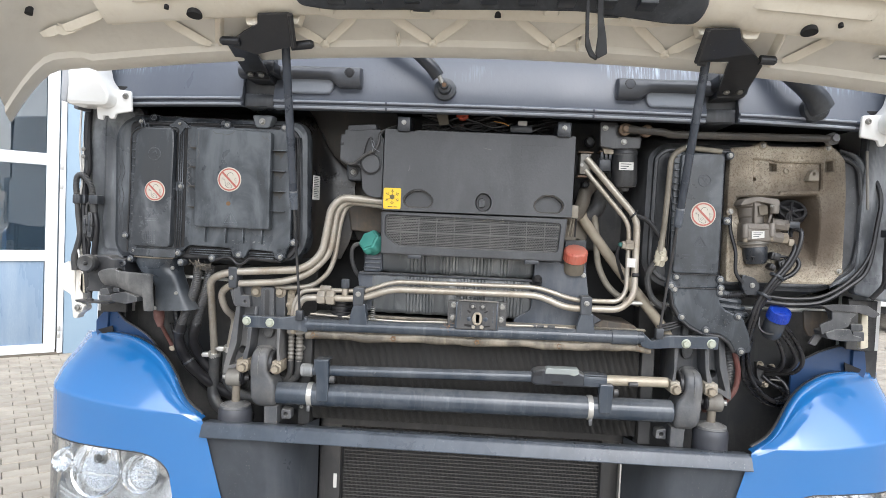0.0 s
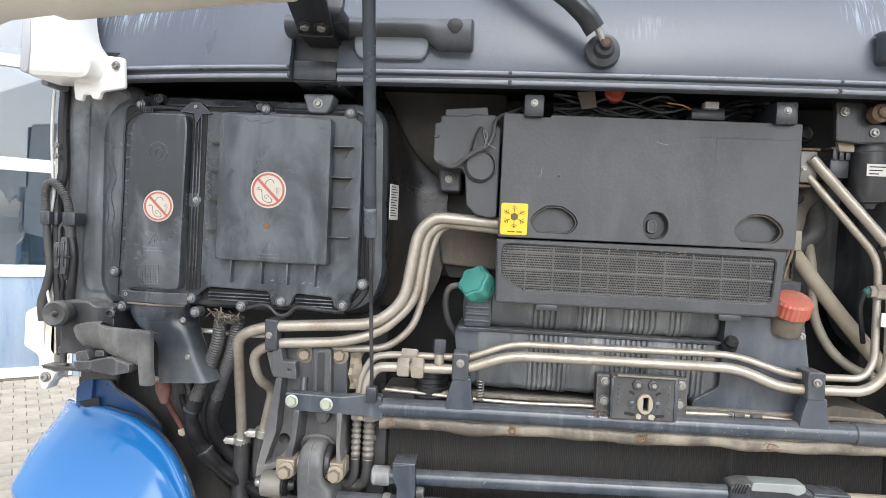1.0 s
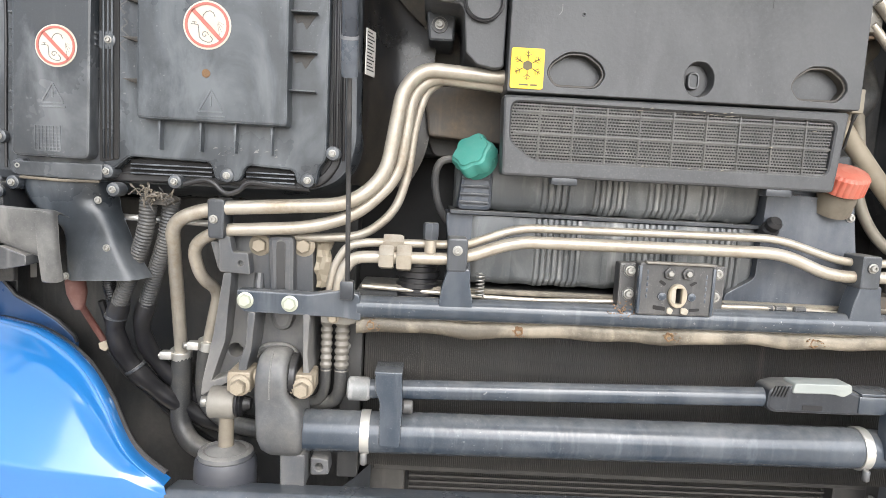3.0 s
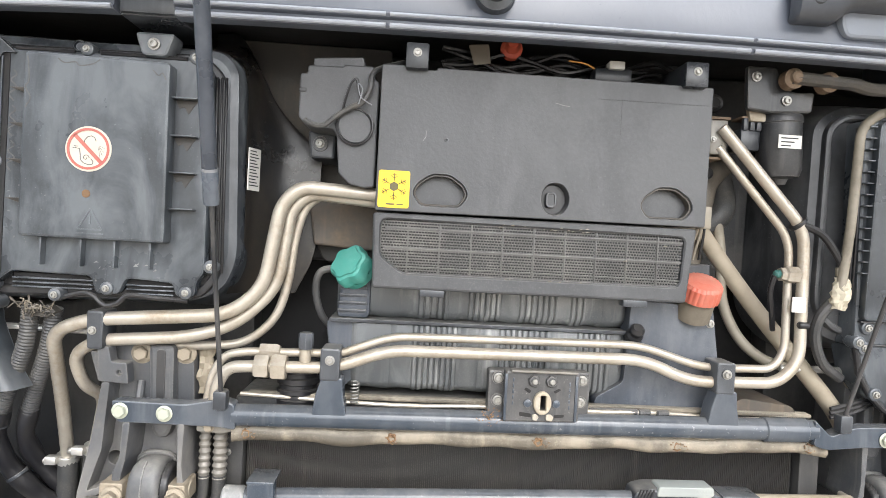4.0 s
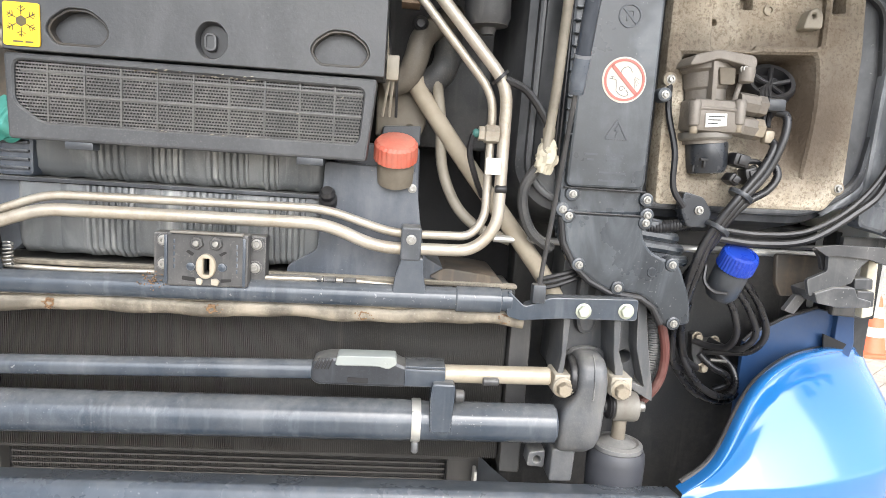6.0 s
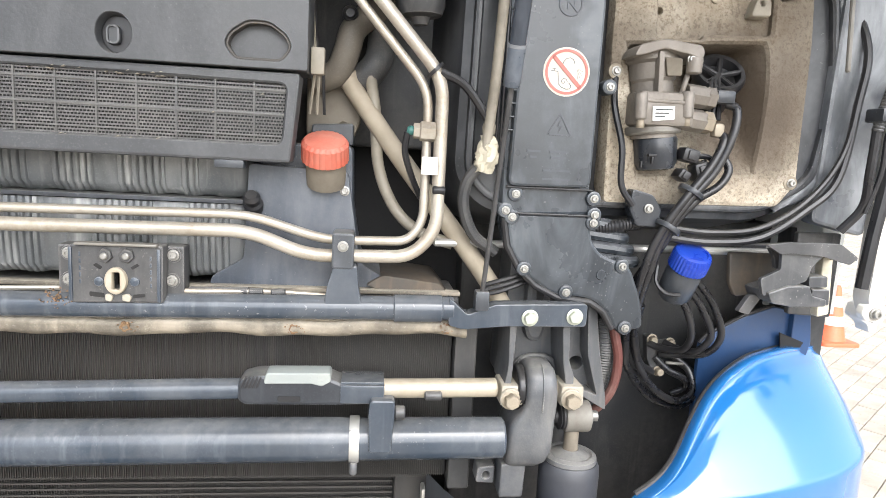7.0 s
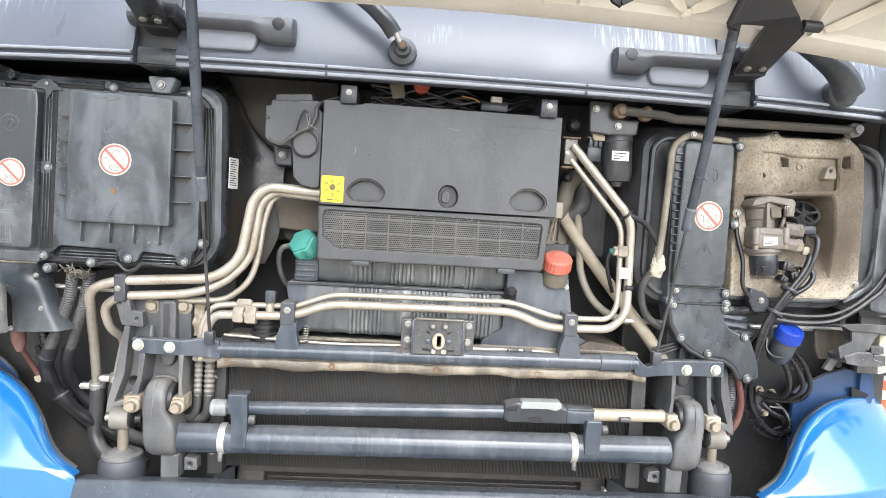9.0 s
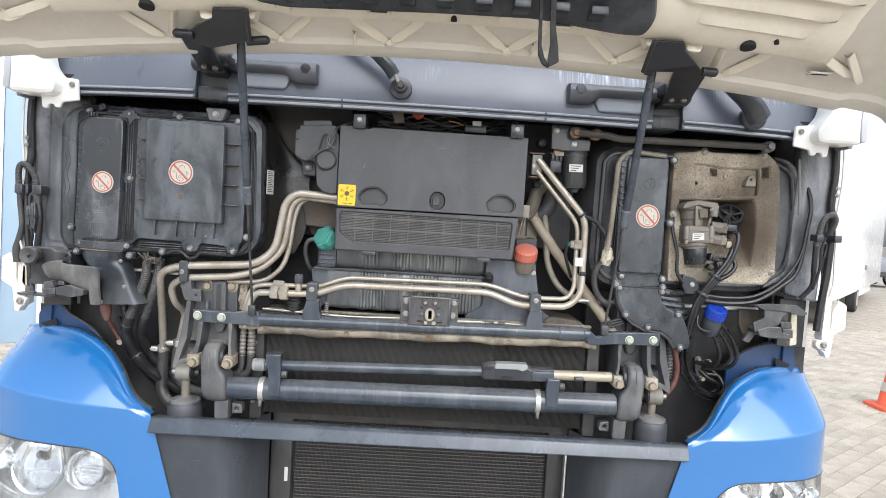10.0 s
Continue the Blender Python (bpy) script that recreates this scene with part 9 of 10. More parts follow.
for x, z in ((-0.412, 1.338), (-0.189, 1.340), (0.040, 1.342), (0.263, 1.343), (0.480, 1.348)):
    part("rivet", make(turned, (x, 1.735, z), (0, -1, 0), [(0.0085, 0), (0.008, 0.002), (0.006, 0.003), (0.004, 0.0015)], 15, 5, 0.25), rust, rs, "rusty rivet")

# ---- radiators ----


def fins(bm, x0, x1, z0, z1, y, pitch):
    n = int((x1 - x0) / pitch)
    for k in range(n):
        x = x0 + pitch * k
        j = 0.0008 * random.random()
        plain_box(bm, x, x + pitch * 0.26, y - j, y + 0.006, z0, z1)


def tubes(bm, x0, x1, z0, z1, y, pitch):
    for k in range(int((z1 - z0) / pitch)):
        z = z0 + pitch * k
        plain_box(bm, x0, x1, y - 0.0012, y + 0.008, z, z + pitch * 0.3)


ra = thing("radiator", (XC, 1.82, 0.95), "dark dusty radiator core with fine upright fins", "radiator")
part("core", make(box, -0.425, 0.498, 1.8085, 1.86, 1.085, 1.36, 0.002), core_fins, ra)
tagged(part("fin_pack", make(fins, -0.425, 0.498, 1.085, 1.35, 1.8062, 0.0033), fin_metal, ra), kind="stuff")
for x0, x1 in ((-0.462, -0.428), (0.500, 0.534)):
    part("side_frame", make(plate, rect(x0, x1, 1.07, 1.34, 0.004), 1.79, 1.86, 0.004), rad_frame, ra)
screw(ra, -0.452, 1.789, 1.12, 0.006)
screw(ra, -0.452, 1.789, 1.29, 0.006)
lr = thing("intercooler", (XC, 1.90, 0.55), "dark intercooler core with level tubes behind the bumper", "intercooler")
part("core", make(box, -0.40, 0.46, 1.905, 1.94, 0.50, 1.075, 0.002), dark_void, lr)
tagged(part("tube_pack", make(tubes, -0.345, 0.42, 0.52, 1.045, 1.900, 0.0105), cooler_grey, lr), kind="stuff")
tagged(part("fin_pack", make(fins, -0.345, 0.42, 0.52, 1.045, 1.9025, 0.004), fin_metal, lr), kind="stuff")
for x0, x1 in ((-0.415, -0.352), (0.422, 0.485)):
    part("side_tank", make(plate, rect(x0, x1, 0.50, 1.075, 0.006), 1.88, 1.94, 0.006), rad_frame, lr)
part("top_tank", make(plate, rect(-0.41, 0.48, 1.045, 1.085, 0.004), 1.875, 1.94, 0.005), rad_frame, lr)
part("label", make(plate, rect(-0.371, -0.361, 0.853, 0.896), 1.8785, 1.8797, 0), paper, lr, "small white label")

# ---- tilt stay and torsion bar ----
ts = thing("cab_stay", (0.1, 1.735, 1.24), "blue-grey telescopic stay with a grip and ivory tube", "stay")
part("tube", make(rod, (-0.415, 1.735, 1.240), (0.200, 1.735, 1.256), 0.0150, 20), blue_steel, ts)
part("end_cap", make(turned, (-0.442, 1.735, 1.2393), (1, 0, 0.02), [(0.014, 0), (0.018, 0.003), (0.018, 0.030), (0.0155, 0.034)], 18), tank_grey, ts)
head = [(0.190, 1.246), (0.192, 1.275), (0.215, 1.282), (0.312, 1.281), (0.330, 1.272), (0.345, 1.274), (0.388, 1.274), (0.388, 1.240), (0.325, 1.238), (0.20, 1.238)]
part("head", make(plate, rounded(head, 0.008), 1.716, 1.756, 0.009), plastic, ts)
part("grip", make(plate, rounded([(0.226, 1.270), (0.229, 1.286), (0.316, 1.287), (0.318, 1.275), (0.305, 1.267), (0.290, 1.271)], 0.004), 1.713, 1.745, 0.003), grip_green, ts, "grey-green ribbed grip")
for k in range(5):
    part("groove", make(plate, [(0.195 + 0.005 * k, 1.264), (0.1975 + 0.005 * k, 1.264), (0.2035 + 0.005 * k, 1.280), (0.201 + 0.005 * k, 1.280)], 1.7135, 1.7165, 0.0003), rubber, ts)
part("window", make(plate, rounded([(0.245, 1.244), (0.245, 1.252), (0.276, 1.252), (0.276, 1.244)], 0.002), 1.7150, 1.7165, 0.0004), dark_void, ts)
for k in range(10):
    part("grip_dot", make(turned, (0.290 + 0.0048 * (k % 5), 1.7135, 1.2815 - 0.0048 * (k // 5)), (0, -1, 0), [(0.0016, 0), (0.0010, 0.0008)], 8), grip_green, ts)
part("collar", make(box, 0.330, 0.392, 1.713, 1.757, 1.242, 1.270, 0.003), blue_steel, ts)
part("collar_plate", make(box, 0.331, 0.391, 1.711, 1.757, 1.271, 1.275, 0.001), blue_steel, ts)
part("ivory_tube", make(rod, (0.390, 1.735, 1.2575), (0.556, 1.735, 1.2605), 0.0140, 20), ivory_tube, ts, "worn ivory inner tube")
part("stud", make(rod, (0.449, 1.716, 1.254), (0.474, 1.716, 1.2545), 0.0065, 12), black_steel, ts)

tbar = thing("torsion_bar", (XC, 1.735, 1.14), "thick blue-grey torsion tube with a scuffed top", "torsion bar")
part("tube", make(turned, (-0.520, 1.735, 1.1715), (1, 0, 0.0105), [(0.030, 0), (0.0312, 0.006), (0.0312, 0.098), (0.0318, 0.104), (0.0318, 0.850), (0.0305, 0.866), (0.0305, 1.088), (0.028, 1.091)], 36), blue_steel, tbar)
for x in (-0.412, 0.352):
    z = 1.1715 + (x + 0.52) * 0.0105
    part("band", make(turned, (x - 0.007, 1.735, z), (1, 0, 0.0105), [(0.0325, 0), (0.0332, 0.002), (0.0332, 0.012), (0.0325, 0.014)], 36), silver, tbar, "pale metal clamp band")
    part("band_screw", make(rod, (x, 1.71, z - 0.042), (x, 1.71, z - 0.024), 0.0055, 8), cast_iron, tbar)
    hook = [(x + 0.020, z + 0.072), (x + 0.055, z + 0.072), (x + 0.055, z + 0.05), (x + 0.052, z - 0.006), (x + 0.020, z - 0.006), (x + 0.018, z + 0.05)]
    if x < 0:
        hook = [(x + 0.013, z + 0.103), (x + 0.052, z + 0.105), (x + 0.055, z + 0.06), (x + 0.054, z - 0.010), (x + 0.022, z - 0.010), (x + 0.021, z + 0.060), (x + 0.013, z + 0.075)]
        part("hook_top", make(box, x + 0.012, x + 0.053, 1.700, 1.757, z + 0.100, z + 0.105, 0.002), blue_steel, tbar)
    part("stay_hook", make(plate, rounded(hook, 0.006), 1.700, 1.722, 0.005), blue_steel, tbar)
    part("hook_bolt", make(rod, (x + 0.055, 1.712, z + 0.05), (x + 0.070, 1.712, z + 0.05), 0.010, 12), black_steel, tbar)

for side in (-1, 1):
    f = (lambda x: x) if side < 0 else (lambda x: 0.072 - x)
    fp = (lambda p: p) if side < 0 else (lambda p: [(0.072 - x, z) for x, z in p])
    oy, way = (0.0, (1, 0, 0)) if side < 0 else (0.020, (-1, 0, 0))
    br = thing("cab_bearing", (f(-0.57), 1.80 + oy, 1.25), "grey cast bearing bracket with ribs and a bore", "bearing bracket", "bearing brackets")
    back = [(-0.632, 1.458), (-0.512, 1.464), (-0.504, 1.30), (-0.502, 1.250), (-0.526, 1.244), (-0.530, 1.272), (-0.541, 1.282), (-0.578, 1.282), (-0.592, 1.262), (-0.600, 1.246), (-0.650, 1.222), (-0.676, 1.198), (-0.674, 1.225), (-0.656, 1.30), (-0.640, 1.40)]
    part("casting", make(plate, rounded(fp(back), 0.006), 1.786 + oy, 1.86 + oy, 0.006, [(circle(*fp([(-0.627, 1.276)])[0], 0.0115, 20), 0.04)]), bracket_steel, br)
    part("cheek", make(plate, rounded(fp([(-0.636, 1.405), (-0.624, 1.405), (-0.632, 1.30), (-0.652, 1.236), (-0.610, 1.252), (-0.612, 1.244), (-0.655, 1.219), (-0.668, 1.212), (-0.666, 1.235), (-0.650, 1.31)]), 0.004), 1.748 + oy, 1.792 + oy, 0.005), bracket_steel, br)
    part("web", make(plate, rounded(fp([(-0.577, 1.462), (-0.536, 1.463), (-0.533, 1.335), (-0.541, 1.315), (-0.562, 1.315), (-0.570, 1.335)]), 0.010), 1.768 + oy, 1.80 + oy, 0.012), bracket_steel, br)
    part("groove", make(plate, rounded(fp([(-0.563, 1.455), (-0.549, 1.455), (-0.548, 1.345), (-0.560, 1.345)]), 0.006), 1.7665 + oy, 1.770 + oy, 0.001), rad_frame, br)
    for fin in ([(-0.592, 1.352), (-0.580, 1.353), (-0.585, 1.296), (-0.592, 1.262), (-0.594, 1.252), (-0.604, 1.251), (-0.604, 1.275), (-0.594, 1.302)], [(-0.511, 1.354), (-0.500, 1.355), (-0.502, 1.290), (-0.498, 1.262), (-0.499, 1.252), (-0.508, 1.251), (-0.509, 1.28)]):
        part("rib", make(plate, rounded(fp(fin), 0.005), 1.722 + oy, 1.80 + oy, 0.0055), bracket_steel, br)
    part("ridge", make(sweep, [Vector((f(-0.592), 1.786 + oy, 1.40)), Vector((f(-0.590), 1.772 + oy, 1.36)), Vector((f(-0.588), 1.735 + oy, 1.34))], 0.007, 10), bracket_steel, br)
    part("arch_lip", make(sweep, spline([(f(-0.596), 1.784 + oy, 1.258), (f(-0.588), 1.780 + oy, 1.276), (f(-0.572), 1.778 + oy, 1.287), (f(-0.546), 1.778 + oy, 1.287), (f(-0.530), 1.780 + oy, 1.276), (f(-0.525), 1.784 + oy, 1.252)], 6), 0.006, 10), bracket_steel, br)
    for x, z in ((-0.592, 1.445), (-0.524, 1.447)):
        part("washer", make(turned, (f(x), 1.787 + oy, z), (0, -1, 0), [(0.0175, 0), (0.017, 0.003)], 20), dirty_nut, br)
        screw(br, f(x), 1.784 + oy, z, 0.0115, HEX if side > 0 else NUT, turn=20)
    if side < 0:
        part("lug", make(plate, rounded([(-0.645, 1.460), (-0.628, 1.460), (-0.623, 1.436), (-0.600, 1.436), (-0.596, 1.403), (-0.643, 1.406)], 0.004), 1.748, 1.770, 0.003, [(circle(-0.611, 1.420, 0.004, 12), 0.008)]), bracket_steel, br)
    lv = thing("torsion_lever", (f(-0.54), 1.72 + oy, 1.14), "grey forged lever clamped on the torsion bar", "lever", "torsion levers")
    bm = bm_new()
    last = None
    for z, xa, xb, ya, yb in ((1.2965, -0.556, -0.541, 1.732, 1.744), (1.2945, -0.566, -0.534, 1.720, 1.756), (1.288, -0.571, -0.530, 1.709, 1.767), (1.276, -0.5735, -0.5285, 1.701, 1.775), (1.255, -0.575, -0.528, 1.697, 1.779), (1.238, -0.575, -0.527, 1.697, 1.779), (1.226, -0.575, -0.522, 1.698, 1.778),
                              (1.214, -0.574, -0.511, 1.699, 1.776), (1.202, -0.573, -0.505, 1.697, 1.777), (1.185, -0.572, -0.503, 1.6955, 1.778), (1.165, -0.570, -0.503, 1.696, 1.778), (1.150, -0.565, -0.504, 1.700, 1.774), (1.140, -0.557, -0.507, 1.709, 1.765), (1.135, -0.548, -0.514, 1.722, 1.752)):
        q = rounded([(xa, ya), (xb, ya), (xb, yb), (xa, yb)], min(0.012, (xb - xa) * 0.4), 4)
        ring = [bm.verts.new((f(x), y + oy, z)) for x, y in q]
        if last:
            for k in range(len(ring)):
                bm.faces.new((last[k - 1], last[k], ring[k], ring[k - 1]))
        else:
            bm.faces.new(ring)
        last = ring
    bm.faces.new(list(reversed(last)))
    part("arm", bm, cast_iron, lv, angle=50)
    part("seam", make(sweep, [Vector((f(-0.5515), y + oy, z)) for y, z in ((1.7195, 1.2955), (1.7085, 1.2885), (1.7003, 1.276), (1.6963, 1.255), (1.6963, 1.230))], 0.0012, 6), cast_iron, lv)
    part("rubber_bush", make(turned, (f(-0.5275), 1.738 + oy, 1.254), way, [(0.034, 0), (0.035, 0.002), (0.033, 0.005), (0.035, 0.008), (0.030, 0.011)], 60, 30, 0.10), rubber, lv)
    part("foot", make(plate, rounded(fp([(-0.538, 1.140), (-0.500, 1.140), (-0.499, 1.085), (-0.536, 1.085)]), 0.005), 1.715 + oy, 1.755 + oy, 0.005), bracket_steel, lv)
    part("foot_lug", make(plate, rounded(fp([(-0.495, 1.128), (-0.468, 1.124), (-0.466, 1.100), (-0.495, 1.098)]), 0.005), 1.735 + oy, 1.765 + oy, 0.004, [(circle(*fp([(-0.482, 1.112)])[0], 0.006, 12), 0.02)]), bracket_steel, lv)
    part("pin", make(rod, (f(-0.617), 1.738 + oy, 1.250), (f(-0.490), 1.738 + oy, 1.250), 0.013, 16), dirty_nut, lv, "dirty bearing pin")
    for xa, xb, xc in ((-0.618, -0.582, -0.598), (-0.527, -0.491, -0.506)):
        x0, x1 = sorted((f(xa), f(xb)))
        bk = part("pin_block", make(plate, rounded([(x0, 1.233), (x1, 1.233), (x1 - 0.001, 1.264), (x0 + 0.001, 1.264)], 0.004), 1.712 + oy, 1.762 + oy, 0.004), dirty_nut if side < 0 else ivory_block, lv, "dust-caked cast pin block")
        part("collar", make(turned, (f(xc), 1.713 + oy, 1.2445), (0, -1, 0), [(0.0165, 0), (0.0160, 0.004), (0.0150, 0.005)], 22), dirty_nut if side < 0 else ivory_block, bk)
        part("bolt", NUT, None, bk, m=pose(f(xc), 1.709 + oy, 1.2440, 0, 15, 0) @ Matrix.Diagonal((0.0115, 0.016, 0.0115, 1)))
    sx = 0.0 if side < 0 else 0.012
    up_ = 0.0 if side < 0 else 0.014
    sa = thing("cab_damper", (f(-0.624 + sx), 1.735 + oy, 1.0), "cab air spring and damper with rubber-bushed eye", "damper", "cab dampers")
    part("eye", make(turned, (f(-0.649 + sx), 1.735 + oy, 1.2085), way, [(0.019, 0), (0.0235, 0.002), (0.0242, 0.005), (0.0242, 0.037), (0.0225, 0.040), (0.016, 0.041)], 28), dusty_steel, sa)
    part("eye_bush", make(turned, (f(-0.609 + sx), 1.735 + oy, 1.2085), way, [(0.020, 0), (0.021, 0.004), (0.018, 0.006), (0.021, 0.009), (0.012, 0.012), (0.008, 0.022)], 22), rubber, sa)
    part("eye_nut", make(turned, (f(-0.662 + sx), 1.735 + oy, 1.2085), way, [(0.008, 0), (0.009, 0.001), (0.009, 0.012)], 6), zinc, sa)
    part("rod", make(turned, (f(-0.624 + sx), 1.735 + oy, 1.140 + up_), (0, 0, 1), [(0.0125, 0), (0.0112, 0.004), (0.0112, 0.048)], 18), hose_tan, sa, "dust-coated piston rod")
    part("top_plate", make(turned, (f(-0.624 + sx), 1.735 + oy, 1.1235 + up_), (0, 0, 1), [(0.040, 0), (0.0415, 0.003), (0.0405, 0.009), (0.034, 0.012), (0.030, 0.0105), (0.022, 0.014), (0.014, 0.018)], 36), cast_iron, sa)
    part("bellows", make(turned, (f(-0.624 + sx), 1.735 + oy, 0.94 + up_), (0, 0, 1), [(0.040, 0), (0.045, 0.02), (0.0465, 0.165), (0.0455, 0.178), (0.042, 0.185)], 36), spring_rubber, sa)
fo = thing("crumpled_foil", (-0.50, 1.80, 1.37), "crumpled beige insulation foil wedged beside the bearing bracket", "foil")
grid = [[(x + 0.003 * random.uniform(-1, 1), 1.80 + 0.006 * random.uniform(-1, 1), z + 0.002 * random.uniform(-1, 1)) for x in (-0.512 + 0.0055 * i + (1.46 - z) * 0.05 for i in range(6))] for z in (1.460 - 0.010 * j for j in range(9))]
part("sheet", make(sheet, grid, (0.001, 0.003, 0.0)), hose_beige, fo, angle=10)
hb2 = thing("hose_bracket", (-0.46, 1.74, 1.346), "small dusty bracket clamping the hydraulic hoses", "bracket")
part("plate", make(plate, rounded([(-0.487, 1.355), (-0.433, 1.356), (-0.433, 1.340), (-0.446, 1.336), (-0.487, 1.338)], 0.003), 1.737, 1.742, 0.001), dusty_steel, hb2)
part("nut", NUT, None, hb2, m=pose(-0.468, 1.736, 1.346, 0, 10, 0) @ Matrix.Diagonal((0.0065, 0.008, 0.0065, 1)))
for k, (xa, ra_) in enumerate(((-0.481, 0.0085), (-0.457, 0.0105))):
    hh = thing("hydraulic_hose", (xa, 1.77, 1.19), "grey hydraulic hose with pale crimped ferrule", "hose", "hydraulic hoses")
    part("ferrule", make(sweep, [Vector((xa, 1.765, 1.335 - 0.002 * j)) for j in range(40)], lambda s, r=ra_: r * (1.0 + 0.14 * math.sin(2 * math.pi * s / 0.011)), 14), dusty_steel, hh, "crimped steel ferrule")
    part("hose", make(sweep, spline([(xa, 1.765, 1.262), (xa - 0.002, 1.768, 1.225), (xa - 0.015, 1.775, 1.203), (xa - 0.05, 1.785, 1.195)], 7), ra_, 12), hose_grey, hh)
    part("stub", make(rod, (xa, 1.762, 1.33), (xa + 0.004, 1.757, 1.40), ra_ * 0.62, 12), pipe_alu, hh)
hh = thing("corrugated_hose", (0.74, 1.80, 1.15), "black corrugated cable hose behind the bearing bracket", "cable hose", "corrugated hoses")
part("hose", make(corrugated, [(0.733, 1.79, 1.36), (0.742, 1.80, 1.30), (0.735, 1.81, 1.24), (0.705, 1.83, 1.19), (0.66, 1.86, 1.15)], 0.016), hose_grey, hh)
hh = thing("cable", (0.755, 1.79, 1.15), "red-brown sheathed cable beside the corrugated hose", "cable")
part("sheath", make(sweep, spline([(0.742, 1.775, 1.35), (0.758, 1.78, 1.29), (0.752, 1.785, 1.235), (0.722, 1.80, 1.19), (0.69, 1.83, 1.165)], 8), 0.0075, 10), hose_red, hh)
for k in range(3):
    c = thing("cable", (0.57, 1.77, 1.41), "thin black cable passing behind the strap", "cable")
    part("sheath", make(sweep, spline([(0.53, 1.765, 1.392 + 0.007 * k), (0.56, 1.762, 1.40 + 0.008 * k), (0.60, 1.768, 1.415 + 0.006 * k), (0.64, 1.79, 1.43)], 6), 0.0035, 7), rubber, c)

# ---- bumper, wings, headlamps ----
bp = thing("bumper", (XC, 1.68, 0.45), "dark blue-grey plastic bumper top with a central opening", "bumper")
top = [(1.650, 1.061), (1.666, 1.092), (1.674, 1.099), (1.722, 1.090), (1.730, 1.055)]
part("top_rail", make(plate, rounded(top, 0.004), -0.690, 0.760, 0.004, axis="x"), bumper_plastic, bp)
for side in (-1, 1):
    fp = (lambda p: p) if side < 0 else flip

    def cheek(bm):
        """The bumper's inner cheek, curving back into the opening."""
        rows = []
        for i in range(15):
            t = i / 14
            rows.append([])
            for j in range(11):
                v = j / 10
                z = 1.075 - 0.62 * v
                x0 = -0.705 + 0.19 * v
                x1 = (-0.410 if side < 0 else -0.402) + 0.004 * v
                x = x0 + (x1 - x0) * t
                y = 1.676 + 0.004 * v + 0.16 * max(0, (t - 0.62) / 0.38) ** 2
                rows[-1].append(bm.verts.new((x if side < 0 else mx(x), y, z)))
        for a, b in zip(rows, rows[1:]):
            for j in range(10):
                bm.faces.new((a[j], a[j + 1], b[j + 1], b[j]))
        bmesh.ops.solidify(bm, geom=bm.faces[:], thickness=0.004)

    part("cheek", make(cheek), cheek_plastic, bp, "rough plastic cheek, reflected sky put into its paler colour")
part("opening_trim", make(box, 0.464, 0.470, 1.825, 1.850, 0.55, 1.05, 0.002), silver, bp)
part("lower_bar", make(box, -0.62, 0.69, 1.66, 1.80, 0.40, 0.52, 0.02), bumper_plastic, bp)

FRONT = [(-0.690, 1.668), (-0.760, 1.660), (-0.860, 1.662), (-0.950, 1.678), (-1.030, 1.705), (-1.098, 1.755), (-1.142, 1.84), (-1.158, 1.96)]
LIP = [(-0.690, 1.668, 1.106), (-0.757, 1.690, 1.147), (-0.843, 1.762, 1.235), (-0.922, 1.806, 1.275), (-0.992, 1.838, 1.285), (-1.058, 1.872, 1.284), (-1.105, 1.902, 1.281), (-1.138, 1.935, 1.276)]
LAMPZ = [1.004, 1.006, 1.008, 1.010, 1.011, 1.012, 1.012, 1.010]
INNER, ROUND = 0.20, 0.10
FS = spline([(x, y, 0) for x, y in FRONT], 10)
LS = spline(LIP, 10)
ZS = spline([(z, 0, 0) for z in LAMPZ], 10)


def along(line, u):
    s = max(0.0, min(1.0, u)) * (len(line) - 1)
    i = min(int(s), len(line) - 2)
    return line[i].lerp(line[i + 1], s - i)


def on_wing(u):
    """Plan place, lip height, lamp height and outward normal along the wing, u from 0 to 1."""
    p, q = along(FS, u), along(LS, u)
    d = (along(FS, u + 0.02) - along(FS, u - 0.02)).normalized()
    zl = along(ZS, u).x
    if u < INNER:
        zl = 0.45
    elif u < INNER + ROUND:
        zl -= 0.062 * (1 - math.sqrt(1 - (1 - (u - INNER) / ROUND) ** 2))
    return p, q.z, zl, Vector((d.y, -d.x, 0)) * -1


def lean(u, z):
    """The wing's front edge leans inwards further down."""
    return Vector((0.28 * max(0.0, 1.106 - z) * max(0.0, 1 - u / 0.5), 0, 0))


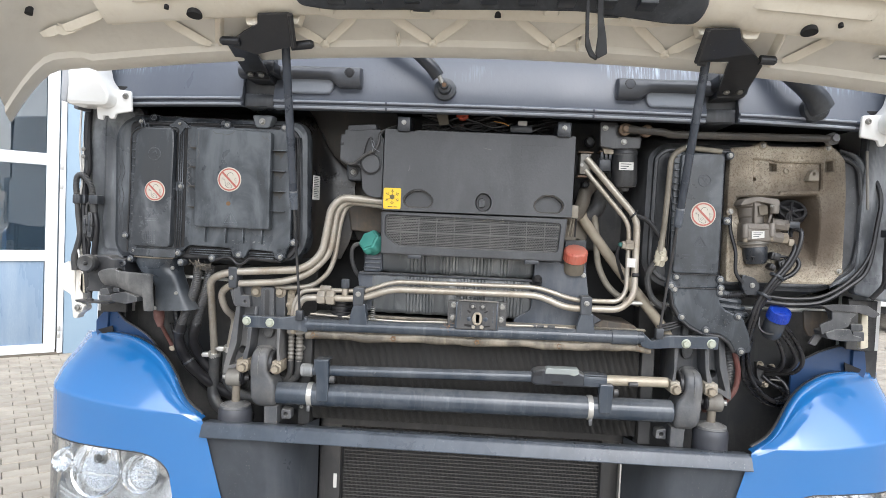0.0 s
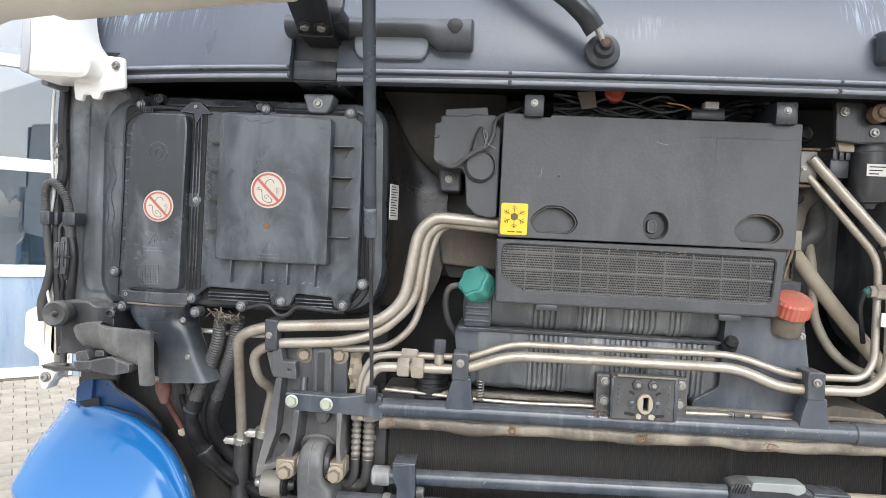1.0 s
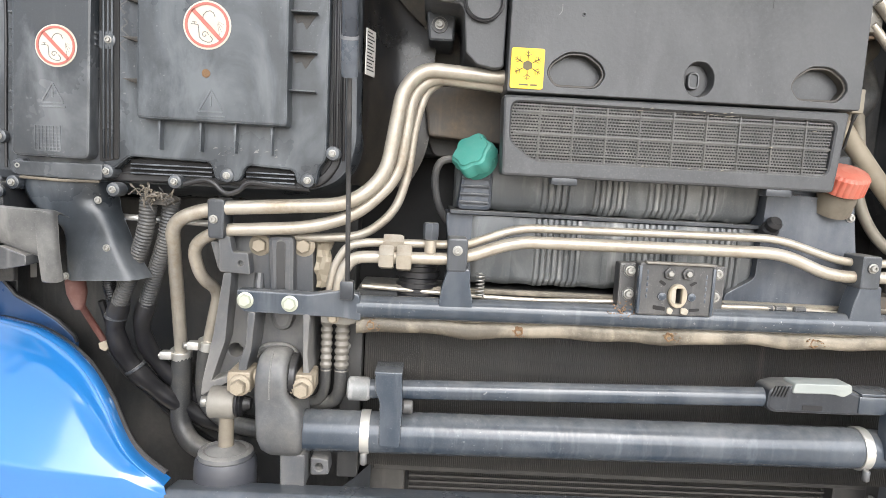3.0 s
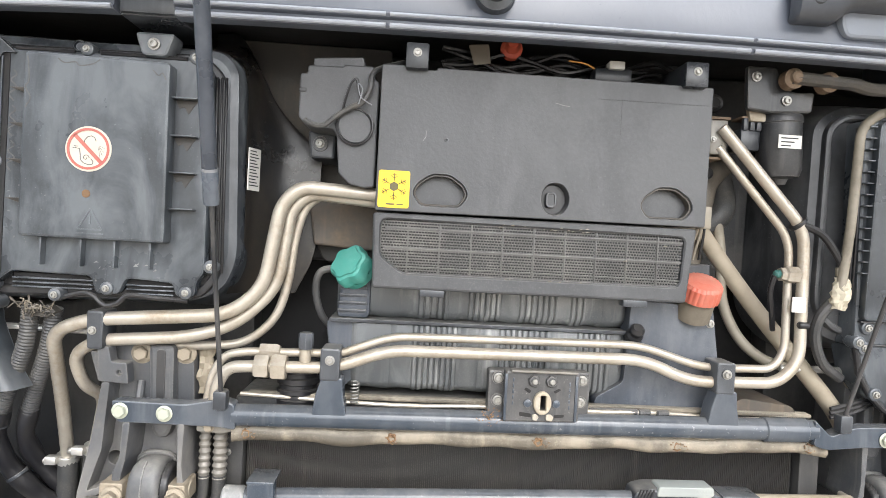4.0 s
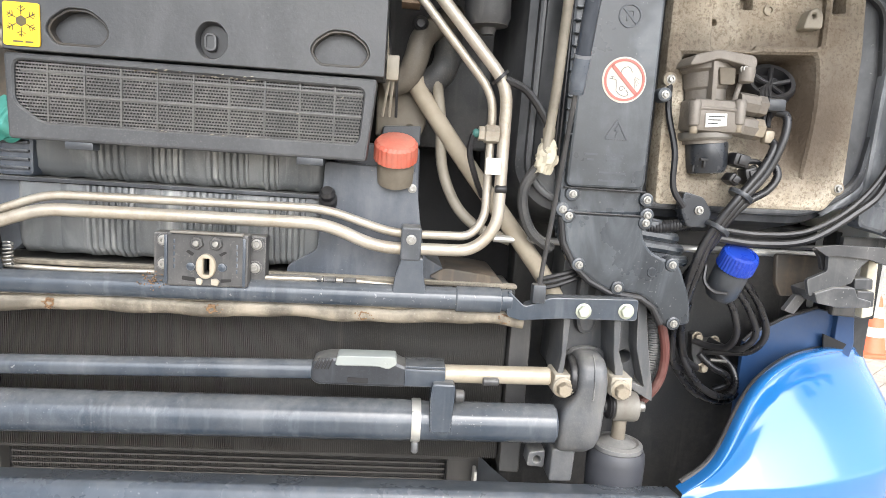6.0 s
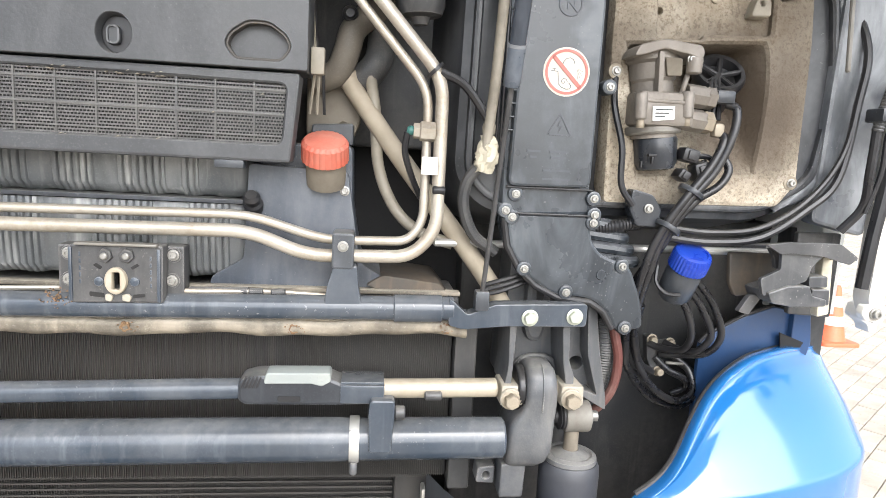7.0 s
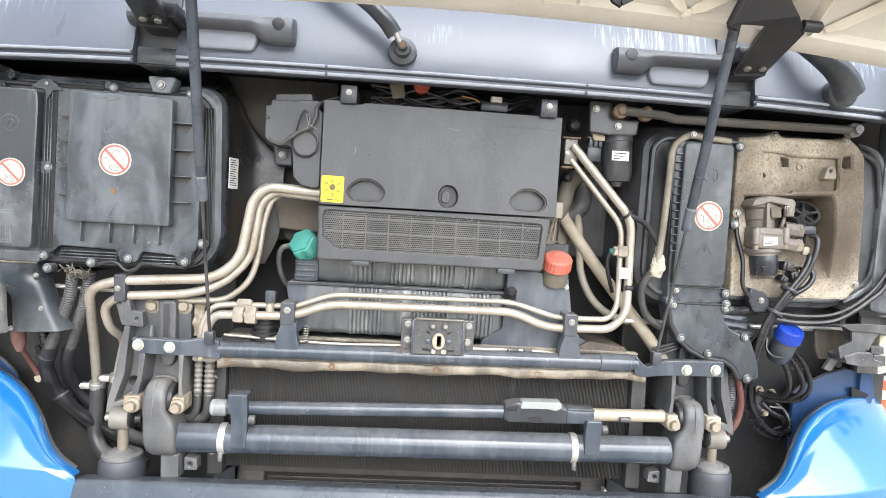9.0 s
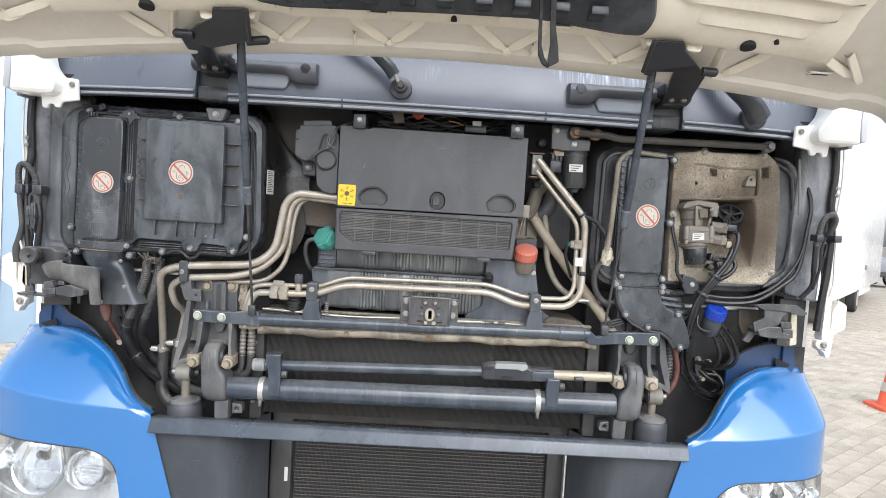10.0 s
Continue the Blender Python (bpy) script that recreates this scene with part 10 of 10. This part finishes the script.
def wing_point(u, v):
    """v: 0 at the lamp's upper edge, 0.5 at the shoulder, 1 at the lip."""
    p, zt, zl, n = on_wing(u)
    lip = along(LS, u)
    zc = min(1.118 + 0.036 * min(1.0, max(0.0, (u - 0.1) / 0.7)), zt - 0.016)
    crease = p + Vector((0, 0, zc))
    fall = min(1.0, (zt - zc) / 0.07)
    foot = crease - Vector((0, 0, 0.007 * fall))
    base = lip - Vector((0, 0, 0.006 * fall)) + Vector((0, 0.001, 0))
    brow = crease.lerp(base, 0.85) + Vector((0, -0.006, 0.006)) * fall
    near, far, past = crease.lerp(brow, 0.06), crease.lerp(brow, 0.93), brow.lerp(base, 0.35)
    if v < 0.5:
        q = p + Vector((0, 0, zl + (foot.z - zl) * v * 2))
    elif v < 0.60:
        t = (v - 0.5) / 0.10
        q = foot * (1 - t) ** 2 + crease * (2 * t * (1 - t)) + near * t * t
    elif v < 0.82:
        t = (v - 0.60) / 0.22
        q = near.lerp(far, t) + Vector((0, -0.003, 0.003)) * math.sin(math.pi * t) * fall
    elif v < 0.92:
        t = (v - 0.82) / 0.10
        q = far * (1 - t) ** 2 + brow * (2 * t * (1 - t)) + past * t * t
    else:
        t = (v - 0.92) / 0.08
        q = past * (1 - t) ** 2 + base * (2 * t * (1 - t)) + lip * t * t
    return q + lean(u, q.z)


def widen(side):
    """Sets a point of the wing out to its side's breadth."""
    def g(p):
        x = p[0] - (0.066 if side < 0 else 0.020) * min(1.0, max(0.0, (-0.80 - p[0]) / 0.30)) * (1.0 if p[2] < 1.20 else max(0.55, 1.0 - 5.0 * (p[2] - 1.20)))
        return Vector((x if side < 0 else mx(x), p[1], p[2]))
    return g


for side in (-1, 1):
    wg = thing("front_wing", (-0.9 if side < 0 else 0.97, 1.75, 0.45), "glossy blue painted front wing with rolled shoulder", "front wing", "front wings")
    g = widen(side)
    bm = bm_new()
    us = [INNER * k / 12 for k in range(12)] + [INNER - 1e-5] + [INNER + 1e-5] + [INNER + ROUND * (k / 12) ** 2 for k in range(1, 13)] + [INNER + ROUND + (1 - INNER - ROUND) * k / 32 for k in range(1, 33)]
    nu, nv = len(us) - 1, 50
    grid = [[bm.verts.new(g(wing_point(u, j / nv))) for j in range(nv + 1)] for u in us]
    for i in range(nu):
        for j in range(nv):
            bm.faces.new((grid[i][j], grid[i + 1][j], grid[i + 1][j + 1], grid[i][j + 1]))
    # rounded lip along the top and a flange standing off it towards the bay
    lips = []
    for i in range(nu + 1):
        u = us[i]
        b = wing_point(u, 1.0)
        d = wing_point(min(1, u + 0.03), 1.0) - wing_point(max(0, u - 0.03), 1.0)
        side_way = Vector((-d.z, 0, d.x)).normalized()
        if side_way.z < 0:
            side_way = -side_way
        k = min(1.0, 0.12 + 2.4 * u) * (1.0 if u < 0.62 else max(0.25, 1.0 - 2.2 * (u - 0.62))) * 0.45
        lips.append([grid[i][nv]] + [bm.verts.new(g(b + side_way * off * k + Vector((0, back, 0)))) for off, back in ((0.004, -0.0015), (0.009, 0.0), (0.013, 0.003), (0.015, 0.008), (0.014, 0.014), (0.012, 0.020), (0.008, 0.024))])
    for a, b in zip(lips, lips[1:]):
        for j in range(7):
            bm.faces.new((a[j], b[j], b[j + 1], a[j + 1]))
    part("wing_skin", bm, blue_paint, wg, angle=60)
    bm = bm_new()
    rows = []
    for i in range(13):
        p, zt, zl, n = on_wing(0.80 + 0.20 * i / 12)
        rows.append([bm.verts.new(g(p + n * 0.002 + Vector((0, 0, z)))) for z in (zl, 0.85, 0.65, 0.45)])
    for a, b in zip(rows, rows[1:]):
        for j in range(3):
            bm.faces.new((a[j], a[j + 1], b[j + 1], b[j]))
    part("wing_side", bm, blue_paint, wg, angle=60)
    rub = [g(wing_point(u, 1.0) + Vector((0.002, 0.024, 0.001))) for u in [0.02 + 0.72 * k / 40 for k in range(41)]]
    part("edge_rubber", make(sweep, rub, 0.0045, 8), rubber, wg, "black rubber edging")
    inner = [(-1.120, 1.15), (-1.114, 1.328), (-1.083, 1.359), (-1.065, 1.363), (-1.054, 1.350), (-1.031, 1.323), (-0.993, 1.303), (-0.962, 1.284), (-0.934, 1.258), (-0.929, 1.246), (-0.930, 0.95)] if side < 0 else [(0.949, 0.95), (0.949, 1.289), (0.963, 1.304), (1.026, 1.339), (1.081, 1.359), (1.113, 1.353), (1.145, 1.351), (1.152, 1.297), (1.150, 1.15)]
    part("inner_panel", make(plate, rounded(inner, 0.006), 1.88, 1.89, 0.004), blue_shaded, wg, "blue inner wing panel, shade put into its darker colour")
    edge = [Vector((x, 1.884, z + 0.002)) for x, z in (inner[4:-1] if side < 0 else inner[1:5])]
    part("inner_edge", make(sweep, edge, 0.0035, 8), rubber, wg, "black rubber edging")
    post = [(-1.112, 1.325), (-1.084, 1.357), (-1.074, 1.359), (-1.078, 1.29), (-1.112, 1.285)] if side < 0 else [(1.112, 1.352), (1.144, 1.350), (1.151, 1.298), (1.145, 1.27), (1.112, 1.28)]
    part("inner_post", make(plate, rounded(post, 0.004), 1.868, 1.882, 0.003), blue_shaded, wg)
    # No gap is cut: a near-black plate paints its shade.
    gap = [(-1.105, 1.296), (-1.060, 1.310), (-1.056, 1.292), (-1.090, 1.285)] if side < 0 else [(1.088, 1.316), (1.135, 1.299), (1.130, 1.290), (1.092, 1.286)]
    part("gap_shade", make(plate, gap, 1.8655, 1.869, 0.0005), dark_void, wg, "dark plate for the shade of a gap behind the lip")
    hl = thing("headlamp", (-0.9 if side < 0 else 0.97, 1.75, 0.70), "clear glass headlamp with chrome reflector bowls", "headlamp", "headlamps")
    ul = [INNER + 1e-5] + [INNER + ROUND * (k / 8) ** 2 for k in range(1, 9)] + [INNER + ROUND + (0.82 - INNER - ROUND) * k / 24 for k in range(1, 25)]

    def lens_grid(bm, lo, hi, depth, curve=0.0, low=0.66, fore=0.0):
        """A sheet filling the lamp's outline between two stations, set back by depth."""
        rows = []
        for u in [u for u in ul if lo <= u <= hi]:
            p, zt, zl, n = on_wing(u)
            rows.append([])
            for j in range(11):
                z = zl - 0.002 - (zl - low) * j / 10
                rows[-1].append(bm.verts.new(g(p - n * (depth - fore * j / 10 - curve * math.sin(j / 10 * 2.6)) + lean(u, z) + Vector((0, 0, z)))))
        for a, b in zip(rows, rows[1:]):
            for j in range(10):
                bm.faces.new((a[j], a[j + 1], b[j + 1], b[j]))

    bm = make(lens_grid, 0, 1, 0.0, 0.004)
    bmesh.ops.solidify(bm, geom=bm.faces[:], thickness=0.003)
    lens = part("lens", bm, lens_glass, hl, "clear lens", angle=60)
    lens.visible_shadow = False
    part("housing", make(lens_grid, 0, 1, 0.100, 0.0, 0.66, 0.085), lamp_silver, hl, "silver-grey lamp housing", angle=40)
    bm = bm_new()
    rows = []
    for u in ul:
        p, zt, zl, n = on_wing(u)
        rows.append([bm.verts.new(g(p - n * k + lean(u, zl) + Vector((0, 0, zl - 0.001 - 0.12 * k)))) for k in (0.003, 0.03, 0.096)])
    for a, b in zip(rows, rows[1:]):
        for j in range(2):
            bm.faces.new((a[j], a[j + 1], b[j + 1], b[j]))
    part("upper_shell", bm, lamp_silver, hl, angle=40)
    part("outer_bezel", make(lens_grid, 0.665, 0.82, 0.012), trim_dark, hl, "dark grey bezel", angle=60)
    # reflector bowls: a broad one, a round one with a dark projector, a narrow marker
    for u, r, zc, back in ((0.305, 0.050, 0.928, 0.085), (0.475, 0.074, 0.925, 0.09), (0.625, 0.030, 0.94, 0.06)):
        p, zt, zl, n = on_wing(u)
        q = g(p - n * (back - 0.02) + lean(u, zc) + Vector((0, 0, zc)))
        out = Vector((n.x if side < 0 else -n.x, n.y, 0))
        dr = (out * 0.35 + Vector((0, -0.65, 0.30))).normalized()
        rf = part("reflector", make(turned, q, dr, [(r * 0.30, -0.010), (r * 0.55, 0.004), (r * 0.56, 0.010), (r * 0.80, 0.026), (r * 0.81, 0.032), (r * 0.96, 0.052), (r * 1.0, 0.058), (r * 1.05, 0.060), (r * 1.09, 0.055), (r * 1.09, 0.02)], 28), chrome, hl, "chrome reflector bowl", angle=16)
        if u < 0.4:
            part("projector", make(turned, q, dr, [(r * 0.54, 0.004), (r * 0.58, 0.016), (r * 0.50, 0.020), (r * 0.30, 0.014)], 24), trim_dark, rf, "dark projector ring")
            for k in (-1, 0, 1):
                c = q + dr * 0.026 + Vector((0, 0, k * r * 0.26))
                part("louvre", make(box, c.x - r * 0.42, c.x + r * 0.42, c.y - 0.003, c.y + 0.003, c.z - 0.0025, c.z + 0.0025, 0.0008), lamp_silver, rf)
        else:
            c = q + dr * 0.030 + Vector((0, 0, r * 0.42))
            part("bulb_cap", make(turned, c, dr, [(r * 0.17, 0), (r * 0.17, 0.010), (r * 0.12, 0.013), (r * 0.10, 0.009), (r * 0.05, 0.009)], 18), trim_dark if r > 0.05 else silver, rf, "round bulb cap")
            part("shelf", make(box, c.x - r * 0.62, c.x + r * 0.62, c.y - 0.006, c.y + 0.012, c.z - r * 0.62, c.z - r * 0.57, 0.001), lamp_silver, rf)
    for dz, rr in ((0.0, 0.0045), (-0.014, 0.003)):
        part("ledge", make(sweep, [g(on_wing(u)[0] - on_wing(u)[3] * 0.022 + lean(u, 0.87) + Vector((0, 0, 0.868 + dz - 0.02 * math.sin(3.1 * (u - 0.2) / 0.46)))) for u in [0.215 + 0.445 * k / 20 for k in range(21)]], rr, 8), lamp_silver, hl, "silver ledge below the bowls")
    part("gasket", make(sweep, [g(on_wing(u)[0] + lean(u, on_wing(u)[2]) + Vector((0, 0, on_wing(u)[2] - 0.001))) for u in ul], 0.0018, 6), rubber, hl)

# ---- the workshop front ----
FM = pose(-4.662, 6.943, 0, 0, 0, 38.3)
shop = thing("workshop_wall", (-4.662, 6.943, 0), "pale blue clad workshop front with a glazed door", "workshop", kind="structure")


def local(name, bm, material, parent, label=""):
    return part(name, bm, material, parent, label, m=FM)


local("cladding", make(plate, [(0.06, 0), (9.0, 0), (9.0, 5.2), (0.06, 5.2)], 0.02, 0.30, 0.01), facade_blue, shop)
local("cladding", make(plate, [(-9.0, 0), (-3.66, 0), (-3.66, 5.2), (-9.0, 5.2)], 0.02, 0.30, 0.01), facade_blue, shop)
local("lintel", make(plate, [(-3.66, 4.1), (0.06, 4.1), (0.06, 5.2), (-3.66, 5.2)], 0.02, 0.30, 0.01), facade_blue, shop)
local("floor_inside", make(box, -3.6, 0.06, 0.3, 4.0, -0.02, 0.005, 0), joint, shop)
local("inner_wall", make(box, -3.7, 0.2, 4.0, 4.1, 0, 4.2, 0), facade_blue, shop)
# Ceiling and side walls are added unseen, blocking sky light behind the panes.
local("light_block_ceiling", make(box, -3.7, 0.2, 0.3, 4.1, 4.2, 4.3, 0), frame_white, shop)
for x in (-3.8, 0.1):
    local("inner_wall", make(box, x, x + 0.1, 0.3, 4.0, 0, 4.2, 0), facade_blue, shop)
for x in (1.4, 2.2):
    local("seam", make(box, x, x + 0.012, 0.014, 0.025, 0, 5.2, 0), trim_grey, shop)
door = thing("workshop_door", (-5.9, 5.95, 0), "white framed sectional glass door with a solid lower panel", "glazed door", kind="structure")
for x in (-3.62, -2.44, -1.26, -0.08):
    local("stile", make(box, x - 0.05, x + 0.065, 0.0, 0.08, 0.06, 4.1, 0.008), frame_white, door)
local("post", make(box, 0.0, 0.055, 0.0, 0.12, 0.02, 4.1, 0.006), frame_white, door)
for z0, z1 in ((0.03, 0.13), (1.06, 1.18), (2.13, 2.26), (3.16, 3.28), (4.0, 4.1)):
    local("rail", make(box, -3.6, -0.02, 0.004, 0.076, z0, z1, 0.008), frame_white, door)
for k in range(3):
    a, b = -3.56 + 1.18 * k, -2.50 + 1.18 * k
    local("solid_panel", make(box, a, b, 0.03, 0.06, 0.13, 1.06, 0.004), door_panel, door, "blue-grey solid panel")
    for z0, z1 in ((1.18, 2.13), (2.26, 3.16), (3.28, 4.0)):
        local("pane", make(box, a, b, 0.035, 0.045, z0, z1, 0), window_glass, door).visible_shadow = False
local("threshold", make(box, -3.66, 0.06, 0.02, 0.28, 0, 0.03, 0.004), joint, door)
for z in (2.12, 1.9, 0.3, 0.22):
    local("hinge", make(box, 0.0, 0.03, -0.02, 0.0, z - 0.03, z + 0.03, 0.004), silver, door)
local("white_post", make(box, 0.40, 0.62, -0.03, 0.016, 0.0, 4.1, 0.008), frame_white, shop)

# ---- parked vehicles and cone ----


def wheel(parent, x, y, r, w):
    t = part("wheel", make(turned, (x - w / 2, y, r), (1, 0, 0), [(r * 0.6, 0), (r * 0.92, 0.005), (r, 0.03), (r, w - 0.03), (r * 0.92, w - 0.005), (r * 0.6, w)], 32), tyre, parent, "black tyre")
    part("rim", make(turned, (x - w / 2 - 0.004, y, r), (1, 0, 0), [(r * 0.58, 0), (r * 0.56, 0.03), (r * 0.2, 0.04), (r * 0.16, 0.02)], 24, 5, 0.08), silver, t, "grey steel rim")


van = thing("white_van", (10.46, 15.14, 0), "white box van parked in the yard", "van")
VM = pose(10.46, 15.14, 0, 0, 0, 50.4)


def at_van(name, bm, material, label="", parent=van):
    return part(name, bm, material, parent, label, m=VM)


at_van("box_body", make(box, -4.2, 5.9, 0.04, 2.3, 0.50, 3.6, 0.06), white_paint)
at_van("chassis", make(box, -4.0, 5.6, 0.3, 2.1, 0.36, 0.52, 0.02), tyre)
at_van("side_skirt", make(box, 0.75, 3.4, 0.08, 0.14, 0.34, 0.52, 0.01), white_paint)
at_van("rear_bumper", make(box, 5.6, 6.0, 0.1, 2.2, 0.42, 0.62, 0.04), tyre)
at_van("side_lamp", make(box, 1.0, 1.25, 0.0, 0.05, 1.0, 1.12, 0.01), trim_grey)
for sx in (0.0, -3.4):
    for sy in (0.05, 1.95):
        t = at_van("wheel", make(turned, (sx, sy, 0.33), (0, 1, 0), [(0.20, 0), (0.30, 0.005), (0.33, 0.03), (0.33, 0.19), (0.30, 0.215), (0.20, 0.22)], 32), tyre, "black tyre")
        at_van("rim", make(turned, (sx, sy - 0.004, 0.33), (0, 1, 0), [(0.20, 0), (0.19, 0.03), (0.07, 0.04), (0.055, 0.02)], 24, 5, 0.08), silver, "grey steel rim", t).matrix_parent_inverse = VM.inverted()
pk = thing("pickup", (18.0, 25.0, 0), "grey pickup with red tail lamps at the back of the yard", "pickup")
part("body", make(box, 16.6, 18.5, 24.0, 28.5, 0.45, 1.15, 0.10), trim_grey, pk)
part("cabin", make(plate, rounded([(16.75, 1.12), (18.35, 1.12), (18.2, 1.85), (16.9, 1.85)], 0.12), 25.6, 28.2, 0.08), trim_grey, pk)
part("rear_window", make(plate, rounded([(16.95, 1.22), (18.15, 1.22), (18.05, 1.74), (17.05, 1.74)], 0.08), 25.585, 25.60, 0.004), dark_void, pk)
part("bumper", make(box, 16.65, 18.45, 23.9, 24.05, 0.42, 0.62, 0.04), tyre, pk)
for x in (16.66, 18.2):
    part("tail_lamp", make(box, x, x + 0.24, 23.97, 24.05, 0.78, 1.0, 0.03), tail_red, pk, "red tail lamp")
for x in (16.75, 18.35):
    wheel(pk, x, 24.9, 0.36, 0.22)
    wheel(pk, x, 27.6, 0.36, 0.22)
cn = thing("traffic_cone", (4.85, 6.35, 0), "faded orange traffic cone with white bands on a square foot", "traffic cone")
part("foot", make(plate, rounded([(4.66, 6.16), (5.04, 6.16), (5.04, 6.54), (4.66, 6.54)], 0.05), 0.035, 0.0, 0.012, axis="z"), cone_orange, cn)
part("cone", make(turned, (4.85, 6.35, 0.03), (0, 0, 1), [(0.145, 0), (0.13, 0.02), (0.045, 0.50), (0.032, 0.53), (0.025, 0.53)], 32), cone_orange, cn)
for z0, z1 in ((0.15, 0.24), (0.33, 0.43)):
    r = lambda z: 0.132 - 0.177 * (z - 0.02) + 0.003
    part("band", make(turned, (4.85, 6.35, 0.03), (0, 0, 1), [(r(z0), z0), (r(z1), z1)], 32), sticker_white, cn, "white reflective band")

# ---- ground ----
bm = bm_new()
plain_box(bm, -400, 400, -400, 400, -0.6, -0.012)
ground = solid("ground", bm, joint, "sandy joints under grey concrete paving", "ground", "structure")
pav = thing("pavement", (0, 5, 0), "grey concrete block paving laid in running bond", "paving", kind="structure")
BL, BW = 0.19, 0.13
_p = bm_new()
plate(_p, rect(-BL / 2 + 0.0028, BL / 2 - 0.0028, -BW / 2 + 0.0028, BW / 2 - 0.0028, 0.005, 2), 0.0, -0.06, 0.004, axis="z")
PAVER = shared("paver", _p, paver)
TURN = Matrix.Rotation(radians(38.3), 4, "Z")


def courses(x0, x1, y0, y1):
    """Block centres of a running bond laid square to the workshop front, within a stretch of the plan."""
    for row in range(-110, 130):
        for col in range(-75, 95):
            p = TURN @ Vector((col * BL + (BL / 2 if row % 2 else 0.0), row * BW, 0))
            if x0 < p.x < x1 and y0 < p.y < y1:
                yield p.x, p.y


near = list(courses(-8.0, 10.0, -4.0, 12.0))
first = set([(x, y) for x, y in near if -3.6 < x < -2.4 and 3.0 < y < 5.4][:150] + [(x, y) for x, y in near if 2.6 < x < 4.0 and 4.0 < y < 6.6][:150])
verts, faces = [], []
for x, y in near:
    z = random.uniform(-0.003, 0.002)
    m_ = Matrix.Translation((x, y, z)) @ TURN @ Matrix.Rotation(random.uniform(-0.012, 0.012), 4, "Z")
    if (x, y) in first:
        part("paver", PAVER, None, pav, m=m_)
    else:
        k = len(verts)
        for cut, drop in ((0.0062, 0), (0.0028, -0.004), (0.0028, -0.02)):
            for sx, sy in ((-1, -1), (1, -1), (1, 1), (-1, 1)):
                verts.append(tuple(m_ @ Vector((sx * (BL / 2 - cut), sy * (BW / 2 - cut), drop))))
        faces += [(k, k + 1, k + 2, k + 3)] + [(k + 4 * l + j, k + 4 * l + (j + 1) % 4, k + 4 * l - 4 + (j + 1) % 4, k + 4 * l - 4 + j) for l in (1, 2) for j in range(4)]
me = bpy.data.meshes.new("paving_field")
me.from_pydata(verts, [], faces)
me.materials.append(paver_field)
tagged(part("paving_field", me, None, pav), kind="stuff")
bm = bm_new()
for x0, x1, y0, y1 in ((-60, 60, -40, -3.88), (-60, -7.88, -3.88, 11.88), (9.88, 60, -3.88, 11.88), (-60, 60, 11.88, 60)):
    plain_box(bm, x0, x1, y0, y1, -0.05, -0.003)
tagged(part("far_paving", bm, far_paver, pav), kind="stuff")
